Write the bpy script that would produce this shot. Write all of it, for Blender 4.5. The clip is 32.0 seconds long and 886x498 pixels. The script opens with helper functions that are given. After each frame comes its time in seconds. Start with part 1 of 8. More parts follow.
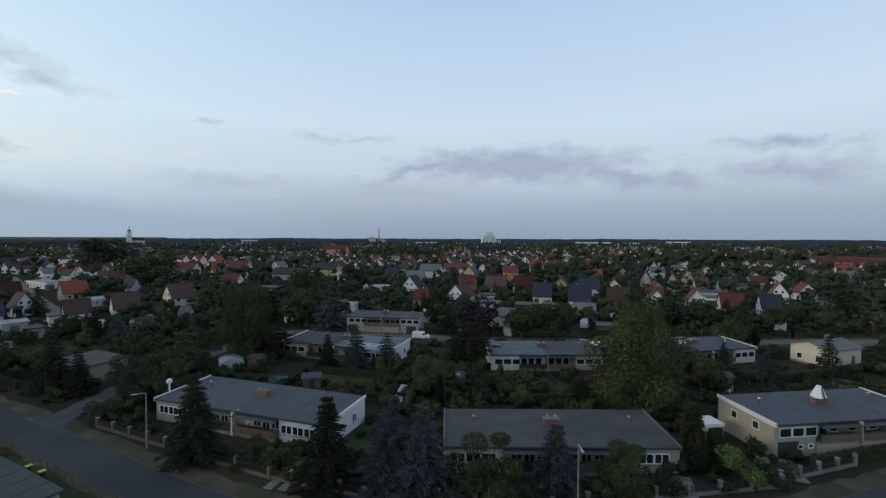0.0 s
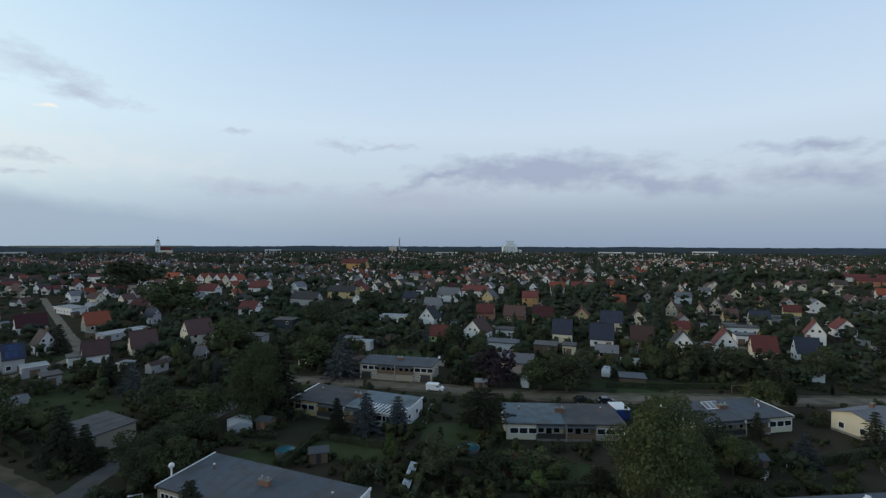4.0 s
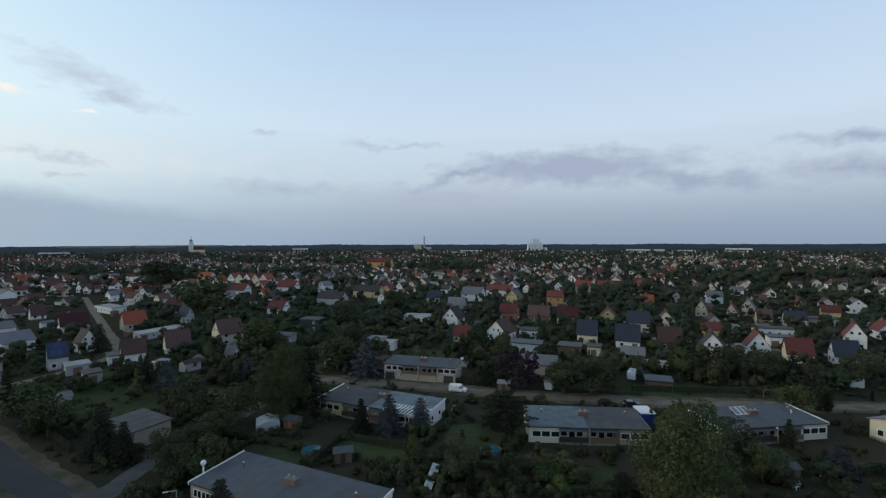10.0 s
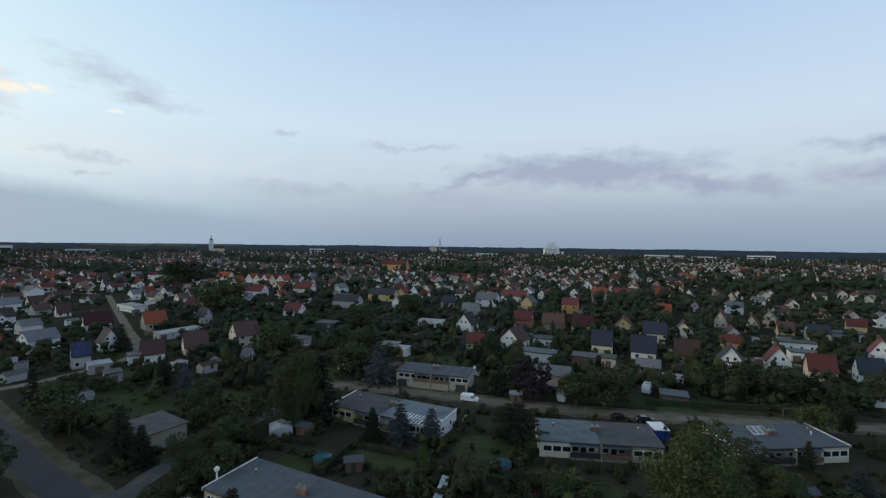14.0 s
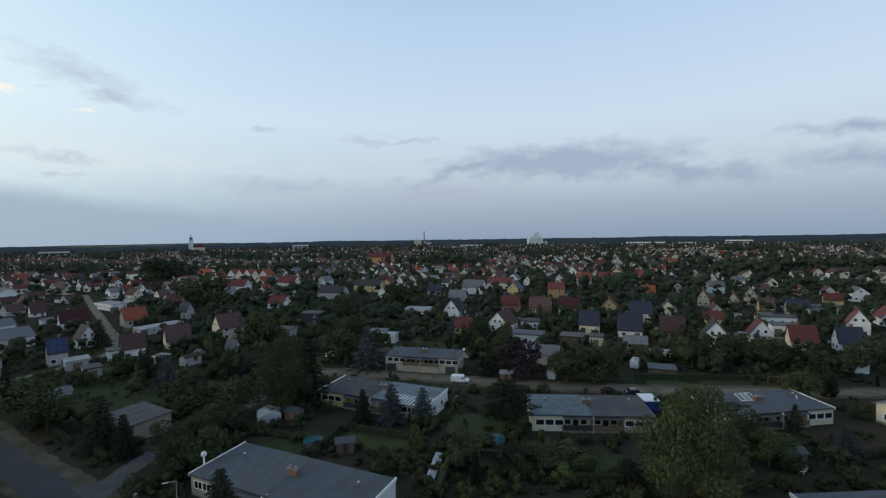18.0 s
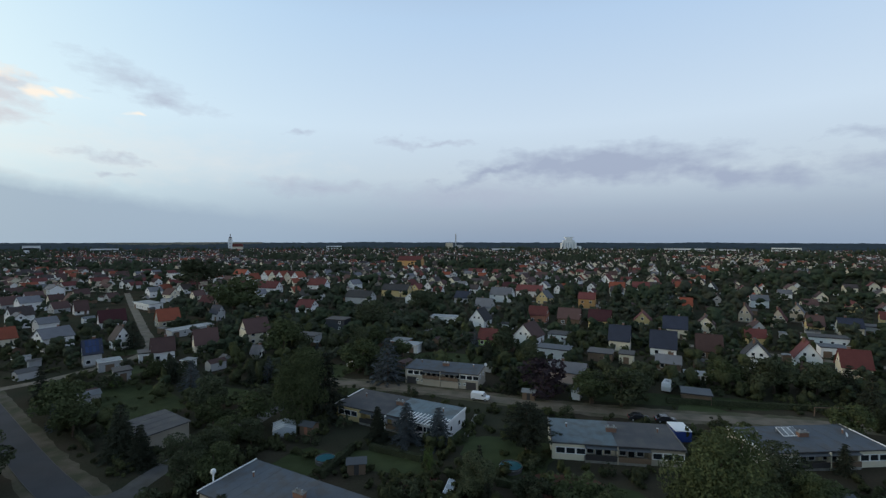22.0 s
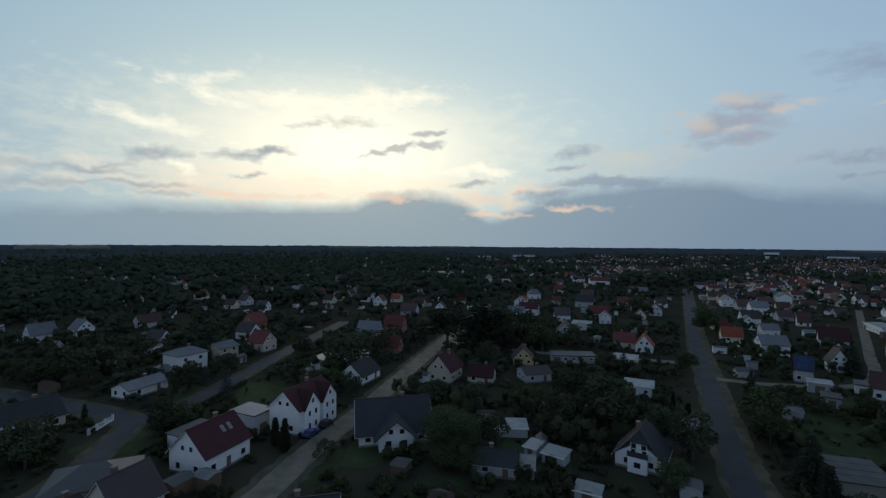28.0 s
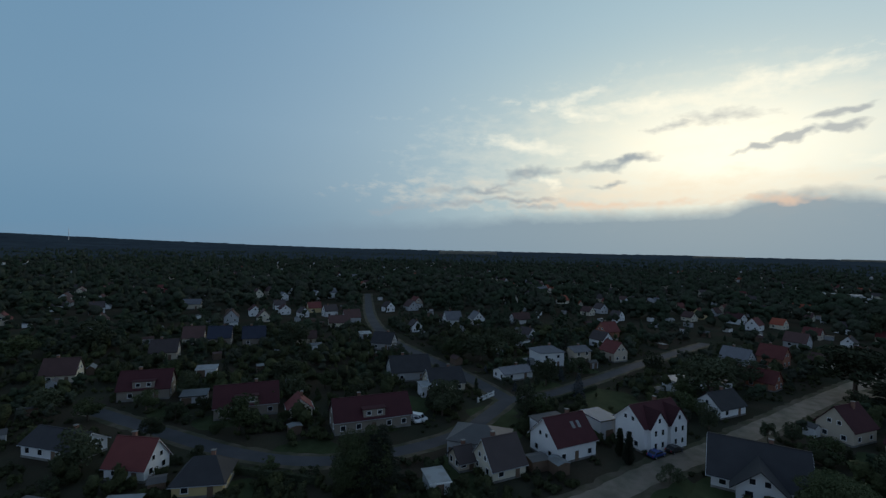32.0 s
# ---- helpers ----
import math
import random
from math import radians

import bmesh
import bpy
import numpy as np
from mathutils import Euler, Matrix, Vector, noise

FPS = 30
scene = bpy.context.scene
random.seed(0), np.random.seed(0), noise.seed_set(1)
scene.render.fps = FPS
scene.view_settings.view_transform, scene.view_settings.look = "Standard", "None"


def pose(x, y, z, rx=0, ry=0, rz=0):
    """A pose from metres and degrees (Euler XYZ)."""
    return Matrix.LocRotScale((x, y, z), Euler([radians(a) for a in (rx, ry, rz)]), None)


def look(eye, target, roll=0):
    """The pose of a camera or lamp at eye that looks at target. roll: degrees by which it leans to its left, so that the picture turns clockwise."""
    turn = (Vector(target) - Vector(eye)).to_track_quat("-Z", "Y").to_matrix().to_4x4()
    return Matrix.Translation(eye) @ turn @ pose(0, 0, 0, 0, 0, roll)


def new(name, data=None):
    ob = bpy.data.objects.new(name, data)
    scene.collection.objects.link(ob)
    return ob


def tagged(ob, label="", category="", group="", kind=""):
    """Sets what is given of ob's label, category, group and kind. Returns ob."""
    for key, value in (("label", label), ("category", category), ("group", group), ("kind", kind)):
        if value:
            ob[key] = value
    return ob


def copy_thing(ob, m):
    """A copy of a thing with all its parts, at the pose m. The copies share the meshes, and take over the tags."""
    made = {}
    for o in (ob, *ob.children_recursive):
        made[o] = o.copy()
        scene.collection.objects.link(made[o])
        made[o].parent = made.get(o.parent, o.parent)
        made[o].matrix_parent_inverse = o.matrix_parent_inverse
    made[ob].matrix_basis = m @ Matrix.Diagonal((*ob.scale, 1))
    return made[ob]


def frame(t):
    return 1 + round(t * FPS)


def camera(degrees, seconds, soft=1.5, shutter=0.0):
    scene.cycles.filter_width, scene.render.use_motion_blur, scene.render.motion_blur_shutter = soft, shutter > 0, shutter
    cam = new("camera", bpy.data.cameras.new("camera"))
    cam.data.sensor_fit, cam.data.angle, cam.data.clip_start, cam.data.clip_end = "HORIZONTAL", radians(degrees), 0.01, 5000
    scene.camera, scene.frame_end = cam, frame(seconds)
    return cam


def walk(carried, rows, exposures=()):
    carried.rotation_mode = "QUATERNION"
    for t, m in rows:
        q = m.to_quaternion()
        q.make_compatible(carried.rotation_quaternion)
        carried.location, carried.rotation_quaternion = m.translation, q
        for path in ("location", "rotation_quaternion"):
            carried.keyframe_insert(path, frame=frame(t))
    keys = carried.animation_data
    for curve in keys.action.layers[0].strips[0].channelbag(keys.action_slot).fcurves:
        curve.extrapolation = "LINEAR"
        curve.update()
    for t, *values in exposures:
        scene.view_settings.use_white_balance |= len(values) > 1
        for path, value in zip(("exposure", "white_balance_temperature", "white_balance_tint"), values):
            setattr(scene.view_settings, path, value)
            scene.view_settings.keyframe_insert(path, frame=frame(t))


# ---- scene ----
cam = camera(88.0, 32.0, soft=1.35)


def aim(x, y, z, yaw, pitch, roll):
    """Camera pose from its place, yaw to the left of +y, pitch up and roll, in degrees."""
    a, b = radians(yaw), radians(pitch)
    ahead = Vector((-math.sin(a) * math.cos(b), math.cos(a) * math.cos(b), math.sin(b)))
    return look((x, y, z), Vector((x, y, z)) + ahead, roll)


PATH = [
    (0, aim(-0.25, -0.49, 26.41, 1.12, -1.40, 0.17)),
    (0.5, aim(-0.06, 0.06, 27.98, 1.98, -1.17, 0.21)),
    (1, aim(0.03, 0.47, 29.62, 2.36, -0.92, 0.46)),
    (1.5, aim(0.15, 0.70, 31.13, 3.42, -1.22, -0.34)),
    (2, aim(0.47, 1.21, 32.46, 2.92, -1.40, -0.58)),
    (2.5, aim(0.65, 1.99, 33.75, 0.39, -1.15, 0.14)),
    (3, aim(0.80, 2.46, 34.99, 2.28, -0.91, 0.04)),
    (3.5, aim(1.08, 2.88, 36.08, 3.11, -0.70, 0.15)),
    (5.5, aim(1.26, 3.29, 38.80, 5.96, -0.06, 0.28)),
    (6, aim(1.27, 3.31, 38.88, 5.96, 0.20, 0.66)),
    (6.5, aim(1.33, 3.11, 38.52, 6.00, -0.09, 0.38)),
    (7, aim(1.34, 2.89, 38.18, 6.03, -0.13, 0.48)),
    (7.5, aim(1.33, 2.75, 37.93, 5.51, -0.46, 0.46)),
    (8, aim(1.24, 2.59, 37.60, 4.85, -0.55, 0.16)),
    (8.5, aim(1.32, 2.57, 37.53, 4.77, -0.68, 0.06)),
    (9, aim(1.35, 2.56, 37.57, 6.17, -0.64, -0.17)),
    (9.5, aim(1.60, 2.57, 37.75, 6.86, -0.78, -0.31)),
    (10, aim(1.91, 2.58, 38.09, 6.82, -0.83, -0.18)),
    (10.5, aim(2.17, 2.65, 38.45, 6.62, -0.92, 0.10)),
    (11, aim(2.18, 2.58, 38.88, 7.70, -0.65, 0.09)),
    (11.5, aim(2.29, 2.60, 39.33, 8.41, -0.78, 0.23)),
    (12, aim(2.39, 2.64, 39.68, 9.10, -0.57, 0.39)),
    (12.5, aim(2.51, 2.61, 39.78, 9.15, -0.62, 0.49)),
    (13, aim(2.44, 2.47, 39.94, 8.78, -0.68, 0.73)),
    (13.5, aim(2.45, 2.47, 39.98, 8.60, -0.57, 0.71)),
    (15.5, aim(1.88, 2.34, 38.87, 9.80, -0.90, 0.63)),
    (16, aim(1.75, 2.35, 38.31, 6.94, -1.24, 0.58)),
    (16.5, aim(1.39, 2.53, 37.72, 3.06, -1.41, 0.53)),
    (17, aim(1.20, 2.75, 37.19, 5.85, -1.51, -0.34)),
    (17.5, aim(1.39, 3.20, 36.70, 7.28, -1.23, -0.74)),
    (18, aim(1.68, 3.64, 36.70, 6.84, -1.42, -0.85)),
    (18.5, aim(1.95, 4.08, 36.78, 7.28, -1.34, -0.65)),
    (19, aim(2.13, 4.49, 36.97, 8.99, -1.15, -0.55)),
    (19.5, aim(2.45, 4.99, 37.21, 9.93, -1.21, -0.57)),
    (20, aim(2.76, 5.22, 37.63, 9.88, -1.34, -0.51)),
    (20.5, aim(3.18, 5.72, 38.02, 9.89, -1.10, -0.34)),
    (21, aim(3.42, 5.99, 38.39, 10.19, -1.12, -0.23)),
    (21.5, aim(3.62, 6.45, 38.78, 10.43, -1.07, -0.11)),
    (22, aim(3.80, 6.85, 39.21, 10.84, -1.11, 0.03)),
    (22.5, aim(4.14, 7.34, 39.42, 11.06, -0.68, 0.39)),
    (23, aim(4.25, 7.57, 39.58, 13.88, -0.94, 0.57)),
    (23.5, aim(4.26, 7.66, 39.84, 17.08, -0.91, 0.78)),
    (24, aim(4.04, 7.87, 39.91, 23.21, -0.94, 0.82)),
    (24.5, aim(4.35, 7.85, 40.10, 32.33, -0.98, 1.02)),
    (25, aim(5.09, 7.38, 40.83, 42.42, -1.12, 0.66)),
    (25.5, aim(5.59, 7.56, 41.18, 49.23, -1.23, 0.87)),
    (27.5, aim(8.42, 9.10, 41.91, 81.53, -0.54, 0.31)),
    (28, aim(8.87, 10.32, 42.18, 88.55, -0.63, 0.38)),
    (28.5, aim(9.21, 11.43, 42.75, 95.44, -0.66, 0.54)),
    (29, aim(9.73, 11.80, 43.19, 103.14, -0.59, 0.70)),
    (29.5, aim(10.34, 12.00, 43.14, 108.90, -0.52, 0.73)),
    (30, aim(10.96, 12.20, 43.02, 112.93, -0.30, 0.74)),
    (30.5, aim(11.73, 12.43, 43.57, 117.15, -0.33, 0.88)),
    (31, aim(12.35, 12.65, 43.81, 123.83, -0.35, 1.00)),
    (31.5, aim(12.72, 13.11, 43.89, 128.78, -0.31, 1.13)),
    (32, aim(13.14, 13.77, 43.98, 131.17, -0.17, 1.22)),
]
walk(cam, PATH, [(0, 0.0, 6500, 10), (22, 0.0, 6500, 10), (25, -0.12, 6400, 10), (28, -0.82, 5800, 9), (32, -0.94, 5700, 8)])

# ---- daylight: dusk sky with clouds, sun low behind them ----
SUN_YAW, SUN_UP = 99.5, 11.3
world = bpy.data.worlds.new("dusk_sky")
scene.world = world
world.use_nodes = True
WN, WL = world.node_tree.nodes, world.node_tree.links
WN.clear()


def wnode(kind, **sets):
    n = WN.new(kind)
    for k, v in sets.items():
        if k == "operation":
            n.operation = v
        elif k == "blend_type":
            n.blend_type = v
        elif k == "data_type":
            n.data_type = v
    return n


def wmath(op, a, b=None, c=None, clamp=False):
    n = WN.new("ShaderNodeMath")
    n.operation, n.use_clamp = op, clamp
    for i, v in enumerate((a, b, c)):
        if v is None:
            continue
        if isinstance(v, (int, float)):
            n.inputs[i].default_value = v
        else:
            WL.new(v, n.inputs[i])
    return n.outputs[0]


def wmix(fac, a, b):
    n = WN.new("ShaderNodeMix")
    n.data_type = "RGBA"
    for sock, v in ((n.inputs[0], fac), (n.inputs[6], a), (n.inputs[7], b)):
        if isinstance(v, (int, float)):
            sock.default_value = v
        elif isinstance(v, tuple):
            sock.default_value = (*v, 1)
        else:
            WL.new(v, sock)
    return n.outputs[2]


coord = WN.new("ShaderNodeTexCoord")
split = WN.new("ShaderNodeSeparateXYZ")
WL.new(coord.outputs["Generated"], split.inputs[0])
yaw_s = wmath("MULTIPLY", wmath("ARCTAN2", wmath("MULTIPLY", split.outputs[0], -1.0), split.outputs[1]), 57.2958)
up_s = wmath("MULTIPLY", wmath("ARCSINE", split.outputs[2]), 57.2958)
flat = WN.new("ShaderNodeCombineXYZ")
WL.new(yaw_s, flat.inputs[0])
WL.new(up_s, flat.inputs[1])

sky_tex = WN.new("ShaderNodeTexSky")
sky_tex.sky_type = "NISHITA"
sky_tex.sun_disc = False
sky_tex.sun_elevation = radians(SUN_UP)
sky_tex.sun_rotation = radians(-SUN_YAW)
sky_tex.altitude = 40
sky_tex.dust_density = 2.0

ramp = WN.new("ShaderNodeValToRGB")
WL.new(wmath("DIVIDE", up_s, 90.0, clamp=True), ramp.inputs[0])
stops = [(0.0, (0.285, 0.37, 0.51)), (0.04, (0.38, 0.47, 0.61)), (0.085, (0.59, 0.69, 0.80)), (0.15, (0.67, 0.81, 0.96)), (0.28, (0.525, 0.71, 0.95)), (0.5, (0.235, 0.33, 0.53)), (1.0, (0.115, 0.145, 0.235))]
while len(ramp.color_ramp.elements) < len(stops):
    ramp.color_ramp.elements.new(0.5)
for e, (pos, c) in zip(ramp.color_ramp.elements, stops):
    e.position, e.color = pos, (*c, 1)
nish = WN.new("ShaderNodeMix")
nish.data_type, nish.blend_type = "RGBA", "MULTIPLY"
nish.inputs[0].default_value = 1.0
WL.new(sky_tex.outputs[0], nish.inputs[6])
nish.inputs[7].default_value = (0.10, 0.10, 0.10, 1)
sky = wmix(0.85, nish.outputs[2], ramp.outputs[0])

# wide glow round the hidden sun
du = wmath("SUBTRACT", yaw_s, SUN_YAW)
dv = wmath("SUBTRACT", up_s, SUN_UP)


def glow(wide, high):
    r2 = wmath("ADD", wmath("POWER", wmath("DIVIDE", wmath("ABSOLUTE", du), wide), 2.0), wmath("POWER", wmath("DIVIDE", wmath("ABSOLUTE", dv), high), 2.0))
    return wmath("POWER", 2.718, wmath("MULTIPLY", r2, -1.0))


sky = wmix(wmath("MULTIPLY", glow(50, 41), 0.80), sky, (0.80, 1.14, 1.25))
sky = wmix(wmath("MULTIPLY", glow(25, 9), 0.62), sky, (1.74, 1.68, 1.24))
sky = wmix(wmath("MULTIPLY", glow(13, 5.5), 0.85), sky, (2.5, 2.38, 1.9))

side = wmath("ADD", wmath("POWER", wmath("DIVIDE", wmath("ABSOLUTE", wmath("SUBTRACT", yaw_s, 82.0)), 20.0), 2.0), wmath("POWER", wmath("DIVIDE", wmath("ABSOLUTE", wmath("SUBTRACT", up_s, 24.0)), 16.0), 2.0))
sky = wmix(wmath("MULTIPLY", wmath("POWER", 2.718, wmath("MULTIPLY", side, -1.0)), 0.35), sky, (0.90, 1.12, 1.20))


def sky_noise(sx, sy, detail):
    """Noise over the sky, with its grain in turns per degree across and up."""
    stretch, tex = WN.new("ShaderNodeMapping"), WN.new("ShaderNodeTexNoise")
    stretch.inputs["Scale"].default_value = (sx, sy, 1)
    WL.new(flat.outputs[0], stretch.inputs[0])
    WL.new(stretch.outputs[0], tex.inputs["Vector"])
    tex.inputs["Scale"].default_value, tex.inputs["Detail"].default_value, tex.inputs["Roughness"].default_value = 1.0, detail, 0.62
    return tex


warp_a, warp_b, grain = sky_noise(0.16, 0.30, 3), sky_noise(0.22, 0.22, 3), sky_noise(0.32, 0.75, 7)
yaw_w = wmath("ADD", yaw_s, wmath("MULTIPLY", wmath("SUBTRACT", warp_a.outputs[0], 0.5), 9.0))
up_w = wmath("ADD", up_s, wmath("MULTIPLY", wmath("SUBTRACT", warp_b.outputs[0], 0.5), 3.0))
ragged = wmath("MULTIPLY", wmath("SUBTRACT", grain.outputs[0], 0.5), 3.0)


def cloud(yaw, up, wide, high, soft=1.4, rag=1.0, tilt=0.0):
    """A ragged cloud round a direction, as a mask."""
    a = wmath("DIVIDE", wmath("SUBTRACT", yaw_w, yaw), wide)
    b = wmath("DIVIDE", wmath("SUBTRACT", up_w, up), high)
    if tilt:
        b = wmath("ADD", b, wmath("MULTIPLY", a, tilt))
    d = wmath("SQRT", wmath("ADD", wmath("MULTIPLY", a, a), wmath("MULTIPLY", b, b)))
    return wmath("MULTIPLY", wmath("ADD", wmath("SUBTRACT", 1.0, d), wmath("MULTIPLY", ragged, rag)), soft, clamp=True)


def union(masks):
    m = masks[0]
    for k in masks[1:]:
        m = wmath("MAXIMUM", m, k)
    return m


def trail(yaw_a, up_a, yaw_b, up_b, high, soft=1.4, rag=1.0):
    """A cloud drawn out from one direction to another."""
    wide = max(0.4, abs(yaw_b - yaw_a) / 2 * 1.15)
    slope = (up_b - up_a) / ((yaw_b - yaw_a) or 1)
    return cloud((yaw_a + yaw_b) / 2, (up_a + up_b) / 2, wide, high, soft, rag, -slope * wide / high)


def layer(masks, amount, colour):
    return wmix(wmath("MULTIPLY", union(masks), amount), sky, colour)


def along(values, low=-60.0, high=180.0):
    """A value that follows the yaw through pairs of (yaw, value of 0 to 1)."""
    n = WN.new("ShaderNodeValToRGB")
    n.color_ramp.interpolation = "B_SPLINE"
    while len(n.color_ramp.elements) < len(values):
        n.color_ramp.elements.new(0.5)
    for e, (yaw, v) in zip(n.color_ramp.elements, sorted(values)):
        e.position, e.color = (yaw - low) / (high - low), (v, v, v, 1)
    WL.new(wmath("DIVIDE", wmath("SUBTRACT", yaw_s, low), high - low, clamp=True), n.inputs[0])
    return n.outputs[0]


# deeper blue away from the sun to the south
south = wmath("POWER", 2.718, wmath("MULTIPLY", wmath("POWER", wmath("DIVIDE", wmath("ABSOLUTE", wmath("SUBTRACT", yaw_s, 178.0)), 38.0), 2.0), -1.0))
sky = wmix(wmath("MULTIPLY", south, 0.8), sky, (0.30, 0.525, 0.70))
# dim patch added in the unseen eastern sky to lower the light on walls
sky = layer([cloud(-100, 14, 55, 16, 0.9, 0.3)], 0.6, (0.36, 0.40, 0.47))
# cream veil and lit streaks round the sun
sky = layer([cloud(103, 11.5, 33, 8.4, 0.8, 0.6), cloud(105, 8, 34, 4.2, 0.9, 0.45)], 0.42, (1.98, 1.80, 1.36))
sky = layer([trail(138, 6.8, 76, 6.6, 2.6, 0.8, 0.6)], 0.62, (1.75, 1.46, 1.06))
sky = layer([trail(121, 17.2, 110, 14.8, 0.9, 0.9, 0.6), trail(119, 16.7, 112, 18.6, 0.8, 0.8, 0.6), trail(128, 13.2, 115, 11.4, 1.1, 0.8, 0.6),
             trail(114, 16.2, 100, 16.6, 1.3, 0.8, 0.7), trail(103, 16.4, 88, 18.2, 1.4, 0.9, 0.7), trail(121.5, 9.6, 116.5, 7.2, 0.8, 0.9, 0.6), trail(90, 9.1, 79, 8.7, 0.9, 0.9, 0.8)], 0.6, (2.2, 2.05, 1.6))
# smooth grey-blue bank along the horizon, with a top that rises and falls
top = wmath("MULTIPLY", along([(-60, 0.42), (-44, 0.44), (-25, 0.30), (-5, 0.20), (10, 0.20), (22, 0.22), (32, 0.36), (43, 0.50), (50, 0.56), (57, 0.72), (63, 0.80), (70, 0.75), (76, 0.67), (79.5, 0.46), (83, 0.34), (86, 0.62), (90, 0.70), (97, 0.70), (99.5, 0.52), (108, 0.50), (120, 0.48), (130, 0.40), (142, 0.34), (158, 0.18)]), 10.0)
thick = along([(-60, 0.45), (-30, 0.4), (-8, 0.2), (12, 0.15), (26, 0.5), (40, 0.9), (56, 1.0), (80, 1.0), (120, 1.0), (134, 0.8), (148, 0.5), (170, 0.35)])
edge = wmath("ADD", wmath("SUBTRACT", top, up_s), wmath("ADD", wmath("MULTIPLY", wmath("SUBTRACT", warp_b.outputs[0], 0.5), 1.6), wmath("MULTIPLY", ragged, 0.4)))
bank = wmath("MULTIPLY", wmath("MULTIPLY", wmath("MULTIPLY", edge, 0.6, clamp=True), thick), 0.84)
bank_colour = wmix(along([(-60, 0.0), (50, 0.0), (64, 0.35), (82, 0.9), (104, 1.0), (130, 0.9), (165, 0.6)]), (0.32, 0.42, 0.55), (0.43, 0.57, 0.68))
sky = wmix(bank, sky, bank_colour)
# faint warm veil above the bank to the north-west
sky = layer([cloud(46, 8.8, 24, 3.4, 0.6, 0.7)], 0.35, (0.90, 0.84, 0.80))
sky = layer([cloud(67, 9.8, 9, 2.6, 0.8, 0.8)], 0.5, (1.18, 1.06, 0.82))
# rosy layers over the bank
sky = layer([trail(126, 5.9, 100, 5.4, 0.6, 0.9, 0.8), trail(97, 5.4, 91, 5.9, 0.5, 1.1, 0.6), trail(87, 3.8, 79, 3.5, 0.5, 1.3, 0.6), trail(88, 5.8, 79, 5.0, 0.9, 0.9, 0.9), trail(78, 4.6, 68, 4.2, 0.4, 1.0, 0.8), trail(81, 6.6, 73, 7.4, 0.6, 0.9, 0.9)], 0.7, (1.6, 1.16, 0.82))
# separate grey clouds to the north
sky = layer([trail(11, 6.9, -3, 9.9, 1.2, 1.3, 0.5), trail(7, 8.9, -23, 8.8, 2.7, 1.5, 0.38), trail(-12, 8.0, -30, 5.8, 1.6, 1.3, 0.45), trail(-28, 7.3, -44, 6.4, 1.8, 1.0, 0.6), trail(-29, 9.9, -42, 9.3, 0.9, 0.9, 0.8)], 0.85, (0.345, 0.405, 0.545))
sky = layer([trail(22, 5.2, -8, 5.6, 2.1, 0.8, 0.5), trail(34, 6.1, 18, 6.4, 1.2, 0.9, 0.6), trail(19, 11.6, 12, 11.8, 0.8, 0.8), trail(15, 11.2, 7, 12.0, 0.55, 0.9), trail(50, 17.4, 38, 14.4, 1.8, 0.7, 0.8), trail(46, 14.6, 38, 14.2, 1.2, 0.9, 0.7), trail(49, 8.7, 44, 8.4, 0.7, 0.8), trail(48, 7.1, 45, 6.9, 0.3, 0.8), trail(31, 12.6, 26, 12.5, 0.35, 0.8)], 0.68, (0.41, 0.455, 0.585))
# cumulus with a lit side
sky = layer([cloud(56.5, 12.7, 5.6, 2.0, 1.3, 0.7), cloud(54.5, 14.2, 3.4, 1.5, 1.2, 0.7), cloud(59.5, 12.4, 3.0, 1.6, 1.2, 0.7), cloud(56.5, 11.0, 4.2, 0.9, 1.1, 0.7)], 0.85, (0.62, 0.66, 0.74))
sky = layer([cloud(60.2, 13.2, 2.6, 1.5, 1.2, 0.8), cloud(55.6, 15.0, 3.2, 0.9, 1.1, 0.8), cloud(52.6, 13.4, 1.6, 0.7, 1.2, 0.8), cloud(56.4, 12.0, 1.8, 0.6, 1.2, 0.8), trail(51.5, 13.9, 48.6, 13.9, 0.5, 1.1, 0.7), trail(45.5, 12.4, 43.4, 12.5, 0.3, 1.1, 0.6)], 0.75, (1.06, 0.94, 0.80))
# small dark flakes before the glow, and the flat blue-grey clouds beside it
sky = layer([trail(99, 10.6, 94.6, 11.2, 0.5, 1.7, 0.5), trail(96.5, 11.3, 91, 12.1, 0.55, 1.7, 0.5), trail(93, 12.1, 88, 12.0, 0.6, 1.6, 0.5), trail(92.6, 13.1, 88.3, 13.7, 0.6, 1.6, 0.5), trail(113, 10.3, 105.5, 10.6, 0.55, 1.3, 0.4),
             trail(105.5, 14.8, 97, 14.1, 0.9, 0.8, 0.8), trail(108, 14.1, 104, 13.8, 0.7, 0.8, 0.8), trail(87.5, 7.0, 81.5, 7.4, 0.6, 1.3, 0.5), trail(126, 6.9, 122.4, 8.4, 0.6, 0.9, 0.7), trail(140, 4.4, 131, 5.6, 0.8, 0.9), trail(134, 5.6, 125, 5.9, 0.5, 0.9, 0.7), trail(124, 5.4, 116, 5.2, 0.4, 0.9)], 0.75, (0.68, 0.74, 0.78))
sky = layer([trail(81, 5.5, 72, 6.5, 1.0, 1.2, 0.6), trail(76, 7.2, 61, 7.4, 0.9, 1.6, 0.5), trail(76, 10.6, 70, 10.9, 0.8, 0.9, 0.8), trail(75, 9.3, 71, 9.2, 0.5, 0.9, 0.8)], 0.75, (0.47, 0.57, 0.69))

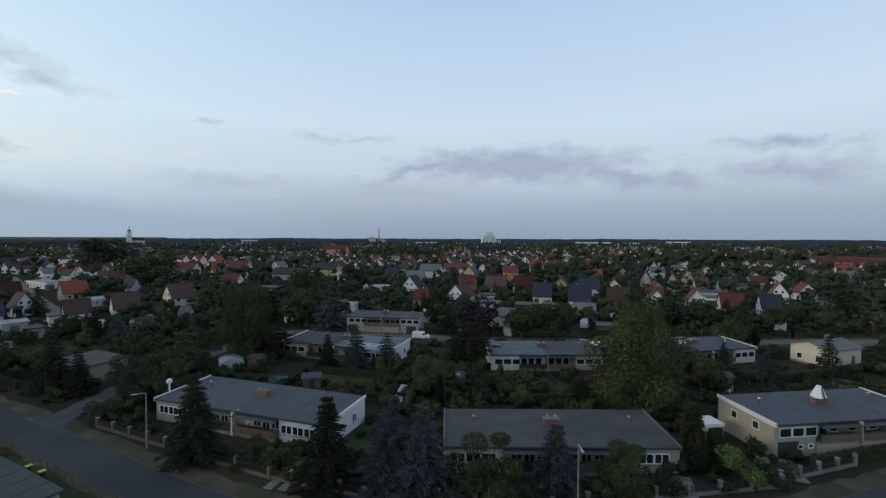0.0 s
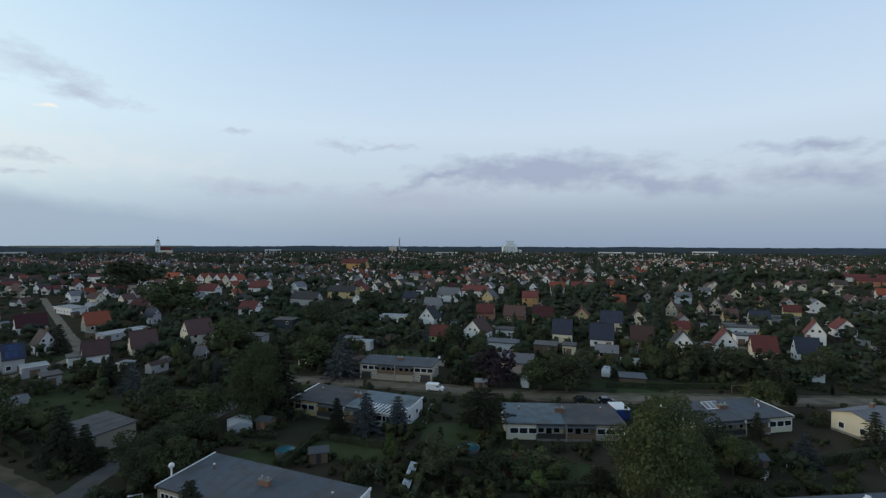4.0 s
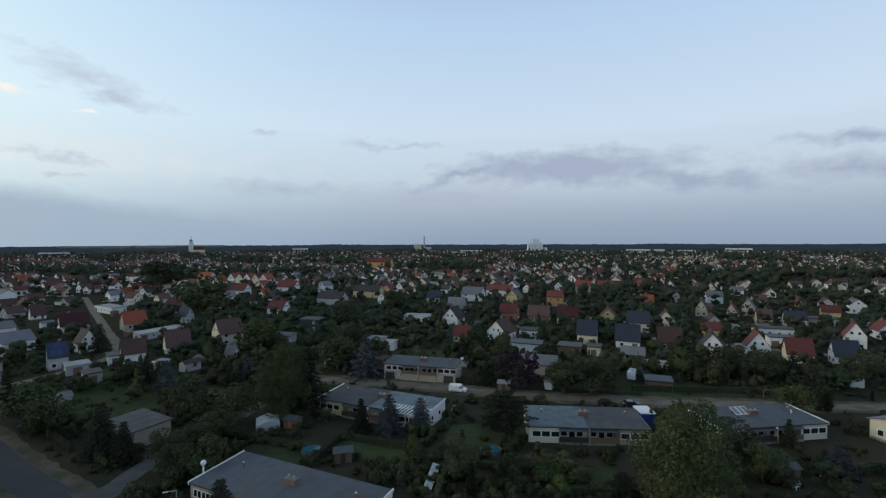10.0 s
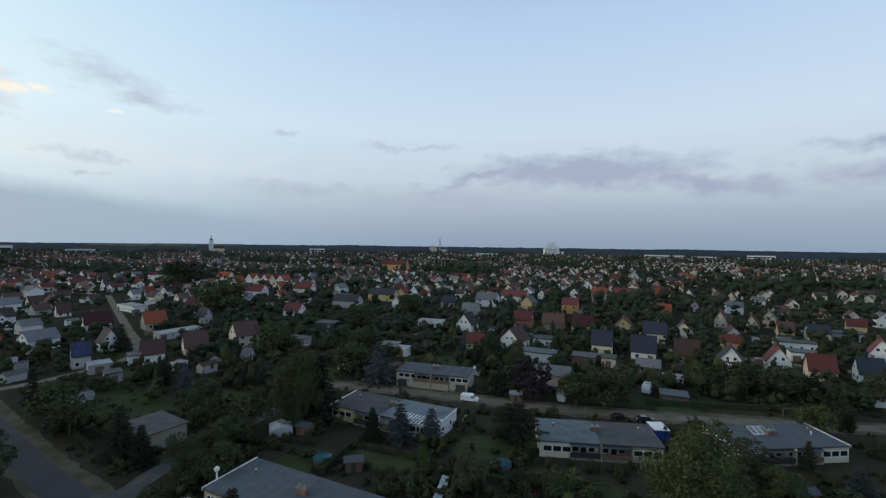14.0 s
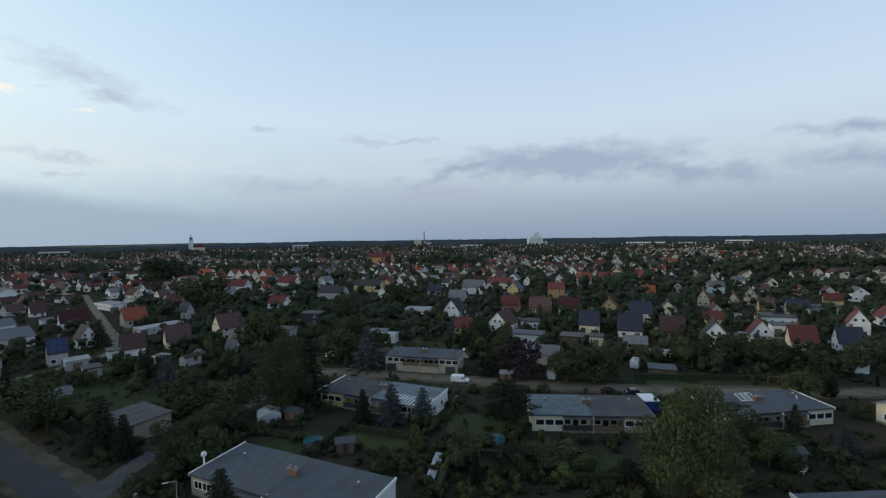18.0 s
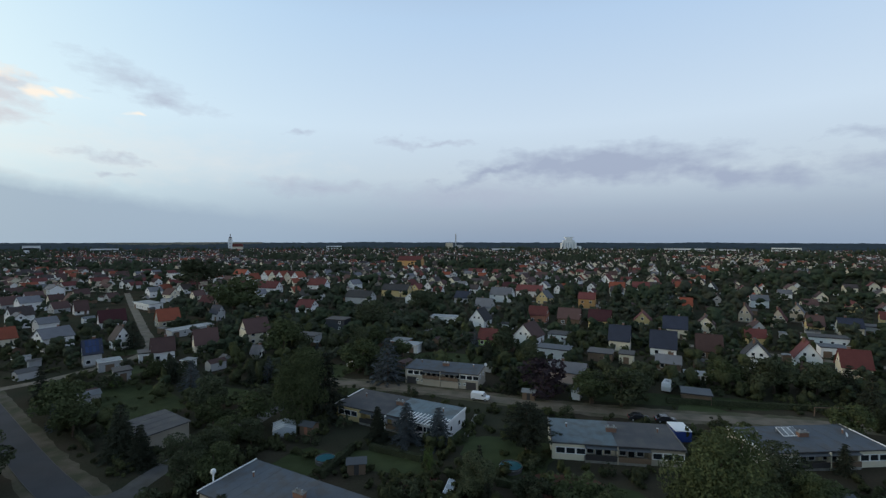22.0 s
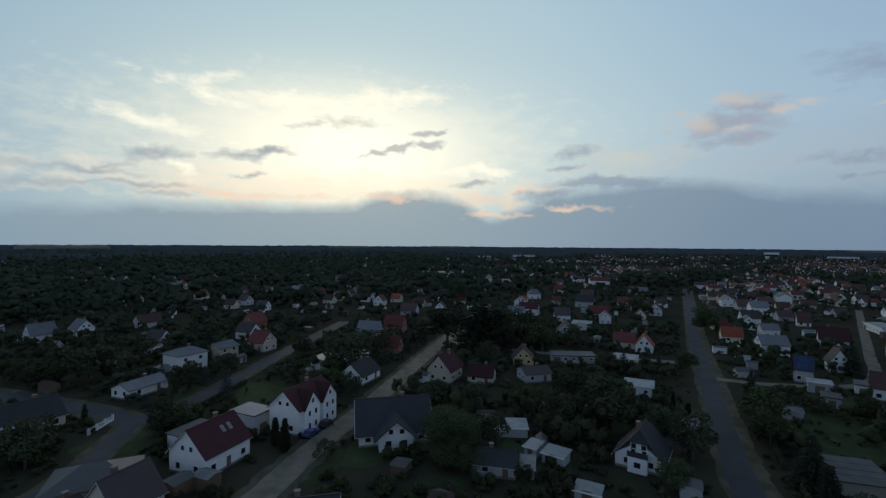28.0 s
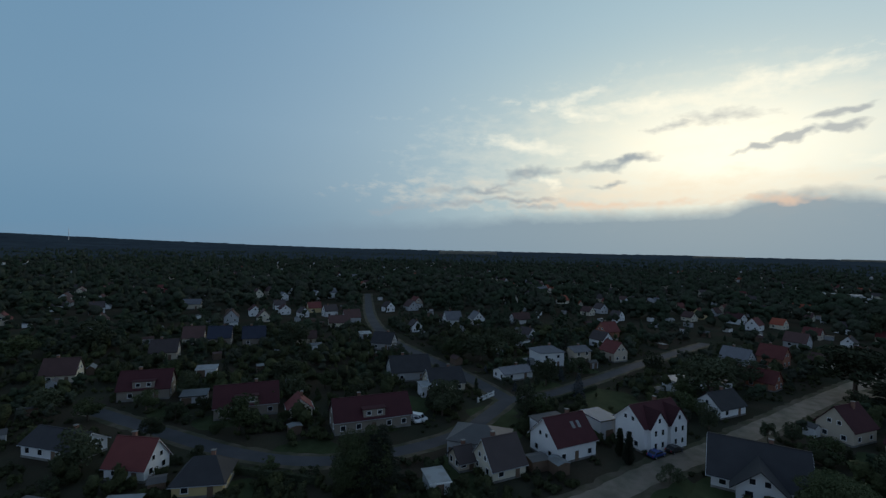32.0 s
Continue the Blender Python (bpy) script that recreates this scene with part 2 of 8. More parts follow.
sky = layer([trail(123.5, 8.9, 117.5, 9.5, 0.75, 1.3, 0.4), trail(115.5, 9.4, 107.5, 10.9, 0.85, 1.3, 0.4), trail(113.5, 7.4, 110.5, 8.3, 0.5, 1.0, 0.5), trail(133, 7.2, 121, 6.9, 0.5, 1.0, 0.6), trail(128, 5.8, 117, 6.1, 0.4, 1.0, 0.6)], 0.7, (0.50, 0.61, 0.70))

# the west glows warmer than the rest
warm = WN.new("ShaderNodeMix")
warm.data_type, warm.blend_type = "RGBA", "MULTIPLY"
WL.new(along([(-60, 0.0), (30, 0.0), (52, 0.35), (75, 0.8), (92, 1.0), (110, 1.0), (126, 0.85), (142, 0.5), (160, 0.2), (178, 0.1)]), warm.inputs[0])
WL.new(sky, warm.inputs[6])
warm.inputs[7].default_value = (1.10, 1.0, 0.89, 1)
sky = warm.outputs[2]

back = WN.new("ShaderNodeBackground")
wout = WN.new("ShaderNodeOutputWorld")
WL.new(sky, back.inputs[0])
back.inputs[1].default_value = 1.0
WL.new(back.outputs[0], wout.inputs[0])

sun_data = bpy.data.lights.new("sun", "SUN")
sun_data.energy, sun_data.angle, sun_data.color = 0.5, radians(12), (1.0, 0.80, 0.60)
sun_ob = new("sun", sun_data)
su, sv = radians(SUN_YAW), radians(SUN_UP)
sun_ob.matrix_world = look((0, 0, 60), (math.sin(su) * math.cos(sv) * 10, -math.cos(su) * math.cos(sv) * 10, 60 - math.sin(sv) * 10))

# ---- materials ----


def material(name, base, rough=0.85, metal=0.0, vary=0.25, coarse=0.4, fine=9.0, bump=0.25, rand=0.12, island=0.0, rows=0.0, other=None, other_scale=0.3, spec=0.3, lift=0.0, deep=0.05):
    """A weathered surface: coarse stains and fine grain on the base colour, a random shade per object or per island, and a fine relief."""
    m = bpy.data.materials.new(name)
    m.use_nodes = True
    n, l = m.node_tree.nodes, m.node_tree.links
    b = n["Principled BSDF"]
    b.inputs["Roughness"].default_value = rough
    b.inputs["Metallic"].default_value = metal
    b.inputs["Specular IOR Level"].default_value = spec
    tc = n.new("ShaderNodeTexCoord")
    big, small = n.new("ShaderNodeTexNoise"), n.new("ShaderNodeTexNoise")
    for t, s, d in ((big, coarse, 4), (small, fine, 3)):
        t.inputs["Scale"].default_value, t.inputs["Detail"].default_value = s, d
        l.new(tc.outputs["Object"], t.inputs["Vector"])

    def mth(op, a, c):
        k = n.new("ShaderNodeMath")
        k.operation = op
        for i, v in enumerate((a, c)):
            if isinstance(v, (int, float)):
                k.inputs[i].default_value = v
            else:
                l.new(v, k.inputs[i])
        return k.outputs[0]

    shade = mth("ADD", mth("MULTIPLY", mth("SUBTRACT", big.outputs[0], 0.5), 2 * vary), mth("MULTIPLY", mth("SUBTRACT", small.outputs[0], 0.5), 1.4 * vary))
    info = n.new("ShaderNodeObjectInfo")
    shade = mth("ADD", shade, mth("MULTIPLY", mth("SUBTRACT", info.outputs["Random"], 0.5), 2 * rand))
    if island:
        geo = n.new("ShaderNodeNewGeometry")
        shade = mth("ADD", shade, mth("MULTIPLY", mth("SUBTRACT", geo.outputs["Random Per Island"], 0.5), 2 * island))
    shade = mth("ADD", shade, 1.0)
    col = n.new("ShaderNodeMix")
    col.data_type, col.blend_type = "RGBA", "MULTIPLY"
    col.inputs[0].default_value = 1.0
    col.inputs[6].default_value = (*base, 1)
    if other:
        pick, third = n.new("ShaderNodeMix"), n.new("ShaderNodeTexNoise")
        third.inputs["Scale"].default_value, third.inputs["Detail"].default_value = other_scale, 5
        l.new(tc.outputs["Object"], third.inputs["Vector"])
        pick.data_type = "RGBA"
        l.new(mth("MULTIPLY", mth("SUBTRACT", third.outputs[0], 0.42), 5.0), pick.inputs[0])
        pick.clamp_factor = True
        pick.inputs[6].default_value, pick.inputs[7].default_value = (*base, 1), (*other, 1)
        l.new(pick.outputs[2], col.inputs[6])
    comb = n.new("ShaderNodeCombineColor")
    for i in range(3):
        l.new(shade, comb.inputs[i])
    l.new(comb.outputs[0], col.inputs[7])
    l.new(col.outputs[2], b.inputs["Base Color"])
    bp = n.new("ShaderNodeBump")
    bp.inputs["Strength"].default_value, bp.inputs["Distance"].default_value = bump, deep
    height = small.outputs[0]
    if rows:
        wave = n.new("ShaderNodeTexWave")
        wave.bands_direction, wave.wave_profile = "Z", "SAW"
        wave.inputs["Scale"].default_value = rows
        l.new(tc.outputs["Object"], wave.inputs["Vector"])
        height = mth("ADD", mth("MULTIPLY", height, 0.4), wave.outputs[1])
    if lift:
        # foliage: only the shading normals tilt skyward, to even out light on the facets
        geo2, blend = n.new("ShaderNodeNewGeometry"), n.new("ShaderNodeMix")
        blend.data_type = "VECTOR"
        blend.inputs[0].default_value = lift
        l.new(geo2.outputs["Normal"], blend.inputs[4])
        blend.inputs[5].default_value = (0, 0, 1)
        l.new(blend.outputs[1], bp.inputs["Normal"])
    l.new(height, bp.inputs["Height"])
    l.new(bp.outputs[0], b.inputs["Normal"])
    return m


WHITE = material("white_render", (0.74, 0.735, 0.72), vary=0.08, rand=0.08)
CREAM = material("cream_render", (0.68, 0.62, 0.48), vary=0.1)
YELLOW = material("yellow_render", (0.55, 0.43, 0.21), vary=0.1)
PINK = material("pink_render", (0.66, 0.53, 0.46), vary=0.08)
GREY_WALL = material("grey_render", (0.40, 0.40, 0.40), vary=0.12)
TAN = material("tan_render", (0.39, 0.345, 0.275), vary=0.14)
GREEN_FELT = material("dark_green_felt", (0.05, 0.062, 0.058), vary=0.25, coarse=0.5, fine=6)
DULL_CAP = material("weathered_roof_edge", (0.15, 0.145, 0.14), vary=0.2)
# darker copy of TAN: the dimness on the western walls is put into the colour
SHADED_TAN = material("shaded_tan_render", (0.25, 0.215, 0.175), vary=0.16)
BEIGE = material("beige_render", (0.50, 0.43, 0.33), vary=0.12)
ORANGE = material("orange_render", (0.50, 0.28, 0.11), vary=0.1)
GREEN_WALL = material("green_render", (0.30, 0.50, 0.16), vary=0.1)
BLACK_WALL = material("dark_cladding", (0.05, 0.055, 0.065), vary=0.15)
WOOD_WALL = material("weathered_boards", (0.16, 0.11, 0.075), vary=0.25, fine=20)
BRICK_WALL = material("red_brick", (0.34, 0.15, 0.095), vary=0.25, fine=14)
RED_TILE = material("red_roof_tiles", (0.145, 0.045, 0.040), rows=1.6, bump=0.5, rand=0.25)
ORANGE_TILE = material("orange_roof_tiles", (0.27, 0.075, 0.042), rows=1.6, bump=0.5, rand=0.2)
BROWN_TILE = material("brown_roof_tiles", (0.098, 0.056, 0.050), rows=1.6, bump=0.5, rand=0.25)
CRIMSON_TILE = material("crimson_roof_tiles", (0.062, 0.020, 0.023), rows=1.6, bump=0.5, rand=0.2)
DARK_TILE = material("dark_roof_tiles", (0.075, 0.06, 0.058), rows=1.6, bump=0.5, rand=0.25)
BLUE_TILE = material("dark_blue_roof_tiles", (0.032, 0.037, 0.058), rough=0.6, rows=1.6, bump=0.5)
GREY_TILE = material("grey_roof_tiles", (0.17, 0.17, 0.18), rows=1.6, bump=0.5, rand=0.2)
ANTHRACITE_TILE = material("anthracite_roof_tiles", (0.046, 0.045, 0.047), rows=1.6, bump=0.5)
FELT = material("bitumen_felt", (0.105, 0.098, 0.094), vary=0.22, coarse=0.5, fine=6, rand=0.2)
ROOF_FELT = material("blue_grey_bitumen_felt", (0.088, 0.102, 0.120), vary=0.22, coarse=0.35, fine=7, rand=0.1, other=(0.082, 0.083, 0.084), other_scale=0.4)
ROOF_GREEN = material("pale_green_grey_felt", (0.15, 0.19, 0.205), vary=0.18, coarse=0.35, fine=7, other=(0.12, 0.13, 0.13), other_scale=0.4)
ROOF_DARK = material("dark_brown_grey_felt", (0.076, 0.075, 0.078), vary=0.22, coarse=0.35, fine=7, other=(0.095, 0.09, 0.086), other_scale=0.4)
DARK_ROOF = material("dark_sheet_roof", (0.085, 0.092, 0.10), vary=0.2, rough=0.6, rand=0.15)
LIGHT_ROOF = material("pale_sheet_roof", (0.24, 0.255, 0.26), vary=0.2, rough=0.6, rand=0.3, other=(0.19, 0.19, 0.185), other_scale=0.5)
GREY_SHEET = material("grey_sheet_roof", (0.105, 0.10, 0.097), vary=0.18, rough=0.6)
TRIM = material("white_trim", (0.78, 0.78, 0.76), vary=0.05, rough=0.5)
DARK_TRIM = material("dark_trim", (0.05, 0.045, 0.045), vary=0.1, rough=0.6)
GLASS = material("window_glass", (0.02, 0.023, 0.028), rough=0.06, vary=0.0, bump=0.0, rand=0.0, spec=0.6)
POLYCARBONATE = material("milky_glazing", (0.42, 0.46, 0.48), rough=0.4, vary=0.15)
SOLAR = material("solar_panel", (0.04, 0.06, 0.13), rough=0.25, vary=0.15, bump=0.05)
METAL = material("galvanised_steel", (0.5, 0.51, 0.52), rough=0.45, metal=0.8, vary=0.1)
CHIMNEY = material("chimney_brick", (0.22, 0.12, 0.085), vary=0.25, fine=16)
CONCRETE = material("concrete", (0.25, 0.24, 0.22), vary=0.18, other=(0.17, 0.16, 0.14), other_scale=0.8)
ASPHALT = material("asphalt", (0.058, 0.059, 0.064), vary=0.16, coarse=0.15, fine=12, bump=0.2, other=(0.074, 0.074, 0.078), other_scale=0.12, spec=0.15)
SAND = material("sandy_track", (0.215, 0.18, 0.14), vary=0.2, coarse=0.3, fine=5, bump=0.5, other=(0.145, 0.13, 0.095), other_scale=0.25, spec=0.1)
VERGE = material("grass_verge", (0.076, 0.075, 0.046), vary=0.35, coarse=0.4, fine=6, bump=0.6, other=(0.125, 0.105, 0.078), other_scale=0.22, spec=0.05)
GROUND = material("gardens_and_soil", (0.044, 0.045, 0.030), vary=0.4, coarse=0.06, fine=2.5, bump=0.8, other=(0.058, 0.048, 0.034), other_scale=0.05, spec=0.0)
SOIL = material("reddish_soil", (0.115, 0.062, 0.046), vary=0.3, coarse=0.5, fine=6, bump=0.7, spec=0.03)
LAWN = material("lawn", (0.050, 0.062, 0.028), vary=0.45, coarse=0.3, fine=8, bump=0.6, rand=0.2, spec=0.03)
BARK = material("bark", (0.10, 0.075, 0.055), vary=0.3, fine=14, bump=0.6)
LEAF = material("broad_leaves", (0.061, 0.070, 0.039), vary=0.3, coarse=0.6, fine=4, island=0.22, rand=0.3, bump=0.1, spec=0.1)
LEAF_LIGHT = material("light_leaves", (0.070, 0.084, 0.038), vary=0.3, coarse=0.6, fine=4, island=0.22, rand=0.2, bump=0.1, spec=0.1)
LEAF_GOLD = material("yellow_green_leaves", (0.088, 0.125, 0.034), vary=0.25, coarse=0.6, fine=4, island=0.3, rand=0.15, bump=0.1)
LEAF_RED = material("copper_leaves", (0.030, 0.018, 0.023), vary=0.3, coarse=0.6, fine=4, island=0.3, bump=0.1)
NEEDLE = material("spruce_needles", (0.042, 0.047, 0.032), vary=0.3, coarse=0.8, fine=5, island=0.35, rand=0.25, bump=0.1, spec=0.08)
NEEDLE_BLUE = material("blue_spruce_needles", (0.074, 0.084, 0.088), vary=0.3, coarse=0.8, fine=5, island=0.35, rand=0.25, bump=0.1, spec=0.1)
FAR_LEAF = material("distant_tree_crowns", (0.054, 0.069, 0.041), vary=0.32, coarse=0.03, fine=1.1, island=0.10, bump=0.6, spec=0.0, lift=0.55, deep=1.0, other=(0.072, 0.076, 0.054), other_scale=0.05)
NEAR_BUSH = material("garden_bushes", (0.053, 0.058, 0.031), vary=0.38, coarse=0.10, fine=2.2, island=0.12, bump=0.9, other=(0.074, 0.082, 0.036), other_scale=0.07, spec=0.03, lift=0.45, deep=0.5)
# the blue of distant haze is mixed into this forest's base colour
HAZY_WOOD = material("distant_forest", (0.050, 0.062, 0.070), vary=0.4, coarse=0.006, fine=0.05, bump=0.0, spec=0.0)
FIELD = material("stubble_field", (0.22, 0.20, 0.15), vary=0.2, coarse=0.02, fine=0.3, bump=0.0)
CAR_WHITE = material("white_car_paint", (0.78, 0.78, 0.78), rough=0.25, vary=0.02, bump=0.0, spec=0.5)
CAR_BLUE = material("blue_car_paint", (0.03, 0.055, 0.20), rough=0.25, vary=0.02, bump=0.0, spec=0.5)
CAR_DARK = material("dark_car_paint", (0.03, 0.03, 0.034), rough=0.25, vary=0.02, bump=0.0, spec=0.5)
RUBBER = material("tyre_rubber", (0.02, 0.02, 0.02), rough=0.9, vary=0.1)
POOL = material("pool_water", (0.03, 0.11, 0.13), rough=0.1, vary=0.1, bump=0.1)
YELLOW_PLASTIC = material("yellow_plastic", (0.55, 0.42, 0.04), rough=0.5, vary=0.08)
RED_CLOTH = material("red_fabric", (0.42, 0.04, 0.06), vary=0.12)
BRICK_POST = material("pale_red_brick", (0.17, 0.11, 0.085), vary=0.25, fine=14)

# ---- mesh helpers ----


def mesh_from(name, bm):
    me = bpy.data.meshes.new(name)
    bm.normal_update()
    bm.to_mesh(me)
    bm.free()
    return me


def part(name, bm, mat, parent, label="", at=None):
    """A bmesh, or a mesh that is shared, as one part of a thing."""
    me = bm if isinstance(bm, bpy.types.Mesh) else mesh_from(name, bm)
    if not me.materials:
        me.materials.append(mat)
    ob = new(name, me)
    ob.parent = parent
    if at is not None:
        ob.matrix_basis = at
    if label:
        ob["label"] = label
    return ob


def thing(name, x, y, z=0.0, heading=0.0, label="", category="", group="", kind=""):
    ob = new(name)
    ob.empty_display_size = 0.2
    ob.matrix_basis = pose(x, y, z, 0, 0, heading)
    return tagged(ob, label, category, group, kind)


def add_box(bm, x0, x1, y0, y1, z0, z1):
    vs = [bm.verts.new(p) for p in ((x0, y0, z0), (x1, y0, z0), (x1, y1, z0), (x0, y1, z0), (x0, y0, z1), (x1, y0, z1), (x1, y1, z1), (x0, y1, z1))]
    for f in ((3, 2, 1, 0), (4, 5, 6, 7), (0, 1, 5, 4), (1, 2, 6, 5), (2, 3, 7, 6), (3, 0, 4, 7)):
        bm.faces.new([vs[i] for i in f])
    return vs


def box(x0, x1, y0, y1, z0, z1, bevel=0.0):
    bm = bmesh.new()
    add_box(bm, x0, x1, y0, y1, z0, z1)
    if bevel:
        bmesh.ops.bevel(bm, geom=bm.edges[:], offset=bevel, segments=1, affect="EDGES")
    return bm


def prism(points, y0, y1):
    """A closed outline in x and z, drawn out along y."""
    bm = bmesh.new()
    a = [bm.verts.new((x, y0, z)) for x, z in points]
    b = [bm.verts.new((x, y1, z)) for x, z in points]
    bm.faces.new(a)
    bm.faces.new(b[::-1])
    for i in range(len(a)):
        j = (i + 1) % len(a)
        bm.faces.new((a[j], a[i], b[i], b[j]))
    bmesh.ops.recalc_face_normals(bm, faces=bm.faces[:])
    return bm


def slab(corners, thick):
    """A plate from four corners, thickened downwards."""
    bm = bmesh.new()
    t = [bm.verts.new(c) for c in corners]
    b = [bm.verts.new((c[0], c[1], c[2] - thick)) for c in corners]
    bm.faces.new(t)
    bm.faces.new(b[::-1])
    n = len(t)
    for i in range(n):
        j = (i + 1) % n
        bm.faces.new((t[i], b[i], b[j], t[j]))
    bmesh.ops.recalc_face_normals(bm, faces=bm.faces[:])
    return bm


def cyl(r0, r1, z0, z1, n=8, x=0.0, y=0.0):
    bm = bmesh.new()
    a = [bm.verts.new((x + r0 * math.cos(i * math.tau / n), y + r0 * math.sin(i * math.tau / n), z0)) for i in range(n)]
    b = [bm.verts.new((x + r1 * math.cos(i * math.tau / n), y + r1 * math.sin(i * math.tau / n), z1)) for i in range(n)]
    bm.faces.new(a[::-1])
    bm.faces.new(b)
    for i in range(n):
        j = (i + 1) % n
        bm.faces.new((a[i], a[j], b[j], b[i]))
    return bm


def raw_mesh(name, verts, faces, mats=(), idx=None):
    me = bpy.data.meshes.new(name)
    me.from_pydata(verts.tolist() if hasattr(verts, "tolist") else verts, [], faces.tolist() if hasattr(faces, "tolist") else faces)
    for m in mats:
        me.materials.append(m)
    if idx is not None:
        me.polygons.foreach_set("material_index", idx)
    me.update()
    return me


WINDOWS = {}


def ring(bm, w, h, edge, front, back):
    """A rectangular frame with an open middle, in one piece."""
    outer = [(-w / 2, 0), (w / 2, 0), (w / 2, h), (-w / 2, h)]
    inner = [(-w / 2 + edge, edge), (w / 2 - edge, edge), (w / 2 - edge, h - edge), (-w / 2 + edge, h - edge)]
    of, inf, ob, ib = ([bm.verts.new((x, yy, z)) for x, z in pts] for pts, yy in ((outer, front), (inner, front), (outer, back), (inner, back)))
    for i in range(4):
        j = (i + 1) % 4
        bm.faces.new((of[i], of[j], inf[j], inf[i]))
        bm.faces.new((of[j], of[i], ob[i], ob[j]))
        bm.faces.new((inf[i], inf[j], ib[j], ib[i]))
    return ib


def window_meshes(w, h):
    """Shared frame, pane and sill meshes of one size, and frame with pane in one for far houses; they look towards -y."""
    key = (round(w, 1), round(h, 1))
    if key not in WINDOWS:
        w, h = key
        f = bmesh.new()
        ring(f, w, h, 0.10, -0.07, 0.02)
        g = bmesh.new()
        g.faces.new(ring(g, w, h, 0.11, -0.07, -0.01))
        fm, gm = mesh_from("window_frame", f), mesh_from("window", g)
        pm, sm = mesh_from("pane", box(-w / 2 + 0.1, w / 2 - 0.1, -0.03, 0.01, 0.1, h - 0.1)), mesh_from("window_sill", box(-w / 2 - 0.08, w / 2 + 0.08, -0.16, 0.0, -0.07, -0.003))
        mm = mesh_from("mullion", box(-0.06, 0.06, -0.06, -0.031, 0.1, h - 0.1))
        fm.materials.append(TRIM)
        mm.materials.append(TRIM)
        sm.materials.append(CONCRETE)
        pm.materials.append(GLASS)
        gm.materials.append(TRIM)
        gm.materials.append(GLASS)
        gm.polygons[len(gm.polygons) - 1].material_index = 1
        WINDOWS[key] = fm, pm, sm, mm, gm
    return WINDOWS[key]


def window(parent, x, y, z, turn, w=1.2, h=1.3, close=None):
    fm, pm, sm, mm, gm = window_meshes(w, h)
    where = parent.matrix_basis.translation
    if close is None:
        close = math.hypot(where.x, where.y) < 72
    f = part("window", fm if close else gm, TRIM, parent, at=pose(x, y, z, 0, 0, turn))
    if close:
        part("pane", pm, GLASS, f)
        part("window_sill", sm, CONCRETE, f)
        part("mullion", mm, TRIM, f)
    return f


PLACED = []


def near(x, y):
    return math.hypot(x, y) < 125


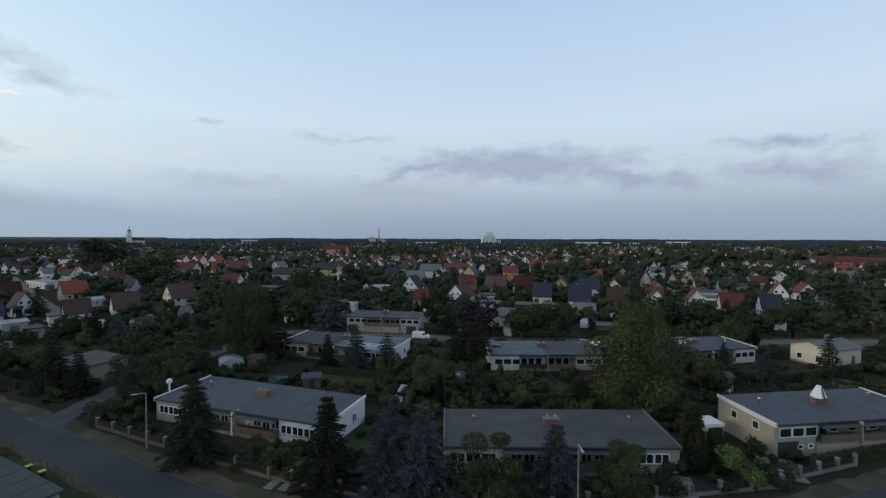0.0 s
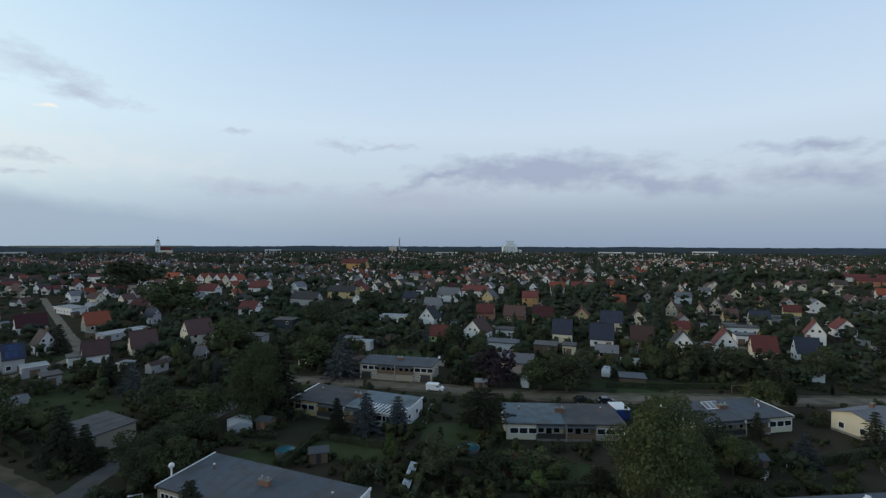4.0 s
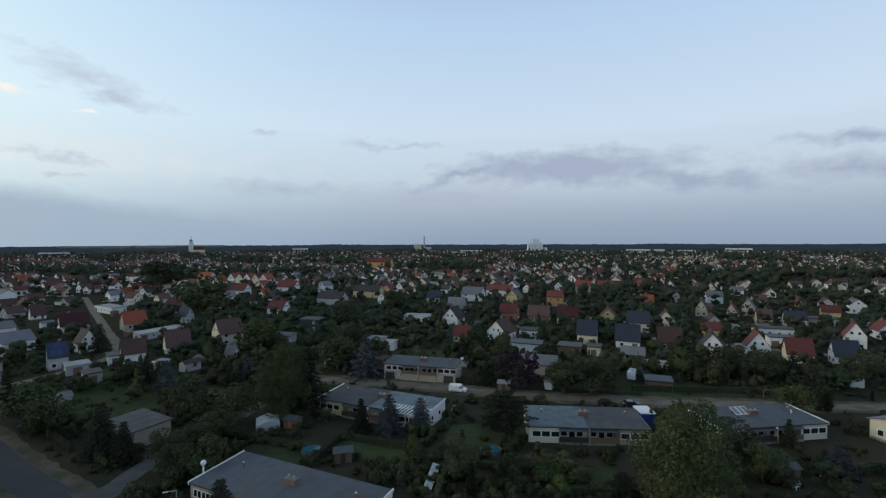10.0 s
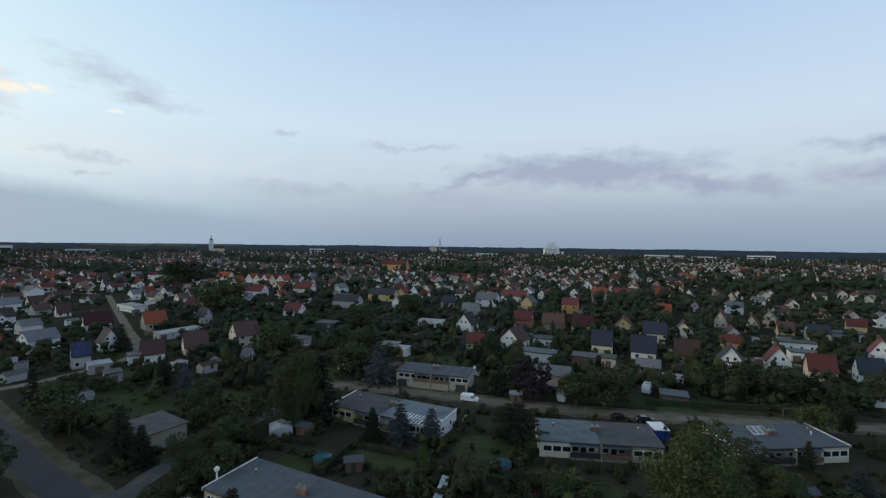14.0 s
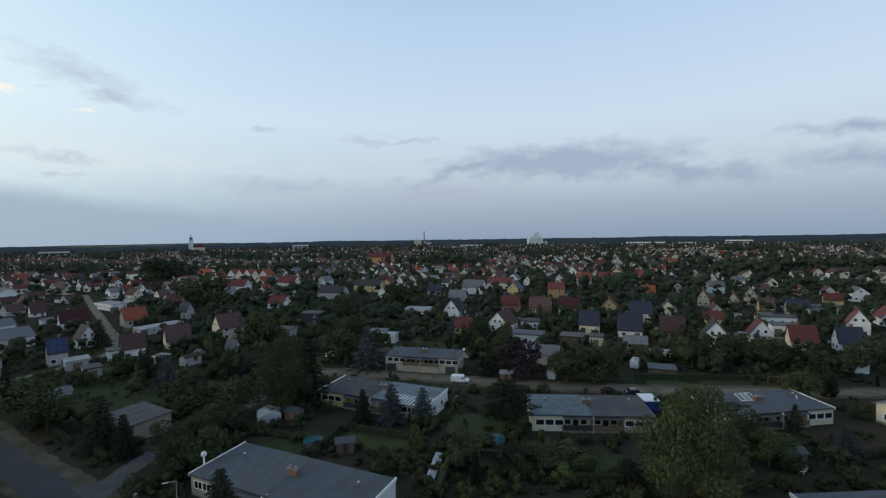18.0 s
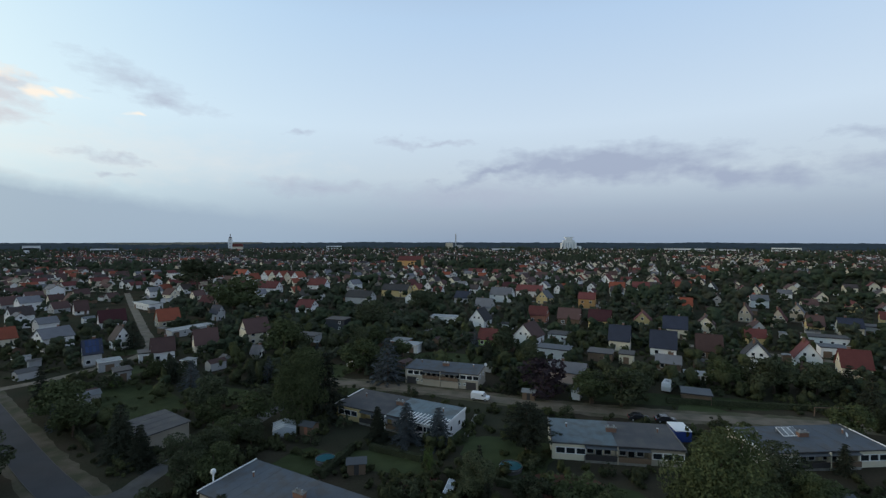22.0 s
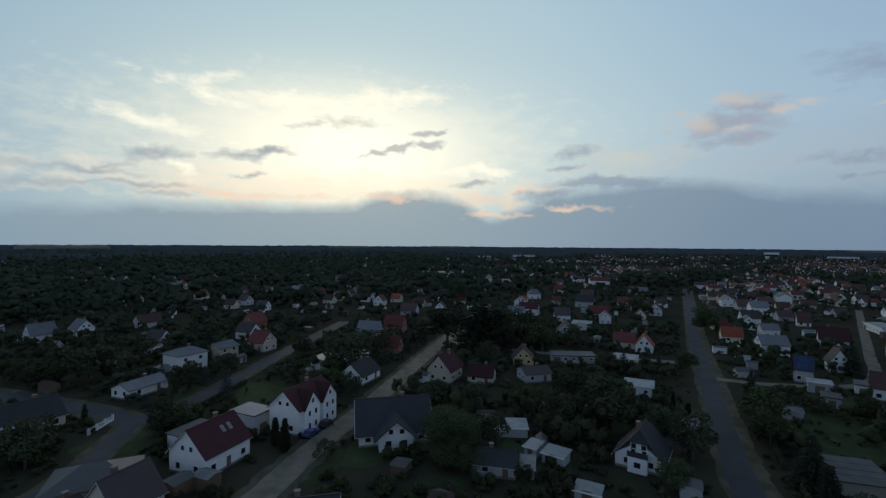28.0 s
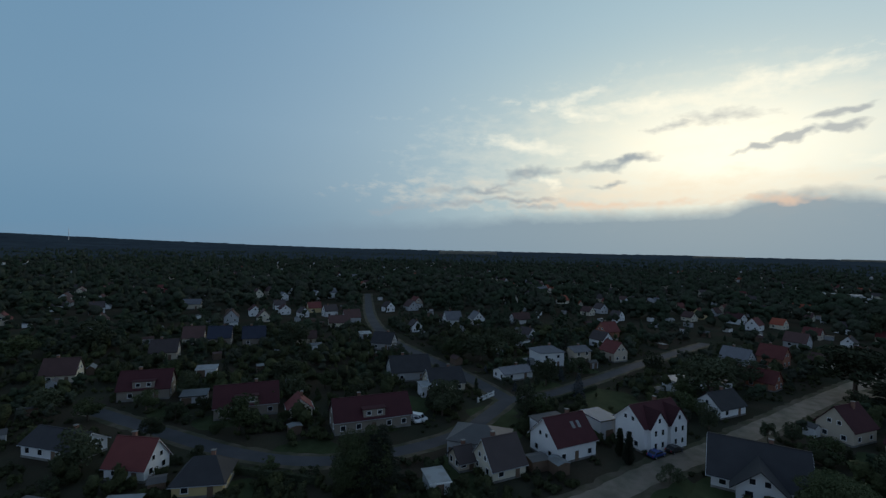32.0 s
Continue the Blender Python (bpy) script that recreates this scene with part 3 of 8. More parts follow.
def gabled_house(x, y, heading, L, W, eave, ridge, wall, roof, label, group="houses of the estate", solar=False, balcony=False, chalet=False, twin=False, skylights=False, hip=False, dormers=False):
    PLACED.append((x, y, max(L, W) * 0.62))
    h = thing("house", x, y, 0, heading, label, "house", group)
    hw, hl, rise = W / 2, L / 2, ridge - eave
    over = 0.5 if not chalet else 1.2
    cut = min(rise * 0.9, hl * 0.8) if hip else (rise * 0.45 if balcony else 0.0)
    # walls with their gables
    bm = bmesh.new()
    rows = []
    for sx in (-1, 1):
        rows.append([bm.verts.new((sx * hl, yy, zz)) for yy, zz in ((-hw, 0), (hw, 0), (hw, eave), (0, eave if hip else (ridge - cut) - 0.05), (-hw, eave))])
        if balcony:
            rows[-1][3].co.z = ridge - cut
    a, b = rows
    bm.faces.new(a)
    bm.faces.new(b[::-1])
    for i in range(5):
        j = (i + 1) % 5
        bm.faces.new((a[j], a[i], b[i], b[j]))
    bmesh.ops.recalc_face_normals(bm, faces=bm.faces[:])
    walls = part("wall", bm, wall, h)
    part("plinth", box(-hl - 0.04, hl + 0.04, -hw - 0.04, hw + 0.04, 0, 0.45), CONCRETE, h)
    drop = over * rise / hw
    ez = eave - drop + 0.14
    rl = hl + (over * 0.7 if not hip else over) - 0.0
    top = ridge + 0.16
    if hip or balcony:
        inset = hl * 0.55 if hip else min(hl * 0.3, cut * 1.2)
        mid_z = ez if hip else eave + (rise - cut) + 0.1
        for s in (-1, 1):
            if hip:
                pts = [(-rl, s * (hw + over), ez), (rl, s * (hw + over), ez), (rl - inset - over, 0, top), (-rl + inset + over, 0, top)]
            else:
                yy = hw * cut / rise
                pts = [(-rl, s * (hw + over), ez), (rl, s * (hw + over), ez), (rl, s * yy, mid_z), (rl - inset, 0, top), (-rl + inset, 0, top), (-rl, s * yy, mid_z)]
            part("roof_slope", slab(pts if s < 0 else pts[::-1], 0.16), roof, h)
        for s in (-1, 1):
            if hip:
                pts = [(s * rl, -s * (hw + over), ez), (s * rl, s * (hw + over), ez), (s * (rl - inset - over), 0, top)]
            else:
                yy = hw * cut / rise
                pts = [(s * rl, -s * yy, mid_z), (s * rl, s * yy, mid_z), (s * (rl - inset), 0, top)]
            part("roof_hip", slab(pts, 0.14), roof, h)
    else:
        for s in (-1, 1):
            pts = [(-rl, s * (hw + over), ez), (rl, s * (hw + over), ez), (rl, 0, top), (-rl, 0, top)]
            part("roof_slope", slab(pts if s < 0 else pts[::-1], 0.16), roof, h)
        part("ridge_cap", box(-rl, rl, -0.16, 0.16, top - 0.06, top + 0.06, 0.04), roof, h)
        if near(x, y):
            for s in (-1, 1):
                for e in (-1, 1):
                    pts = [(e * (rl + 0.03) - 0.03, s * (hw + over), ez - 0.17), (e * (rl + 0.03) + 0.03, s * (hw + over), ez - 0.17), (e * (rl + 0.03) + 0.03, 0, top - 0.17), (e * (rl + 0.03) - 0.03, 0, top - 0.17)]
                    part("verge_board", slab(pts if s < 0 else pts[::-1], 0.14), TRIM if wall in (WHITE, CREAM, YELLOW) else DARK_TRIM, h)
    if near(x, y):
        for s in (-1, 1):
            part("gutter", box(-rl, rl, s * (hw + over + 0.06) - 0.06, s * (hw + over + 0.06) + 0.06, ez - 0.2, ez - 0.08, 0.02), METAL, h)
    cx = hl * 0.3 * (1 if (int(x) % 2) else -1)
    ch = part("chimney", box(cx - 0.35, cx + 0.35, 0.35, 0.95, ridge - 0.9, ridge + 0.8), CHIMNEY, h)
    part("cap", box(cx - 0.43, cx + 0.43, 0.27, 1.03, ridge + 0.8, ridge + 0.9), CONCRETE, ch)
    # windows
    n = max(2, int(L / 3.2)) if near(x, y) else 2
    levels = [0.9] + ([3.4] if eave > 4.7 else [])
    for z in levels:
        for s in (-1, 1):
            for i in range(n):
                wx = -hl + (i + 0.5) * L / n
                if s < 0 and z < 1 and i == n // 2:
                    d = part("door", box(wx - 0.5, wx + 0.5, -hw - 0.06, -hw + 0.02, 0.1, 2.15, 0.02), WOOD_WALL, h)
                    continue
                window(h, wx, s * hw, z, 0 if s < 0 else 180, 1.3, 1.3)
    for s in (-1, 1):
        for off in (-W * 0.25, W * 0.25):
            window(h, s * hl, off, 0.9, 90 * s, 1.2, 1.3)
        if not hip and rise > 2.5:
            for off in ((-0.85, 0.85) if rise > 3.4 else (0,)):
                window(h, s * hl, off * 1.2, eave + 0.35, 90 * s, 1.0, 1.1)
    if solar:
        for i in range(4):
            for j in range(2):
                u0, u1 = -hl + 0.5 + i * (L - 1) / 4, -hl + 0.4 + (i + 1) * (L - 1) / 4
                v0, v1 = 0.12 + j * 0.42, 0.12 + j * 0.42 + 0.38
                q = [(u, -(hw + over) * (1 - v), ez + (top - ez) * v + 0.12) for u, v in ((u0, v0), (u1, v0), (u1, v1), (u0, v1))]
                part("solar_panel", slab(q, 0.06), SOLAR, h)
    if skylights:
        for u0 in (0.6, 2.2):
            q = [(u, -(hw + over) * (1 - v), ez + (top - ez) * v + 0.06) for u, v in ((u0, 0.5), (u0 + 0.8, 0.5), (u0 + 0.8, 0.72), (u0, 0.72))]
            part("skylight", slab(q, 0.1), LIGHT_ROOF, h)
    if dormers:
        for s in (-1, 1):
            y0, y1 = sorted((s * (hw + 0.05), s * 0.9))
            d = part("dormer", box(-2.6, 2.6, y0, y1, eave - 0.5, eave + 1.9), wall, h)
            y0, y1 = sorted((s * (hw + 0.35), s * 0.7))
            part("dormer_roof", box(-2.9, 2.9, y0, y1, eave + 1.9, eave + 2.06), roof, d)
            for k in (-1.3, 1.3):
                window(h, k, s * (hw + 0.05), eave + 0.45, 0 if s < 0 else 180, 1.2, 1.1)
    if twin:
        # two cross gables towards the sandy road
        for u in (-L * 0.22, L * 0.26):
            g = prism([(u - 2.6, 0), (u + 2.6, 0), (u + 2.6, eave), (u, ridge - 0.4), (u - 2.6, eave)], -hw - 0.9, 0)
            c = part("cross_gable", g, wall, h)
            for s in (-1, 1):
                pts = [(u + s * 3.0, -hw - 1.2, eave - 0.35), (u + s * 3.0, 0, eave - 0.35), (u, 0, ridge - 0.2), (u, -hw - 1.2, ridge - 0.2)]
                part("roof_slope", slab(pts if s > 0 else pts[::-1], 0.14), roof, h)
            for z in (0.9, 3.6):
                for k in (-1.1, 1.1):
                    window(h, u + k, -hw - 0.9, z, 0, 1.0, 1.4)
            window(h, u, -hw - 0.9, eave + 0.5, 0, 1.0, 1.2)
    if balcony:
        e = -1
        bay = prism([(-1.7, 0), (1.7, 0), (1.7, 2.9), (-1.7, 2.9)], 0, 1.3)
        bob = part("bay", bay, WHITE, h, at=pose(e * hl - 0.0, 0, 0, 0, 0, 90))
        part("balustrade", box(-1.8, 1.8, 1.22, 1.34, 2.9, 3.9), DARK_TRIM, h, at=pose(e * hl, 0, 0, 0, 0, 90))
        for k in (-0.9, 0.9):
            window(h, e * hl, k, 3.1, -90, 1.1, 2.0)
        window(h, e * hl - 1.3, 0, 0.9, -90, 1.4, 1.3)
    if chalet:
        bm = prism([(-3.5, 0), (3.5, 0), (3.5, eave - 0.4), (0, eave + 2.6), (-3.5, eave - 0.4)], -hw - 3, 0)
        part("cross_gable", bm, wall, h)
        for s in (-1, 1):
            pts = [(s * 4.6, -hw - 4.0, eave - 1.0), (s * 4.6, 0, eave - 1.0), (0, 0, eave + 3.0), (0, -hw - 4.0, eave + 3.0)]
            part("roof_slope", slab(pts if s > 0 else pts[::-1], 0.2), roof, h)
        for k in (-1.6, 1.6):
            window(h, k, -hw - 3, 0.9, 0, 1.4, 1.4)
            window(h, k * 0.7, -hw - 3, 3.4, 0, 1.1, 1.2)
    return h


def flat_building(x, y, heading, L, W, height, wall, roof, label, hip=False, group="outbuildings"):
    PLACED.append((x, y, max(L, W) * 0.6))
    h = thing("outbuilding", x, y, 0, heading, label, "outbuilding", group)
    part("wall", box(-L / 2, L / 2, -W / 2, W / 2, 0, height - 0.12), wall, h)
    o = 0.3
    if hip:
        e, t, k = height, height + 2.2, W * 0.45
        c = [(-L / 2 - o, -W / 2 - o, e), (L / 2 + o, -W / 2 - o, e), (L / 2 + o, W / 2 + o, e), (-L / 2 - o, W / 2 + o, e)]
        r0, r1 = (-L / 2 + k, 0, t), (L / 2 - k, 0, t)
        for q in ([c[0], c[1], r1, r0], [c[2], c[3], r0, r1], [c[1], c[2], r1], [c[3], c[0], r0]):
            part("roof_slope", slab(q, 0.14), roof, h)
    else:
        part("roof", slab([(-L / 2 - o, -W / 2 - o, height - 0.05), (L / 2 + o, -W / 2 - o, height - 0.05), (L / 2 + o, W / 2 + o, height + 0.25), (-L / 2 - o, W / 2 + o, height + 0.25)], 0.2), roof, h)
        part("fascia", box(-L / 2 - o - 0.04, L / 2 + o + 0.04, -W / 2 - o - 0.05, -W / 2 - o, height - 0.3, height - 0.02), TRIM if roof is LIGHT_ROOF else DARK_TRIM, h)
        if near(x, y) and L > 6:
            k = int(L / 2.2)
            for i in range(1, k):
                u = -L / 2 + i * L / k
                part("roof_seam", slab([(u - 0.04, -W / 2 - o, height - 0.015), (u + 0.04, -W / 2 - o, height - 0.015), (u + 0.04, W / 2 + o, height + 0.285), (u - 0.04, W / 2 + o, height + 0.285)], 0.035), roof, h)
    n = max(1, int(L / 3))
    for s in (-1, 1):
        for i in range(n):
            wx = -L / 2 + (i + 0.5) * L / n
            if s < 0 and i == 0:
                part("door", box(wx - min(1.2, L * 0.2), wx + min(1.2, L * 0.2), -W / 2 - 0.05, -W / 2 + 0.02, 0.02, 2.1), WOOD_WALL, h)
            elif height > 2.7:
                window(h, wx, s * W / 2, 1.0 if height < 4.5 else 1.2, 0 if s < 0 else 180, 1.1, 1.0)
                if height > 5:
                    window(h, wx, s * W / 2, 3.6, 0 if s < 0 else 180, 1.1, 1.2)
    return h


def bungalow(x, y, heading, L, W, z_eave, fall, wall_a, wall_b, label, roof=None, roof_b=None, terrace=True, lower=0.0, cap=None, group="flat-roofed semi-detached bungalows"):
    """Semi-detached bungalow with a shallow roof that falls to the garden side (-y), raised end walls and a shared chimney."""
    PLACED.append((x, y, L * 0.4))
    PLACED.append((x - L * 0.33 * math.cos(radians(heading)), y - L * 0.33 * math.sin(radians(heading)), W * 0.62))
    PLACED.append((x + L * 0.33 * math.cos(radians(heading)), y + L * 0.33 * math.sin(radians(heading)), W * 0.62))
    roof = roof or ROOF_FELT
    roofs = {-1: roof, 1: roof_b or roof}
    h = thing("bungalow", x, y, 0, heading, label, "bungalow", group)
    hl, hw = L / 2, W / 2
    zf, zb = z_eave, z_eave + fall

    def roof_z(v):
        return zf + (zb - zf) * (v + hw) / W

    for s, wall in ((-1, wall_a), (1, wall_b)):
        x0, x1 = (-hl, 0) if s < 0 else (0, hl)
        bm = bmesh.new()
        # front wall set back behind the terrace in the middle third
        rec = 1.8 if terrace else 0.01
        xt = x0 + (x1 - x0) * 0.5
        if s < 0:
            outline = [(x0, -hw), (xt, -hw), (xt, -hw + rec), (x1, -hw + rec), (x1, hw), (x0, hw)]
        else:
            outline = [(x0, -hw + rec), (xt, -hw + rec), (xt, -hw), (x1, -hw), (x1, hw), (x0, hw)]
        lo = [bm.verts.new((u, v, 0)) for u, v in outline]
        hi = [bm.verts.new((u, v, roof_z(v) - 0.2)) for u, v in outline]
        bm.faces.new(lo[::-1])
        bm.faces.new(hi)
        for i in range(6):
            j = (i + 1) % 6
            bm.faces.new((lo[i], lo[j], hi[j], hi[i]))
        bmesh.ops.recalc_face_normals(bm, faces=bm.faces[:])
        part("wall", bm, wall, h)
        # end wall standing a little over the roof
        e = x0 - 0.10 if s < 0 else x1 - 0.08
        pts = [(-hw - 0.35, zf + 0.12), (hw + 0.2, zb + 0.14), (hw + 0.2, zb - 0.3), (-hw - 0.35, zf - 0.4)]
        bm = bmesh.new()
        va = [bm.verts.new((e, v, z)) for v, z in pts]
        vb = [bm.verts.new((e + 0.18, v, z)) for v, z in pts]
        bm.faces.new(va)
        bm.faces.new(vb[::-1])
        for i in range(4):
            j = (i + 1) % 4
            bm.faces.new((va[j], va[i], vb[i], vb[j]))
        bmesh.ops.recalc_face_normals(bm, faces=bm.faces[:])
        part("parapet", bm, cap or TRIM, h, "capped end wall of the roof")
        # roof plate
        r0, r1 = (x0 + 0.10, x1 - 0.02) if s < 0 else (x0 + 0.02, x1 - 0.10)
        part("roof", slab([(r0, -hw - 0.3, zf), (r1, -hw - 0.3, zf), (r1, hw + 0.15, zb), (r0, hw + 0.15, zb)], 0.2), roofs[s], h)
        k = int((r1 - r0) / 2.0)
        for i in range(1, k):
            u = r0 + i * (r1 - r0) / k
            part("felt_lap", slab([(u - 0.05, -hw - 0.29, zf + 0.012), (u + 0.05, -hw - 0.29, zf + 0.012), (u + 0.05, hw + 0.14, zb + 0.012), (u - 0.05, hw + 0.14, zb + 0.012)], 0.012), roofs[s], h)
        part("gutter", box(r0, r1, -hw - 0.42, -hw - 0.3, zf - 0.2, zf - 0.06, 0.02), DARK_TRIM, h)
        # windows on the garden side and the back
        wz = 1.1 + lower
        first = x0 + 1.5 if s < 0 else xt + 1.1
        for i in range(3):
            window(h, first + i * 1.75, -hw, wz, 0, 1.7, 1.2)
        mid = (xt + x1) / 2 if s < 0 else (x0 + xt) / 2
        for i in (-1, 0, 1):
            window(h, mid + i * 1.5, -hw + rec, wz - 0.5 if i else wz - 0.9, 0, 1.3, 1.8)
        for i in range(2):
            window(h, x0 + (i + 0.5) * (x1 - x0) / 2, hw, wz, 180, 1.1, 1.1)
        for v in (-W * 0.2, W * 0.18):
            window(h, s * hl, v, wz, 90 * s, 1.1, 1.1)
        if terrace:
            a0, a1 = (xt + 0.1, x1 - 0.1) if s < 0 else (x0 + 0.1, xt - 0.1)
            part("terrace_slab", box(a0, a1, -hw - 0.6, -hw + rec - 0.02, 0.3 + lower if lower else 0, 0.5 + lower), CONCRETE, h)
            if lower:
                part("basement_wall", box(a0, a1, -hw - 0.4, -hw + rec - 0.02, 0, 0.3 + lower), wall, h)
                g0 = x0 + 0.5 if s < 0 else x1 - 3.3
                # flat dark panel on the wall, its colour stands for shade inside the garage
                part("garage_door", box(g0, g0 + 2.8, -hw - 0.05, -hw + 0.05, 0, 1.9), DARK_TRIM, h, "flat dark panel for the shaded garage opening")
                for u in (3.6, 5.0):
                    window(h, x0 + u if s < 0 else x1 - u, -hw, 0.9, 0, 0.8, 0.6)
            rail = part("balustrade", box(a0, a1, -hw - 0.68, -hw - 0.61, 0.5 + lower, 1.35 + lower), WOOD_WALL if s > 0 or lower else DARK_TRIM, h)
            part("handrail", box(a0, a1, -hw - 0.72, -hw - 0.57, 1.355 + lower, 1.42 + lower), WOOD_WALL if s > 0 or lower else DARK_TRIM, rail)
            part("awning", slab([(a0, -hw - 0.9, zf - 0.55), (a1, -hw - 0.9, zf - 0.55), (a1, -hw + 0.2, zf - 0.25), (a0, -hw + 0.2, zf - 0.25)], 0.08), DARK_ROOF, h)
        px0 = x0 + (x1 - x0) * (0.28 if s < 0 else 0.75)
        vt = part("vent_pipe", cyl(0.12, 0.12, roof_z(1.2), roof_z(1.2) + 0.7, 8, px0, 1.2), CHIMNEY, h)
        part("cowl", cyl(0.2, 0.16, roof_z(1.2) + 0.7, roof_z(1.2) + 0.82, 8, px0, 1.2), METAL, vt)
    part("party_wall", box(-0.1, 0.1, -hw - 0.72, -hw + 0.1, lower, zf - 0.1), wall_b, h)
    c = part("chimney", box(-0.9, 0.9, 0.1, 0.9, roof_z(0.5) - 0.3, roof_z(0.5) + 0.75), CHIMNEY, h, "brick chimney block")
    part("cap", box(-1.0, 1.0, 0.0, 1.0, roof_z(0.5) + 0.75, roof_z(0.5) + 0.85), CONCRETE, c)
    for u in (-0.5, 0.5):
        part("flue", cyl(0.15, 0.13, roof_z(0.5) + 0.85, roof_z(0.5) + 1.2, 8, u, 0.5), METAL, c)
    return h

# ---- ground, roads, lanes ----


def spline(pts, step=2.0):
    p = [Vector((*q, 0)) for q in pts]
    p = [p[0] * 2 - p[1]] + p + [p[-1] * 2 - p[-2]]
    out = []
    for i in range(1, len(p) - 2):
        n = max(2, int((p[i + 1] - p[i]).length / step))
        for k in range(n):
            t = k / n
            out.append(0.5 * (2 * p[i] + (p[i + 1] - p[i - 1]) * t + (2 * p[i - 1] - 5 * p[i] + 4 * p[i + 1] - p[i + 2]) * t * t + (3 * p[i] - p[i - 1] - 3 * p[i + 1] + p[i + 2]) * t ** 3))
    return out + [p[-2]]


def strip(name, line, lo, hi, z, mat, label, category, ragged=0.0, thick=0.0):
    """A band beside a line, from lo to hi metres to its left, at the height z."""
    rnd = random.Random(len(line) * 7 + int(hi * 10))
    vs, fs = [], []
    for i, p in enumerate(line):
        d = (line[min(i + 1, len(line) - 1)] - line[max(i - 1, 0)]).normalized()
        nrm = Vector((-d.y, d.x, 0))
        for o in (lo, hi):
            q = p + nrm * (o + rnd.uniform(-ragged, ragged))
            vs.append((q.x, q.y, z))
    for i in range(len(line) - 1):
        a = 2 * i
        fs.append((a, a + 2, a + 3, a + 1))
    me = raw_mesh(name, vs, fs, [mat])
    bm = bmesh.new()
    bm.from_mesh(me)
    bmesh.ops.recalc_face_normals(bm, faces=bm.faces[:])
    if bm.faces and bm.faces[:][0].normal.z < 0:
        bmesh.ops.reverse_faces(bm, faces=bm.faces[:])
    if thick:
        r = bmesh.ops.extrude_face_region(bm, geom=bm.faces[:])
        for v in r["geom"]:
            if isinstance(v, bmesh.types.BMVert):
                v.co.z += thick
    bm.to_mesh(me)
    bm.free()
    return tagged(new(name, me), label, category, kind="structure")


MAIN = spline([(-432, 259), (-330, 203), (-190, 127), (-135, 98.5), (-100, 80.5), (-78, 69.4), (-61, 61.6), (-43.2, 52.4), (-21.6, 42), (0, 36.96), (18, 37.8), (38.4, 43.2), (72, 56.4), (138, 81.6)])
SANDY = spline([(-31.2, -30), (-55.2, -22.2), (-67.2, -18), (-85.2, -13.8), (-109.2, -6.24), (-141.6, 2.4), (-172.8, 10.8), (-206.4, 20.4), (-246, 32.4), (-312, 54)])
SOUTH = spline([(-16.8, -132), (-24, -105.6), (-31.2, -81.6), (-40.8, -66), (-55.2, -57.6), (-72, -54), (-87.6, -56.4), (-100.8, -58.8), (-110.4, -54), (-132, -50.4), (-182.4, -44.4), (-240, -36)])
BRANCH = spline([(-100.8, -60), (-110.4, -81.6), (-120, -109.2), (-135.6, -148.8), (-174, -208.8), (-260.4, -316.8)])
CROSS = spline([(-188.4, 16.8), (-176.4, 36), (-165.6, 62.4), (-153.6, 100.8)])
TRACK = spline([(-52.8, 124.8), (-39.6, 124.8), (-18, 122.4), (-6, 120), (9.6, 117.6), (33.6, 116.4), (58.8, 117), (79.2, 117.6), (132, 120)])
SIDE = spline([(-57.5, 62.0), (-57.8, 70), (-58.2, 81.6), (-55.2, 91.2), (-54, 108), (-52.8, 124.8)])
LANE = spline([(-134.4, 98.4), (-127.2, 117.6), (-129.6, 146.4), (-170.4, 186), (-226.8, 237.6), (-288, 294)])
FAR_LANE = spline([(-48, 228), (-9.6, 219.6), (26.4, 205.2), (72, 187.2), (144, 156)])
ROADS = [(MAIN, 4.6), (SANDY, 3.9), (SOUTH, 3.8), (BRANCH, 3.4), (CROSS, 2.6), (TRACK, 3.0), (SIDE, 2.6), (LANE, 2.4), (FAR_LANE, 2.6)]

# ground: one sheet of rings out to the horizon
gv, gf = [(0, 0, 0)], []
radii = [10 * 1.22 ** k for k in range(32)]
radii = [r for r in radii if r < 4700] + [4800]
for r in radii:
    for k in range(64):
        gv.append((r * math.cos(k * math.tau / 64), r * math.sin(k * math.tau / 64), 0))
for k in range(64):
    gf.append((0, 1 + k, 1 + (k + 1) % 64))
for i in range(len(radii) - 1):
    for k in range(64):
        a, b = 1 + i * 64 + k, 1 + i * 64 + (k + 1) % 64
        gf.append((a, a + 64, b + 64, b))
tagged(new("ground", raw_mesh("ground", gv, gf, [GROUND])), "dark green gardens, grass and bare soil", "ground", kind="structure")

KERB = material("worn_kerb", (0.085, 0.08, 0.074), vary=0.3, coarse=1.5)
strip("verge", MAIN, -3.6, 4.9, 0.012, VERGE, "worn grass and sand verge along the road", "verge", 0.35)
strip("road", MAIN, -2.5, 2.55, 0.03, ASPHALT, "grey asphalt road", "road")
for s in (-1, 1):
    strip("kerb", MAIN, s * 2.55 + 0.025 - 0.05, s * 2.55 + 0.025 + 0.05, 0.02, KERB, "low concrete kerb", "kerb", thick=0.06)
strip("verge", SANDY, -4.6, 4.6, 0.012, VERGE, "weedy edge of the sandy road", "verge", 0.5)
strip("road", SANDY, -2.9, 2.9, 0.026, SAND, "unpaved pale sandy road", "road", 0.2)
strip("verge", SOUTH, -3.4, 3.4, 0.014, VERGE, "grass verge", "verge", 0.4)
strip("road", SOUTH, -2.1, 2.1, 0.034, ASPHALT, "grey residential street", "road")
strip("verge", BRANCH, -4.2, 4.2, 0.010, VERGE, "grass verge", "verge", 0.4)
strip("road", BRANCH, -2.6, 2.6, 0.022, ASPHALT, "narrow side street", "road")
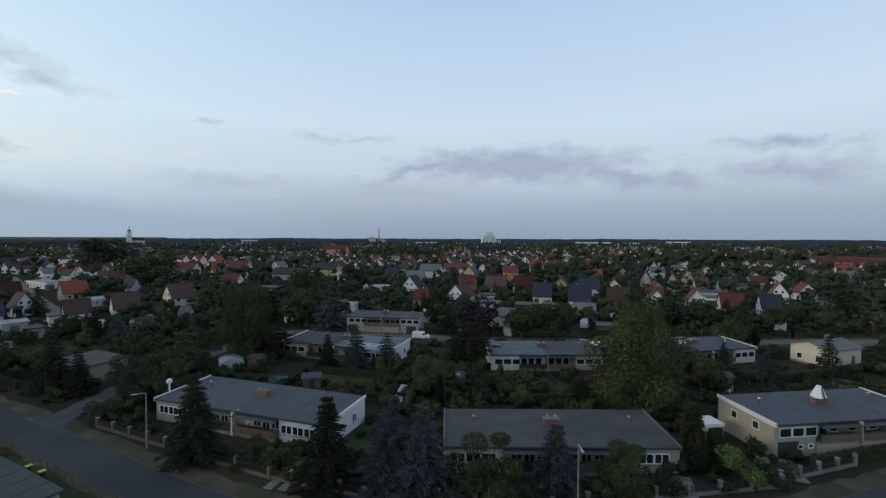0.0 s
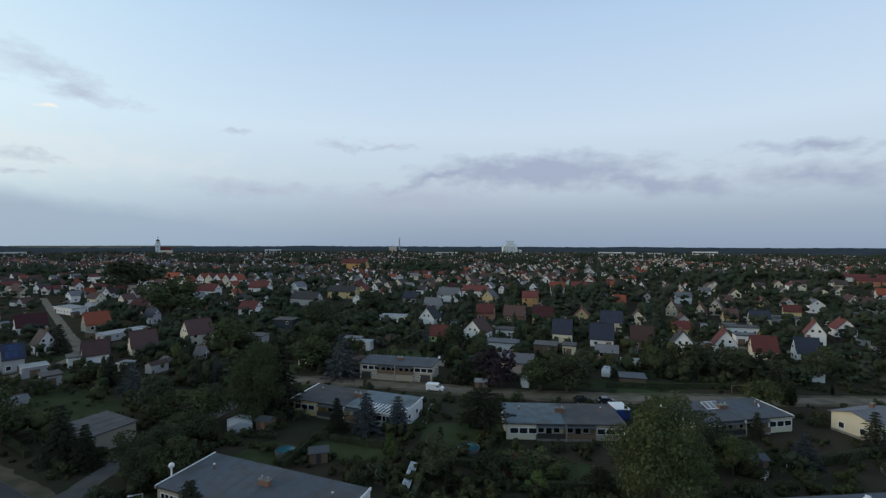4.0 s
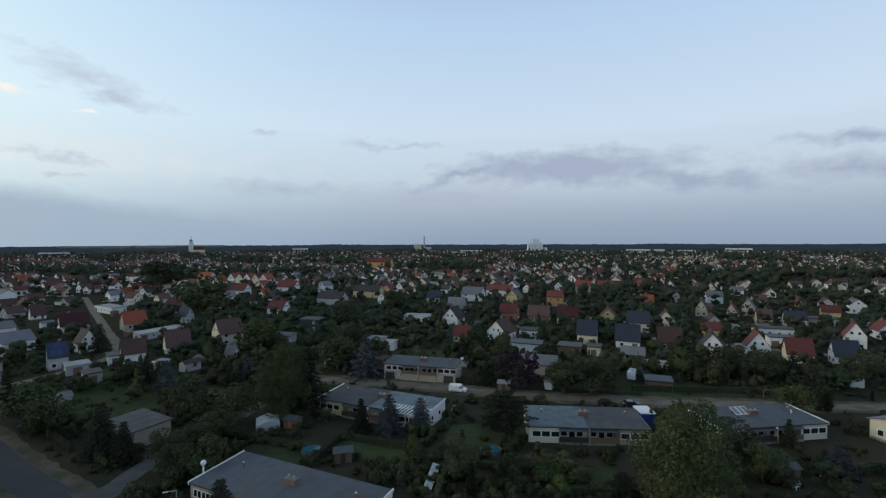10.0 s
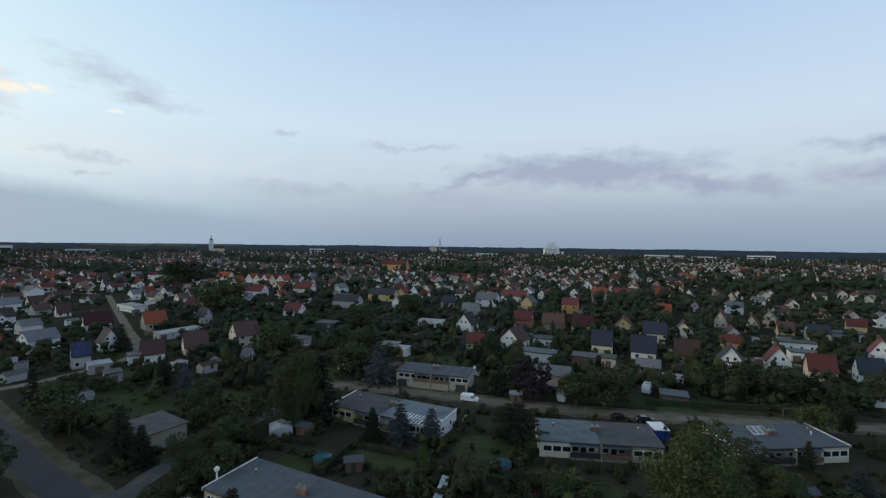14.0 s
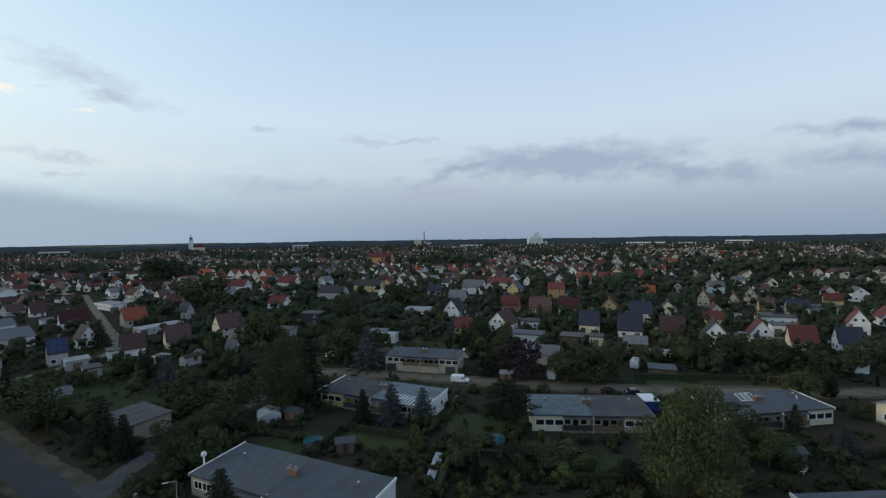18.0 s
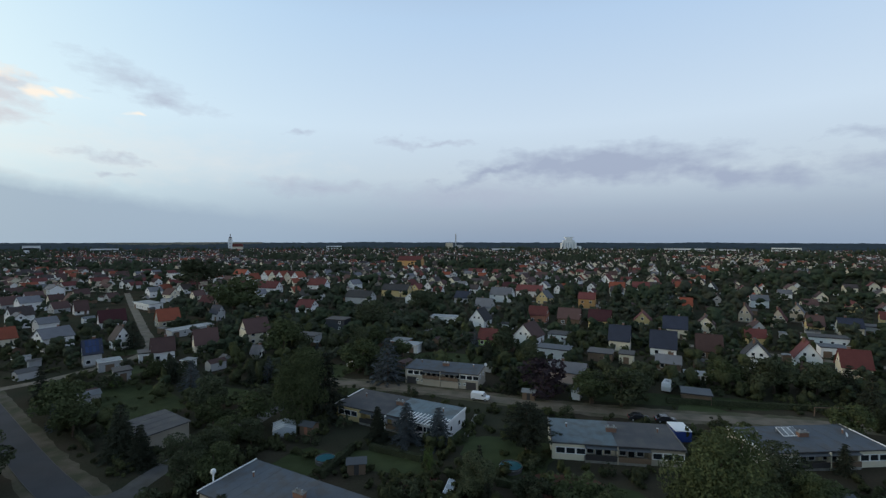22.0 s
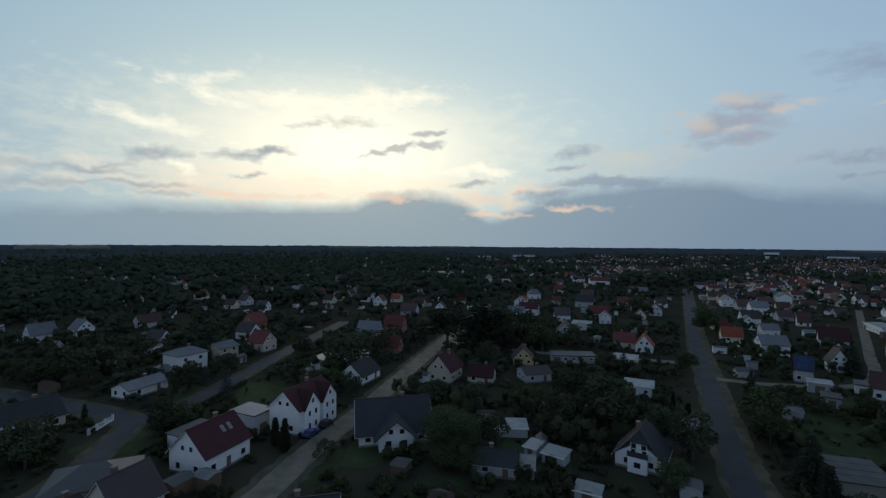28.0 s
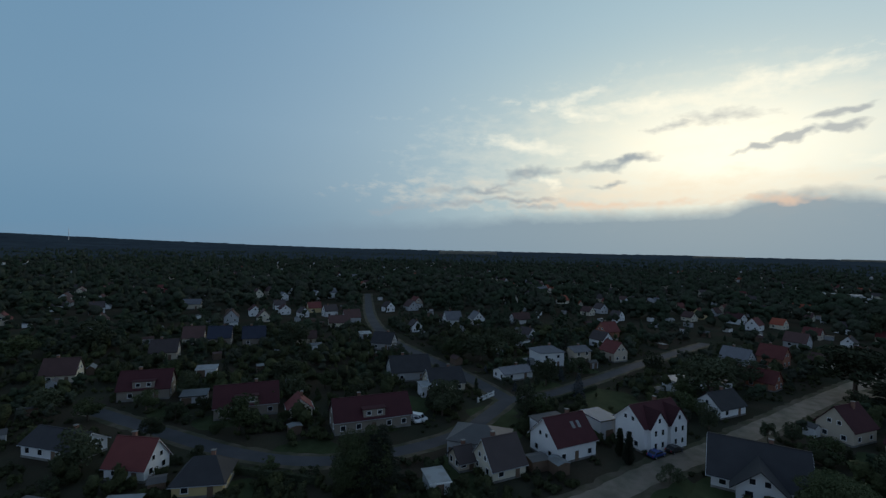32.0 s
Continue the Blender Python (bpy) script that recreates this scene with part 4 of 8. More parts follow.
strip("road", CROSS, -2.2, 2.2, 0.018, SAND, "narrow sandy cross lane", "road", 0.2)
strip("verge", TRACK, -4.0, 4.0, 0.009, VERGE, "weedy edge of the track", "verge", 0.5)
strip("road", TRACK, -2.1, 2.1, 0.024, SAND, "unpaved sandy track between the gardens", "road", 0.25)
GRAVEL = material("grey_gravel", (0.095, 0.092, 0.09), vary=0.3, coarse=0.5, fine=7, bump=0.5, other=(0.085, 0.082, 0.072), other_scale=0.4, spec=0.1)
apron = raw_mesh("apron", [(-59.2, 62.6, 0.038), (-52.4, 59.2, 0.038), (-54.6, 62.6, 0.038), (-55.6, 68.0, 0.038), (-59.2, 68.6, 0.038), (-60.0, 65.6, 0.038), (-63.2, 64.6, 0.038)], [tuple(range(7))], [GRAVEL])
tagged(new("apron", apron), "worn grey gravel apron where the side lane meets the road", "road", kind="structure")
strip("road", SIDE, -1.9, 1.9, 0.02, GRAVEL, "short gravel side lane", "road", 0.25)
strip("road", LANE, -1.8, 1.8, 0.02, SAND, "sandy lane between the houses", "road", 0.2)
strip("road", FAR_LANE, -2.0, 2.0, 0.02, SAND, "sandy lane", "road", 0.2)


def lawn(x, y, heading, L, W, mat=None, label="mown lawn in a garden"):
    n = 18
    rnd = random.Random(int(x * 10 + y))
    vs = [(L / 2 * math.copysign(abs(math.cos(i * math.tau / n)) ** 0.6, math.cos(i * math.tau / n)) * rnd.uniform(0.9, 1.05), W / 2 * math.copysign(abs(math.sin(i * math.tau / n)) ** 0.6, math.sin(i * math.tau / n)) * rnd.uniform(0.9, 1.05), 0) for i in range(n)]
    me = raw_mesh("lawn", vs, [tuple(range(n))], [mat or LAWN])
    ob = tagged(new("lawn", me), label, "lawn", kind="structure")
    ob.matrix_basis = pose(x, y, 0.006 + rnd.uniform(0, 0.002), 0, 0, heading)


LAWNS = ((-92.4, 100.8, -27, 36, 19.2), (-79.2, 91.2, -27, 16.8, 12), (-74.4, 110.4, -10, 21.6, 9.6), (-21.6, 84, 0, 19.2, 7.2), (-2.4, 88.8, -8, 12, 14.4), (14.4, 79.2, 0, 14.4, 7.2), (-114, -33.6, 25, 40.8, 16.8), (-153.6, -76.8, 15, 40.8, 19.2), (-124.8, 40.8, -20, 21.6, 14.4), (-103.2, 55.2, -27, 24, 9.6), (-72, -74.4, 20, 28.8, 12), (-100.8, 14.4, 10, 19.2, 12), (36, 127.2, 0, 48, 9.6), (-162, -108, 30, 31.2, 21.6), (-21.6, 156, -10, 26.4, 14.4), (-60, 134.4, -10, 24, 16.8))
for a in LAWNS:
    lawn(*a)
lawn_rnd = random.Random(17)
for _ in range(70):
    yaw = radians(lawn_rnd.uniform(-48, 178))
    d = lawn_rnd.uniform(60, 210)
    lawn(-math.sin(yaw) * d, math.cos(yaw) * d, -18 + lawn_rnd.uniform(-6, 6), lawn_rnd.uniform(9, 18), lawn_rnd.uniform(7, 13))
lawn(-44.4, 46.9, -28, 24, 3.6)
lawn(9, 81, 0, 13, 9, SOIL, "bare reddish garden soil")

# ---- the bungalow rows ----
bungalow(-27.8, 64.6, -18, 28.6, 9.6, 3.2, 0.4, TAN, WHITE, "white and cream semi-detached bungalow with grey felt roof")
bungalow(12.1, 55.6, 0.8, 26.4, 9.8, 3.1, 0.4, CREAM, TAN, "beige semi-detached bungalow with dark felt roof", roof=ROOF_DARK, roof_b=ROOF_DARK, cap=DULL_CAP)
bungalow(49.2, 61.2, 9, 23.0, 9.2, 4.2, 0.3, TAN, TAN, "beige bungalow over a basement garage with felt roof", lower=1.3)
bungalow(-24.0, 102.0, -17, 27.0, 9.6, 3.2, 0.4, YELLOW, WHITE, "yellow and white semi-detached bungalow with felt roof", roof=ROOF_DARK, roof_b=ROOF_GREEN)
bungalow(18.7, 96.0, 2, 22.4, 9.8, 3.2, 0.4, CREAM, TAN, "cream semi-detached bungalow with blue-grey felt roof", roof=ROOF_GREEN, roof_b=ROOF_DARK, cap=DULL_CAP)
bungalow(52.8, 100.4, 14.5, 22.6, 9.4, 3.2, 0.4, TAN, CREAM, "bungalow with grey felt roof and solar collectors")
bungalow(-19.2, 130.8, -8, 20.5, 8.2, 4.2, 0.4, TAN, TAN, "tan two-level semi-detached bungalow by the track", lower=1.4, cap=DULL_CAP)
gabled_house(79.6, 98.6, 20, 10.2, 7.4, 3.7, 4.8, CREAM, GREY_TILE, "pale yellow house with a shallow grey roof")
flat_building(-68.6, 83.6, -24, 10.4, 8.6, 3.4, TAN, ROOF_DARK, "cream bungalow with a shallow grey felt roof", group="flat-roofed semi-detached bungalows")
flat_building(-44.4, 39.7, -27, 13, 9, 2.7, GREY_WALL, GREEN_FELT, "low garage with a dark green-grey felt roof")
lawn(238, 262, 40, 70, 46, FIELD, "pale mown sports field")

# ---- houses of the estate ----
gabled_house(-320.2, 268.4, -27, 10.3, 8.1, 5.5, 7.7, WHITE, GREY_TILE, "white rendered two-storey house with a grey roof")
gabled_house(-265.9, 232.9, -27, 6.3, 5.3, 3, 7.4, BEIGE, BROWN_TILE, "beige house under a steep brown tiled roof")
gabled_house(-228.2, 207.0, 63, 5.8, 4.8, 3, 7.4, WHITE, BROWN_TILE, "white gabled house with a brown roof")
gabled_house(-180.8, 180.5, 57, 9.8, 6.2, 3.5, 7.9, WHITE, CRIMSON_TILE, "large house with a dark red tiled roof")
gabled_house(-141.8, 147.1, -27, 5.7, 5.1, 4, 8.0, WHITE, DARK_TILE, "white gable house with a dark roof by the lane")
gabled_house(-131.2, 126.7, 55, 4.6, 4.8, 4.5, 8.0, GREY_WALL, BLUE_TILE, "house with blue solar panels on its roof", solar=True)
flat_building(-120.8, 122.9, 55, 5.5, 3.2, 3.2, GREY_WALL, LIGHT_ROOF, "low grey flat-roofed annex behind a garden")
flat_building(-109.0, 115.9, 55, 3.9, 4.1, 3, GREY_WALL, FELT, "small grey felt-roofed outbuilding")
gabled_house(-159.0, 188.3, 57, 8.7, 6.6, 3.5, 7.9, BEIGE, ORANGE_TILE, "house with a bright orange-red tiled roof")
flat_building(-211.1, 232.4, -25, 20.2, 7.2, 3.5, WHITE, LIGHT_ROOF, "long low white building with a light flat roof")
flat_building(-135.7, 174.4, 70, 17.4, 4.5, 3, GREY_WALL, LIGHT_ROOF, "long row of grey flat-roofed garages")
gabled_house(-113.6, 135.5, 48, 6.3, 4.8, 4, 7.5, WHITE, BROWN_TILE, "white house with a brown tiled roof")
flat_building(-118.7, 133.9, 48, 3.6, 4.4, 3.2, WHITE, FELT, "low white extension with a brown felt roof")
gabled_house(-109.1, 149.7, 50, 7.4, 5.2, 3.5, 7.9, CREAM, BROWN_TILE, "cream gable house with a brown roof")
gabled_house(-99.4, 164.5, 55, 8.7, 7.6, 5, 9.4, CREAM, BROWN_TILE, "tall cream two-storey house with a brown gable roof")
gabled_house(-85.4, 144.5, -5, 3.2, 2.7, 2.2, 4.2, WHITE, GREY_TILE, "small white garden house")
flat_building(-99.3, 130.0, -10, 3.6, 2.5, 2.6, WHITE, LIGHT_ROOF, "white garden shed among conifers")
gabled_house(-172.6, 233.6, -10, 9.9, 6.7, 4, 8.0, BEIGE, CRIMSON_TILE, "house under a crimson tiled roof")
gabled_house(-146.4, 205.5, -10, 5.1, 4.8, 4, 7.5, GREY_WALL, BLUE_TILE, "grey house with a bluish roof")
flat_building(-334.5, 401.1, -15, 21.6, 8.6, 6, WHITE, LIGHT_ROOF, "white flat-roofed two-storey block")
gabled_house(-284.3, 425.7, -10, 14.9, 8.7, 5, 9.4, WHITE, ORANGE_TILE, "terraced house with an orange tiled roof", group="terraced houses")
for i in range(5):
    u = (i - 2) * 8.6
    gabled_house(-219.9 + u * math.cos(radians(-10)), 393.7 + u * math.sin(radians(-10)), 80 + (i % 2) * 3, 11, 8.0, 6, 10.6, (WHITE, CREAM)[i % 2], (ORANGE_TILE, RED_TILE)[i % 2], "terraced house with a pale gable and red tiled roof", group="terraced houses")
gabled_house(-231.9, 365.6, 70, 8.8, 7.7, 6, 10.4, WHITE, ORANGE_TILE, "white gable end of a red-roofed terrace", group="terraced houses")
gabled_house(-188.6, 320.1, -10, 17.9, 7.8, 4, 8.4, WHITE, RED_TILE, "lower terrace with a red tiled roof", group="terraced houses")
gabled_house(-162.0, 346.4, -10, 15.9, 7.6, 4, 8.4, WHITE, RED_TILE, "red-roofed terrace with white walls", group="terraced houses")
gabled_house(-115.2, 236.9, -8, 9.5, 7.4, 3.5, 7.0, WHITE, RED_TILE, "white house with a red roof")
gabled_house(-137.3, 285.5, -10, 15.4, 8.1, 3, 6.5, WHITE, ANTHRACITE_TILE, "long house with an anthracite roof and white gables")
flat_building(-77.7, 192.3, -8, 8.9, 5.6, 5.5, BLACK_WALL, FELT, "dark modern cube house with a flat roof")
flat_building(-80.2, 170.5, -8, 8.3, 4.8, 3, GREY_WALL, FELT, "low grey garage in the gardens")
gabled_house(-18.0, 209.7, 72, 8.4, 7.2, 4.5, 8.9, WHITE, ANTHRACITE_TILE, "white gable house with anthracite roof and lower porch")
gabled_house(-20.0, 248.2, -14, 8.8, 7.5, 4.5, 8.5, GREY_WALL, GREY_TILE, "grey-roofed house behind the white gable")
gabled_house(-11.4, 177.8, -14, 6.5, 6.1, 3, 6.1, GREEN_WALL, RED_TILE, "small green house with a red tiled roof")
gabled_house(3.2, 183.7, 65, 9.7, 8.2, 3.5, 7.9, WHITE, BROWN_TILE, "white gable house with a brown roof")
flat_building(11.6, 164.3, -16, 10.8, 5.6, 3.5, WHITE, DARK_ROOF, "long white bungalow with a dark flat roof")
flat_building(14.8, 190.8, -16, 7.4, 5.7, 3, WHITE, FELT, "small white outbuilding in a garden")
gabled_house(14.0, 137.8, -14, 9.7, 7.0, 3.6, 5.3, PINK, GREY_TILE, "pale pink house with a shallow grey roof")
flat_building(26.5, 163.7, -16, 7.4, 5.7, 3, WOOD_WALL, FELT, "grey garden shed by the lane")
gabled_house(7.6, 231.3, -14, 8.4, 7.0, 4, 7.5, BRICK_WALL, RED_TILE, "red-brown house with a red roof")
gabled_house(21.7, 227.5, -14, 9.8, 6.6, 3.5, 7.5, WOOD_WALL, BROWN_TILE, "house with a wide brown roof")
gabled_house(34.5, 221.9, -14, 9.2, 7.8, 4, 8.0, YELLOW, CRIMSON_TILE, "yellow house with a crimson roof")
gabled_house(35.8, 281.1, -14, 8.9, 7.0, 6, 9.1, ORANGE, RED_TILE, "orange rendered house with a red roof")
gabled_house(12.4, 296.7, 66, 8.9, 7.5, 4, 8.0, YELLOW, GREY_TILE, "yellow gable house with a grey roof")
gabled_house(3.5, 331.6, -14, 17.8, 10.4, 4.5, 8.0, WHITE, RED_TILE, "long house with red tiled roof")
gabled_house(-14.0, 301.2, -14, 13.4, 10.5, 5, 9.0, WHITE, GREY_TILE, "white house with a grey roof")
flat_building(-36.5, 221.0, -8, 12.1, 5.0, 3.2, WHITE, LIGHT_ROOF, "long white low workshop")
gabled_house(-87.5, 313.5, -12, 19.7, 8.4, 5, 8.5, YELLOW, ANTHRACITE_TILE, "long cream house with a dark roof")
gabled_house(-99.4, 275.4, -12, 17.2, 8.1, 4.5, 8.0, GREY_WALL, ANTHRACITE_TILE, "long grey house with a dark roof")
gabled_house(-127.3, 383.8, 60, 8.6, 8.1, 5, 9.0, BEIGE, BROWN_TILE, "beige gabled house with brown roof")
gabled_house(-53.9, 497.8, -14, 15.8, 8.3, 5.5, 8.6, WHITE, RED_TILE, "wide white house with red roof")
gabled_house(-173.3, 674.5, -10, 37.8, 12.6, 9, 15.2, ORANGE, RED_TILE, "large old school building with red roofs")
gabled_house(-37.3, 288.8, -14, 8.6, 8.1, 4, 7.5, GREY_WALL, BLUE_TILE, "house with bluish roof")
flat_building(-42.8, 168.6, -10, 6.4, 4.8, 2.8, BRICK_WALL, LIGHT_ROOF, "red garden shed with a pale roof")
flat_building(-36.5, 162.3, -10, 4.6, 3.8, 3, WHITE, LIGHT_ROOF, "white garden shed with pale roof")
gabled_house(35.1, 178.6, -16, 6.8, 5.8, 4.5, 8.9, CREAM, BLUE_TILE, "cream house with a dark blue roof")
flat_building(34.2, 162.0, -16, 4.2, 4.4, 3.2, CREAM, FELT, "small cream flat-roofed garage")
gabled_house(48.4, 174.3, -16, 7.9, 5.9, 3.5, 8.3, WHITE, BLUE_TILE, "house with a broad dark blue roof")
gabled_house(45.0, 155.9, -16, 6.7, 4.5, 2.6, 4.3, WOOD_WALL, GREY_TILE, "low carport with a grey pitched roof")
gabled_house(61.1, 205.5, -16, 8.5, 6.7, 4.5, 8.5, CREAM, BLUE_TILE, "cream house with a dark blue roof")
gabled_house(62.0, 172.5, -14, 7.4, 5.3, 3.5, 7.9, WOOD_WALL, BROWN_TILE, "dark house with a white dormer")
gabled_house(72.0, 162.9, 70, 8.1, 7.1, 4, 8.4, WHITE, ANTHRACITE_TILE, "house with hipped anthracite roof and tall white windows")
gabled_house(87.2, 165.6, 70, 7.7, 6.5, 4, 8.4, WHITE, RED_TILE, "white gable house with a red roof")
gabled_house(94.2, 156.4, -14, 6.8, 5.3, 4, 8.0, CREAM, RED_TILE, "cream house with a red mansard roof")
flat_building(103.8, 182.9, -14, 7.3, 5.0, 3.6, WHITE, DARK_ROOF, "white bungalow with a blue-grey roof")
flat_building(111.8, 201.4, -14, 13.3, 5.0, 3.5, WHITE, FELT, "long low building with a pinkish roof")
gabled_house(107.8, 157.1, -14, 6.3, 5.3, 3.5, 7.5, WHITE, BLUE_TILE, "white house with a blue and orange roof")
gabled_house(127.7, 181.3, 60, 7.4, 5.9, 5, 9.4, WHITE, RED_TILE, "white gable house with a red roof")
gabled_house(105.5, 250.7, 60, 6.1, 5.1, 4, 8.4, BEIGE, BROWN_TILE, "beige gable house with brown roof")
gabled_house(113.8, 238.1, 60, 6.6, 5.5, 4, 8.4, BEIGE, RED_TILE, "beige gable house with a red roof")
gabled_house(129.8, 255.1, 60, 6.3, 5.3, 5, 8.5, BEIGE, GREY_TILE, "beige two-storey house with grey roof")
gabled_house(121.1, 225.2, -14, 5.7, 4.8, 4, 7.5, YELLOW, BROWN_TILE, "ochre timber house with a brown roof")
gabled_house(132.8, 223.3, -14, 7.9, 5.3, 4, 7.1, CREAM, BLUE_TILE, "house with a blue roof")
flat_building(145.2, 225.2, -14, 12.1, 6.3, 4, GREY_WALL, FELT, "long dark flat-roofed building")
gabled_house(134.2, 373.6, 60, 7.0, 6.0, 4, 8.4, WHITE, ANTHRACITE_TILE, "white gable house with dark roof")
gabled_house(155.8, 355.9, 60, 7.4, 6.3, 4, 8.4, CREAM, ANTHRACITE_TILE, "cream gable house with dark roof")
gabled_house(112.0, 364.1, -14, 10.0, 8.5, 6, 9.1, YELLOW, ORANGE_TILE, "yellow house with an orange roof")
gabled_house(88.0, 280.2, -14, 6.1, 5.8, 4, 7.5, ORANGE, ORANGE_TILE, "house with a bright orange roof")
gabled_house(69.2, 424.7, 60, 9.5, 8.1, 5, 9.4, WHITE, RED_TILE, "white gable with red roof")
gabled_house(83.5, 365.5, -14, 11.2, 8.1, 5, 8.5, CREAM, RED_TILE, "cream house with red roof")
gabled_house(66.2, 360.9, -14, 10.3, 8.1, 5, 8.5, CREAM, ORANGE_TILE, "cream house with orange roof")
flat_building(43.4, 127.4, -12, 6.2, 4.2, 2.5, WOOD_WALL, DARK_ROOF, "open wooden carport with a dark roof")
flat_building(48.7, 144.5, -12, 5.1, 3.3, 2.4, WHITE, LIGHT_ROOF, "small white shed in the garden")
gabled_house(-78.8, 51.6, 145, 8.2, 8.4, 2.6, 7.4, WHITE, ANTHRACITE_TILE, "white house with a hipped dark gable roof and bay balcony", balcony=True)
flat_building(-93.0, 27.0, 85, 9.5, 4.9, 2.2, GREY_WALL, LIGHT_ROOF, "grey flat-roofed garage building among trees")
flat_building(-79.2, 34.8, 52, 4.3, 3.6, 2.1, GREY_WALL, LIGHT_ROOF, "grey shed with a pale sheet roof")
flat_building(-82.1, 31.1, 52, 2.5, 3.6, 2.3, GREY_WALL, LIGHT_ROOF, "pale sheet-roofed lean-to by the shed")
gabled_house(-76.2, 22.8, 76, 7.3, 6.2, 2.4, 3.8, GREY_WALL, ANTHRACITE_TILE, "low house with a dark shallow roof")
flat_building(-74.9, 28.3, 76, 2.5, 4.7, 2.1, GREY_WALL, LIGHT_ROOF, "grey flat lean-to with a pale roof")
flat_building(-66.0, 36.6, 60, 4.0, 2.9, 2.0, GREY_WALL, LIGHT_ROOF, "small pale garden shed with flat roof")
gabled_house(-93.0, 1.9, 100, 14.9, 12.1, 3.4, 8, WHITE, ANTHRACITE_TILE, "large white chalet house with wide anthracite roofs", chalet=True)
gabled_house(-99.0, -19.4, 157, 13.4, 8.0, 5.8, 9.3, WHITE, CRIMSON_TILE, "white double-gabled house with a dark red roof", twin=True)
flat_building(-95.4, -30.0, 157, 5.6, 6.7, 4.6, GREY_WALL, SOLAR, "grey annex with solar panels on the roof")
gabled_house(-79.6, -31.6, 158, 10.6, 8.8, 4.0, 8.2, WHITE, CRIMSON_TILE, "white house with a dark red roof and skylights", skylights=True)
flat_building(-87.5, -38.6, 158, 8.0, 6.0, 3.4, WHITE, FELT, "low white annex with a dark felt roof behind the house")
gabled_house(-62.9, -36.9, 158, 7.6, 7.4, 2.8, 7.0, CREAM, DARK_TILE, "cream house with a steep dark brown roof")
gabled_house(-59.4, -43.4, 158, 3.6, 4.6, 2.2, 4.2, BEIGE, DARK_TILE, "low wing with a dark brown roof behind the cream house")
flat_building(-67.8, -45.0, 115, 12.3, 10.1, 3.6, GREY_WALL, GREY_SHEET, "wide workshop with a shallow grey hipped roof", hip=True)
flat_building(-49.6, -41.6, 150, 3.6, 5.0, 2.4, WHITE, LIGHT_ROOF, "white sheet-roofed garage by the hedge")
gabled_house(-56.4, -7.2, 101, 8.8, 8.2, 2.4, 6, WHITE, ANTHRACITE_TILE, "house with an anthracite roof beside the sandy road", skylights=True)
gabled_house(-145.8, -71.4, 148, 9.9, 8.8, 5.6, 7.2, WHITE, GREY_TILE, "white two-storey cube house with a low hipped roof", hip=True)
gabled_house(-121.2, -70.8, 159, 11.6, 6.6, 2.6, 4.0, WHITE, GREY_TILE, "white bungalow behind a dark hedge")
gabled_house(-95.4, -79.8, 150, 11.0, 8.8, 3, 6.5, CREAM, ANTHRACITE_TILE, "house with a white framed conservatory")
flat_building(-87.6, -79.2, 150, 4.9, 4.9, 3.2, WHITE, LIGHT_ROOF, "white conservatory with a pale roof")
gabled_house(-96.0, -96.0, 150, 13.2, 8.8, 3.4, 7.5, GREY_WALL, ANTHRACITE_TILE, "house with a dark roof and skylights")
gabled_house(-60.6, -73.4, 154, 18.4, 8.2, 3.4, 7.2, SHADED_TAN, CRIMSON_TILE, "long semi-detached house with a dark red roof and dormers", dormers=True)
gabled_house(-43.8, -103.0, 154, 15.0, 8.2, 3.4, 7.4, SHADED_TAN, CRIMSON_TILE, "semi-detached house with dark red roof and dormers", dormers=True)
gabled_house(-52.4, -92.0, 65, 6.2, 5.8, 2.4, 4.8, CREAM, RED_TILE, "white garage with an orange gable roof")
gabled_house(-30.2, -134.6, 150, 12.6, 8.2, 3.4, 7.4, SHADED_TAN, CRIMSON_TILE, "semi-detached house with a red roof and dormer", dormers=True)
flat_building(-37.4, -120.0, 150, 6.2, 5.2, 2.6, GREY_WALL, DARK_ROOF, "grey flat-roofed garage with panels")
gabled_house(-14.7, -86.3, 125, 8.0, 6.6, 2.8, 6.8, WHITE, RED_TILE, "white gable house with a steep red roof")
gabled_house(-21.4, -72.4, 142, 8.2, 8.2, 2.6, 5.4, YELLOW, ANTHRACITE_TILE, "yellow bungalow with a dark hipped roof", hip=True)
gabled_house(-7.2, -106.2, 118, 13.2, 7.2, 2.8, 5, WHITE, ANTHRACITE_TILE, "white bungalow with a dark roof and white fascia")
flat_building(-8.4, -72.0, 140, 5.0, 3.6, 2.4, GREEN_WALL, LIGHT_ROOF, "pale green garden shed with sheet roof")
flat_building(1.8, -79.2, 120, 7.8, 5.6, 2.6, GREY_WALL, FELT, "dark felt-roofed shed behind the house")
gabled_house(-16.7, -168.0, 150, 9, 6.5, 3.2, 7.2, CREAM, BROWN_TILE, "gabled cream house with a brown roof")
gabled_house(-48.5, -178.0, 150, 9, 7, 3.4, 7.2, BEIGE, DARK_TILE, "cream house with a dark cross gable")
gabled_house(-66.4, -198.6, 150, 8, 6.5, 3.4, 7.4, BEIGE, BROWN_TILE, "small beige gabled house with brown roof")
gabled_house(-73.9, -189.9, 150, 9, 7.5, 3.6, 7.8, SHADED_TAN, BLUE_TILE, "tan house with a bluish roof")
gabled_house(-84.3, -180.2, 150, 9, 7.5, 3.6, 7.8, SHADED_TAN, BLUE_TILE, "tan house with dark bluish roof")
flat_building(-50.6, -145.1, 150, 6, 4.4, 2.6, WHITE, LIGHT_ROOF, "white pavilion with a pale flat roof")
gabled_house(-106.7, -310.6, 150, 11, 7, 3.6, 6.4, CREAM, GREY_TILE, "cream farmhouse with a grey roof")
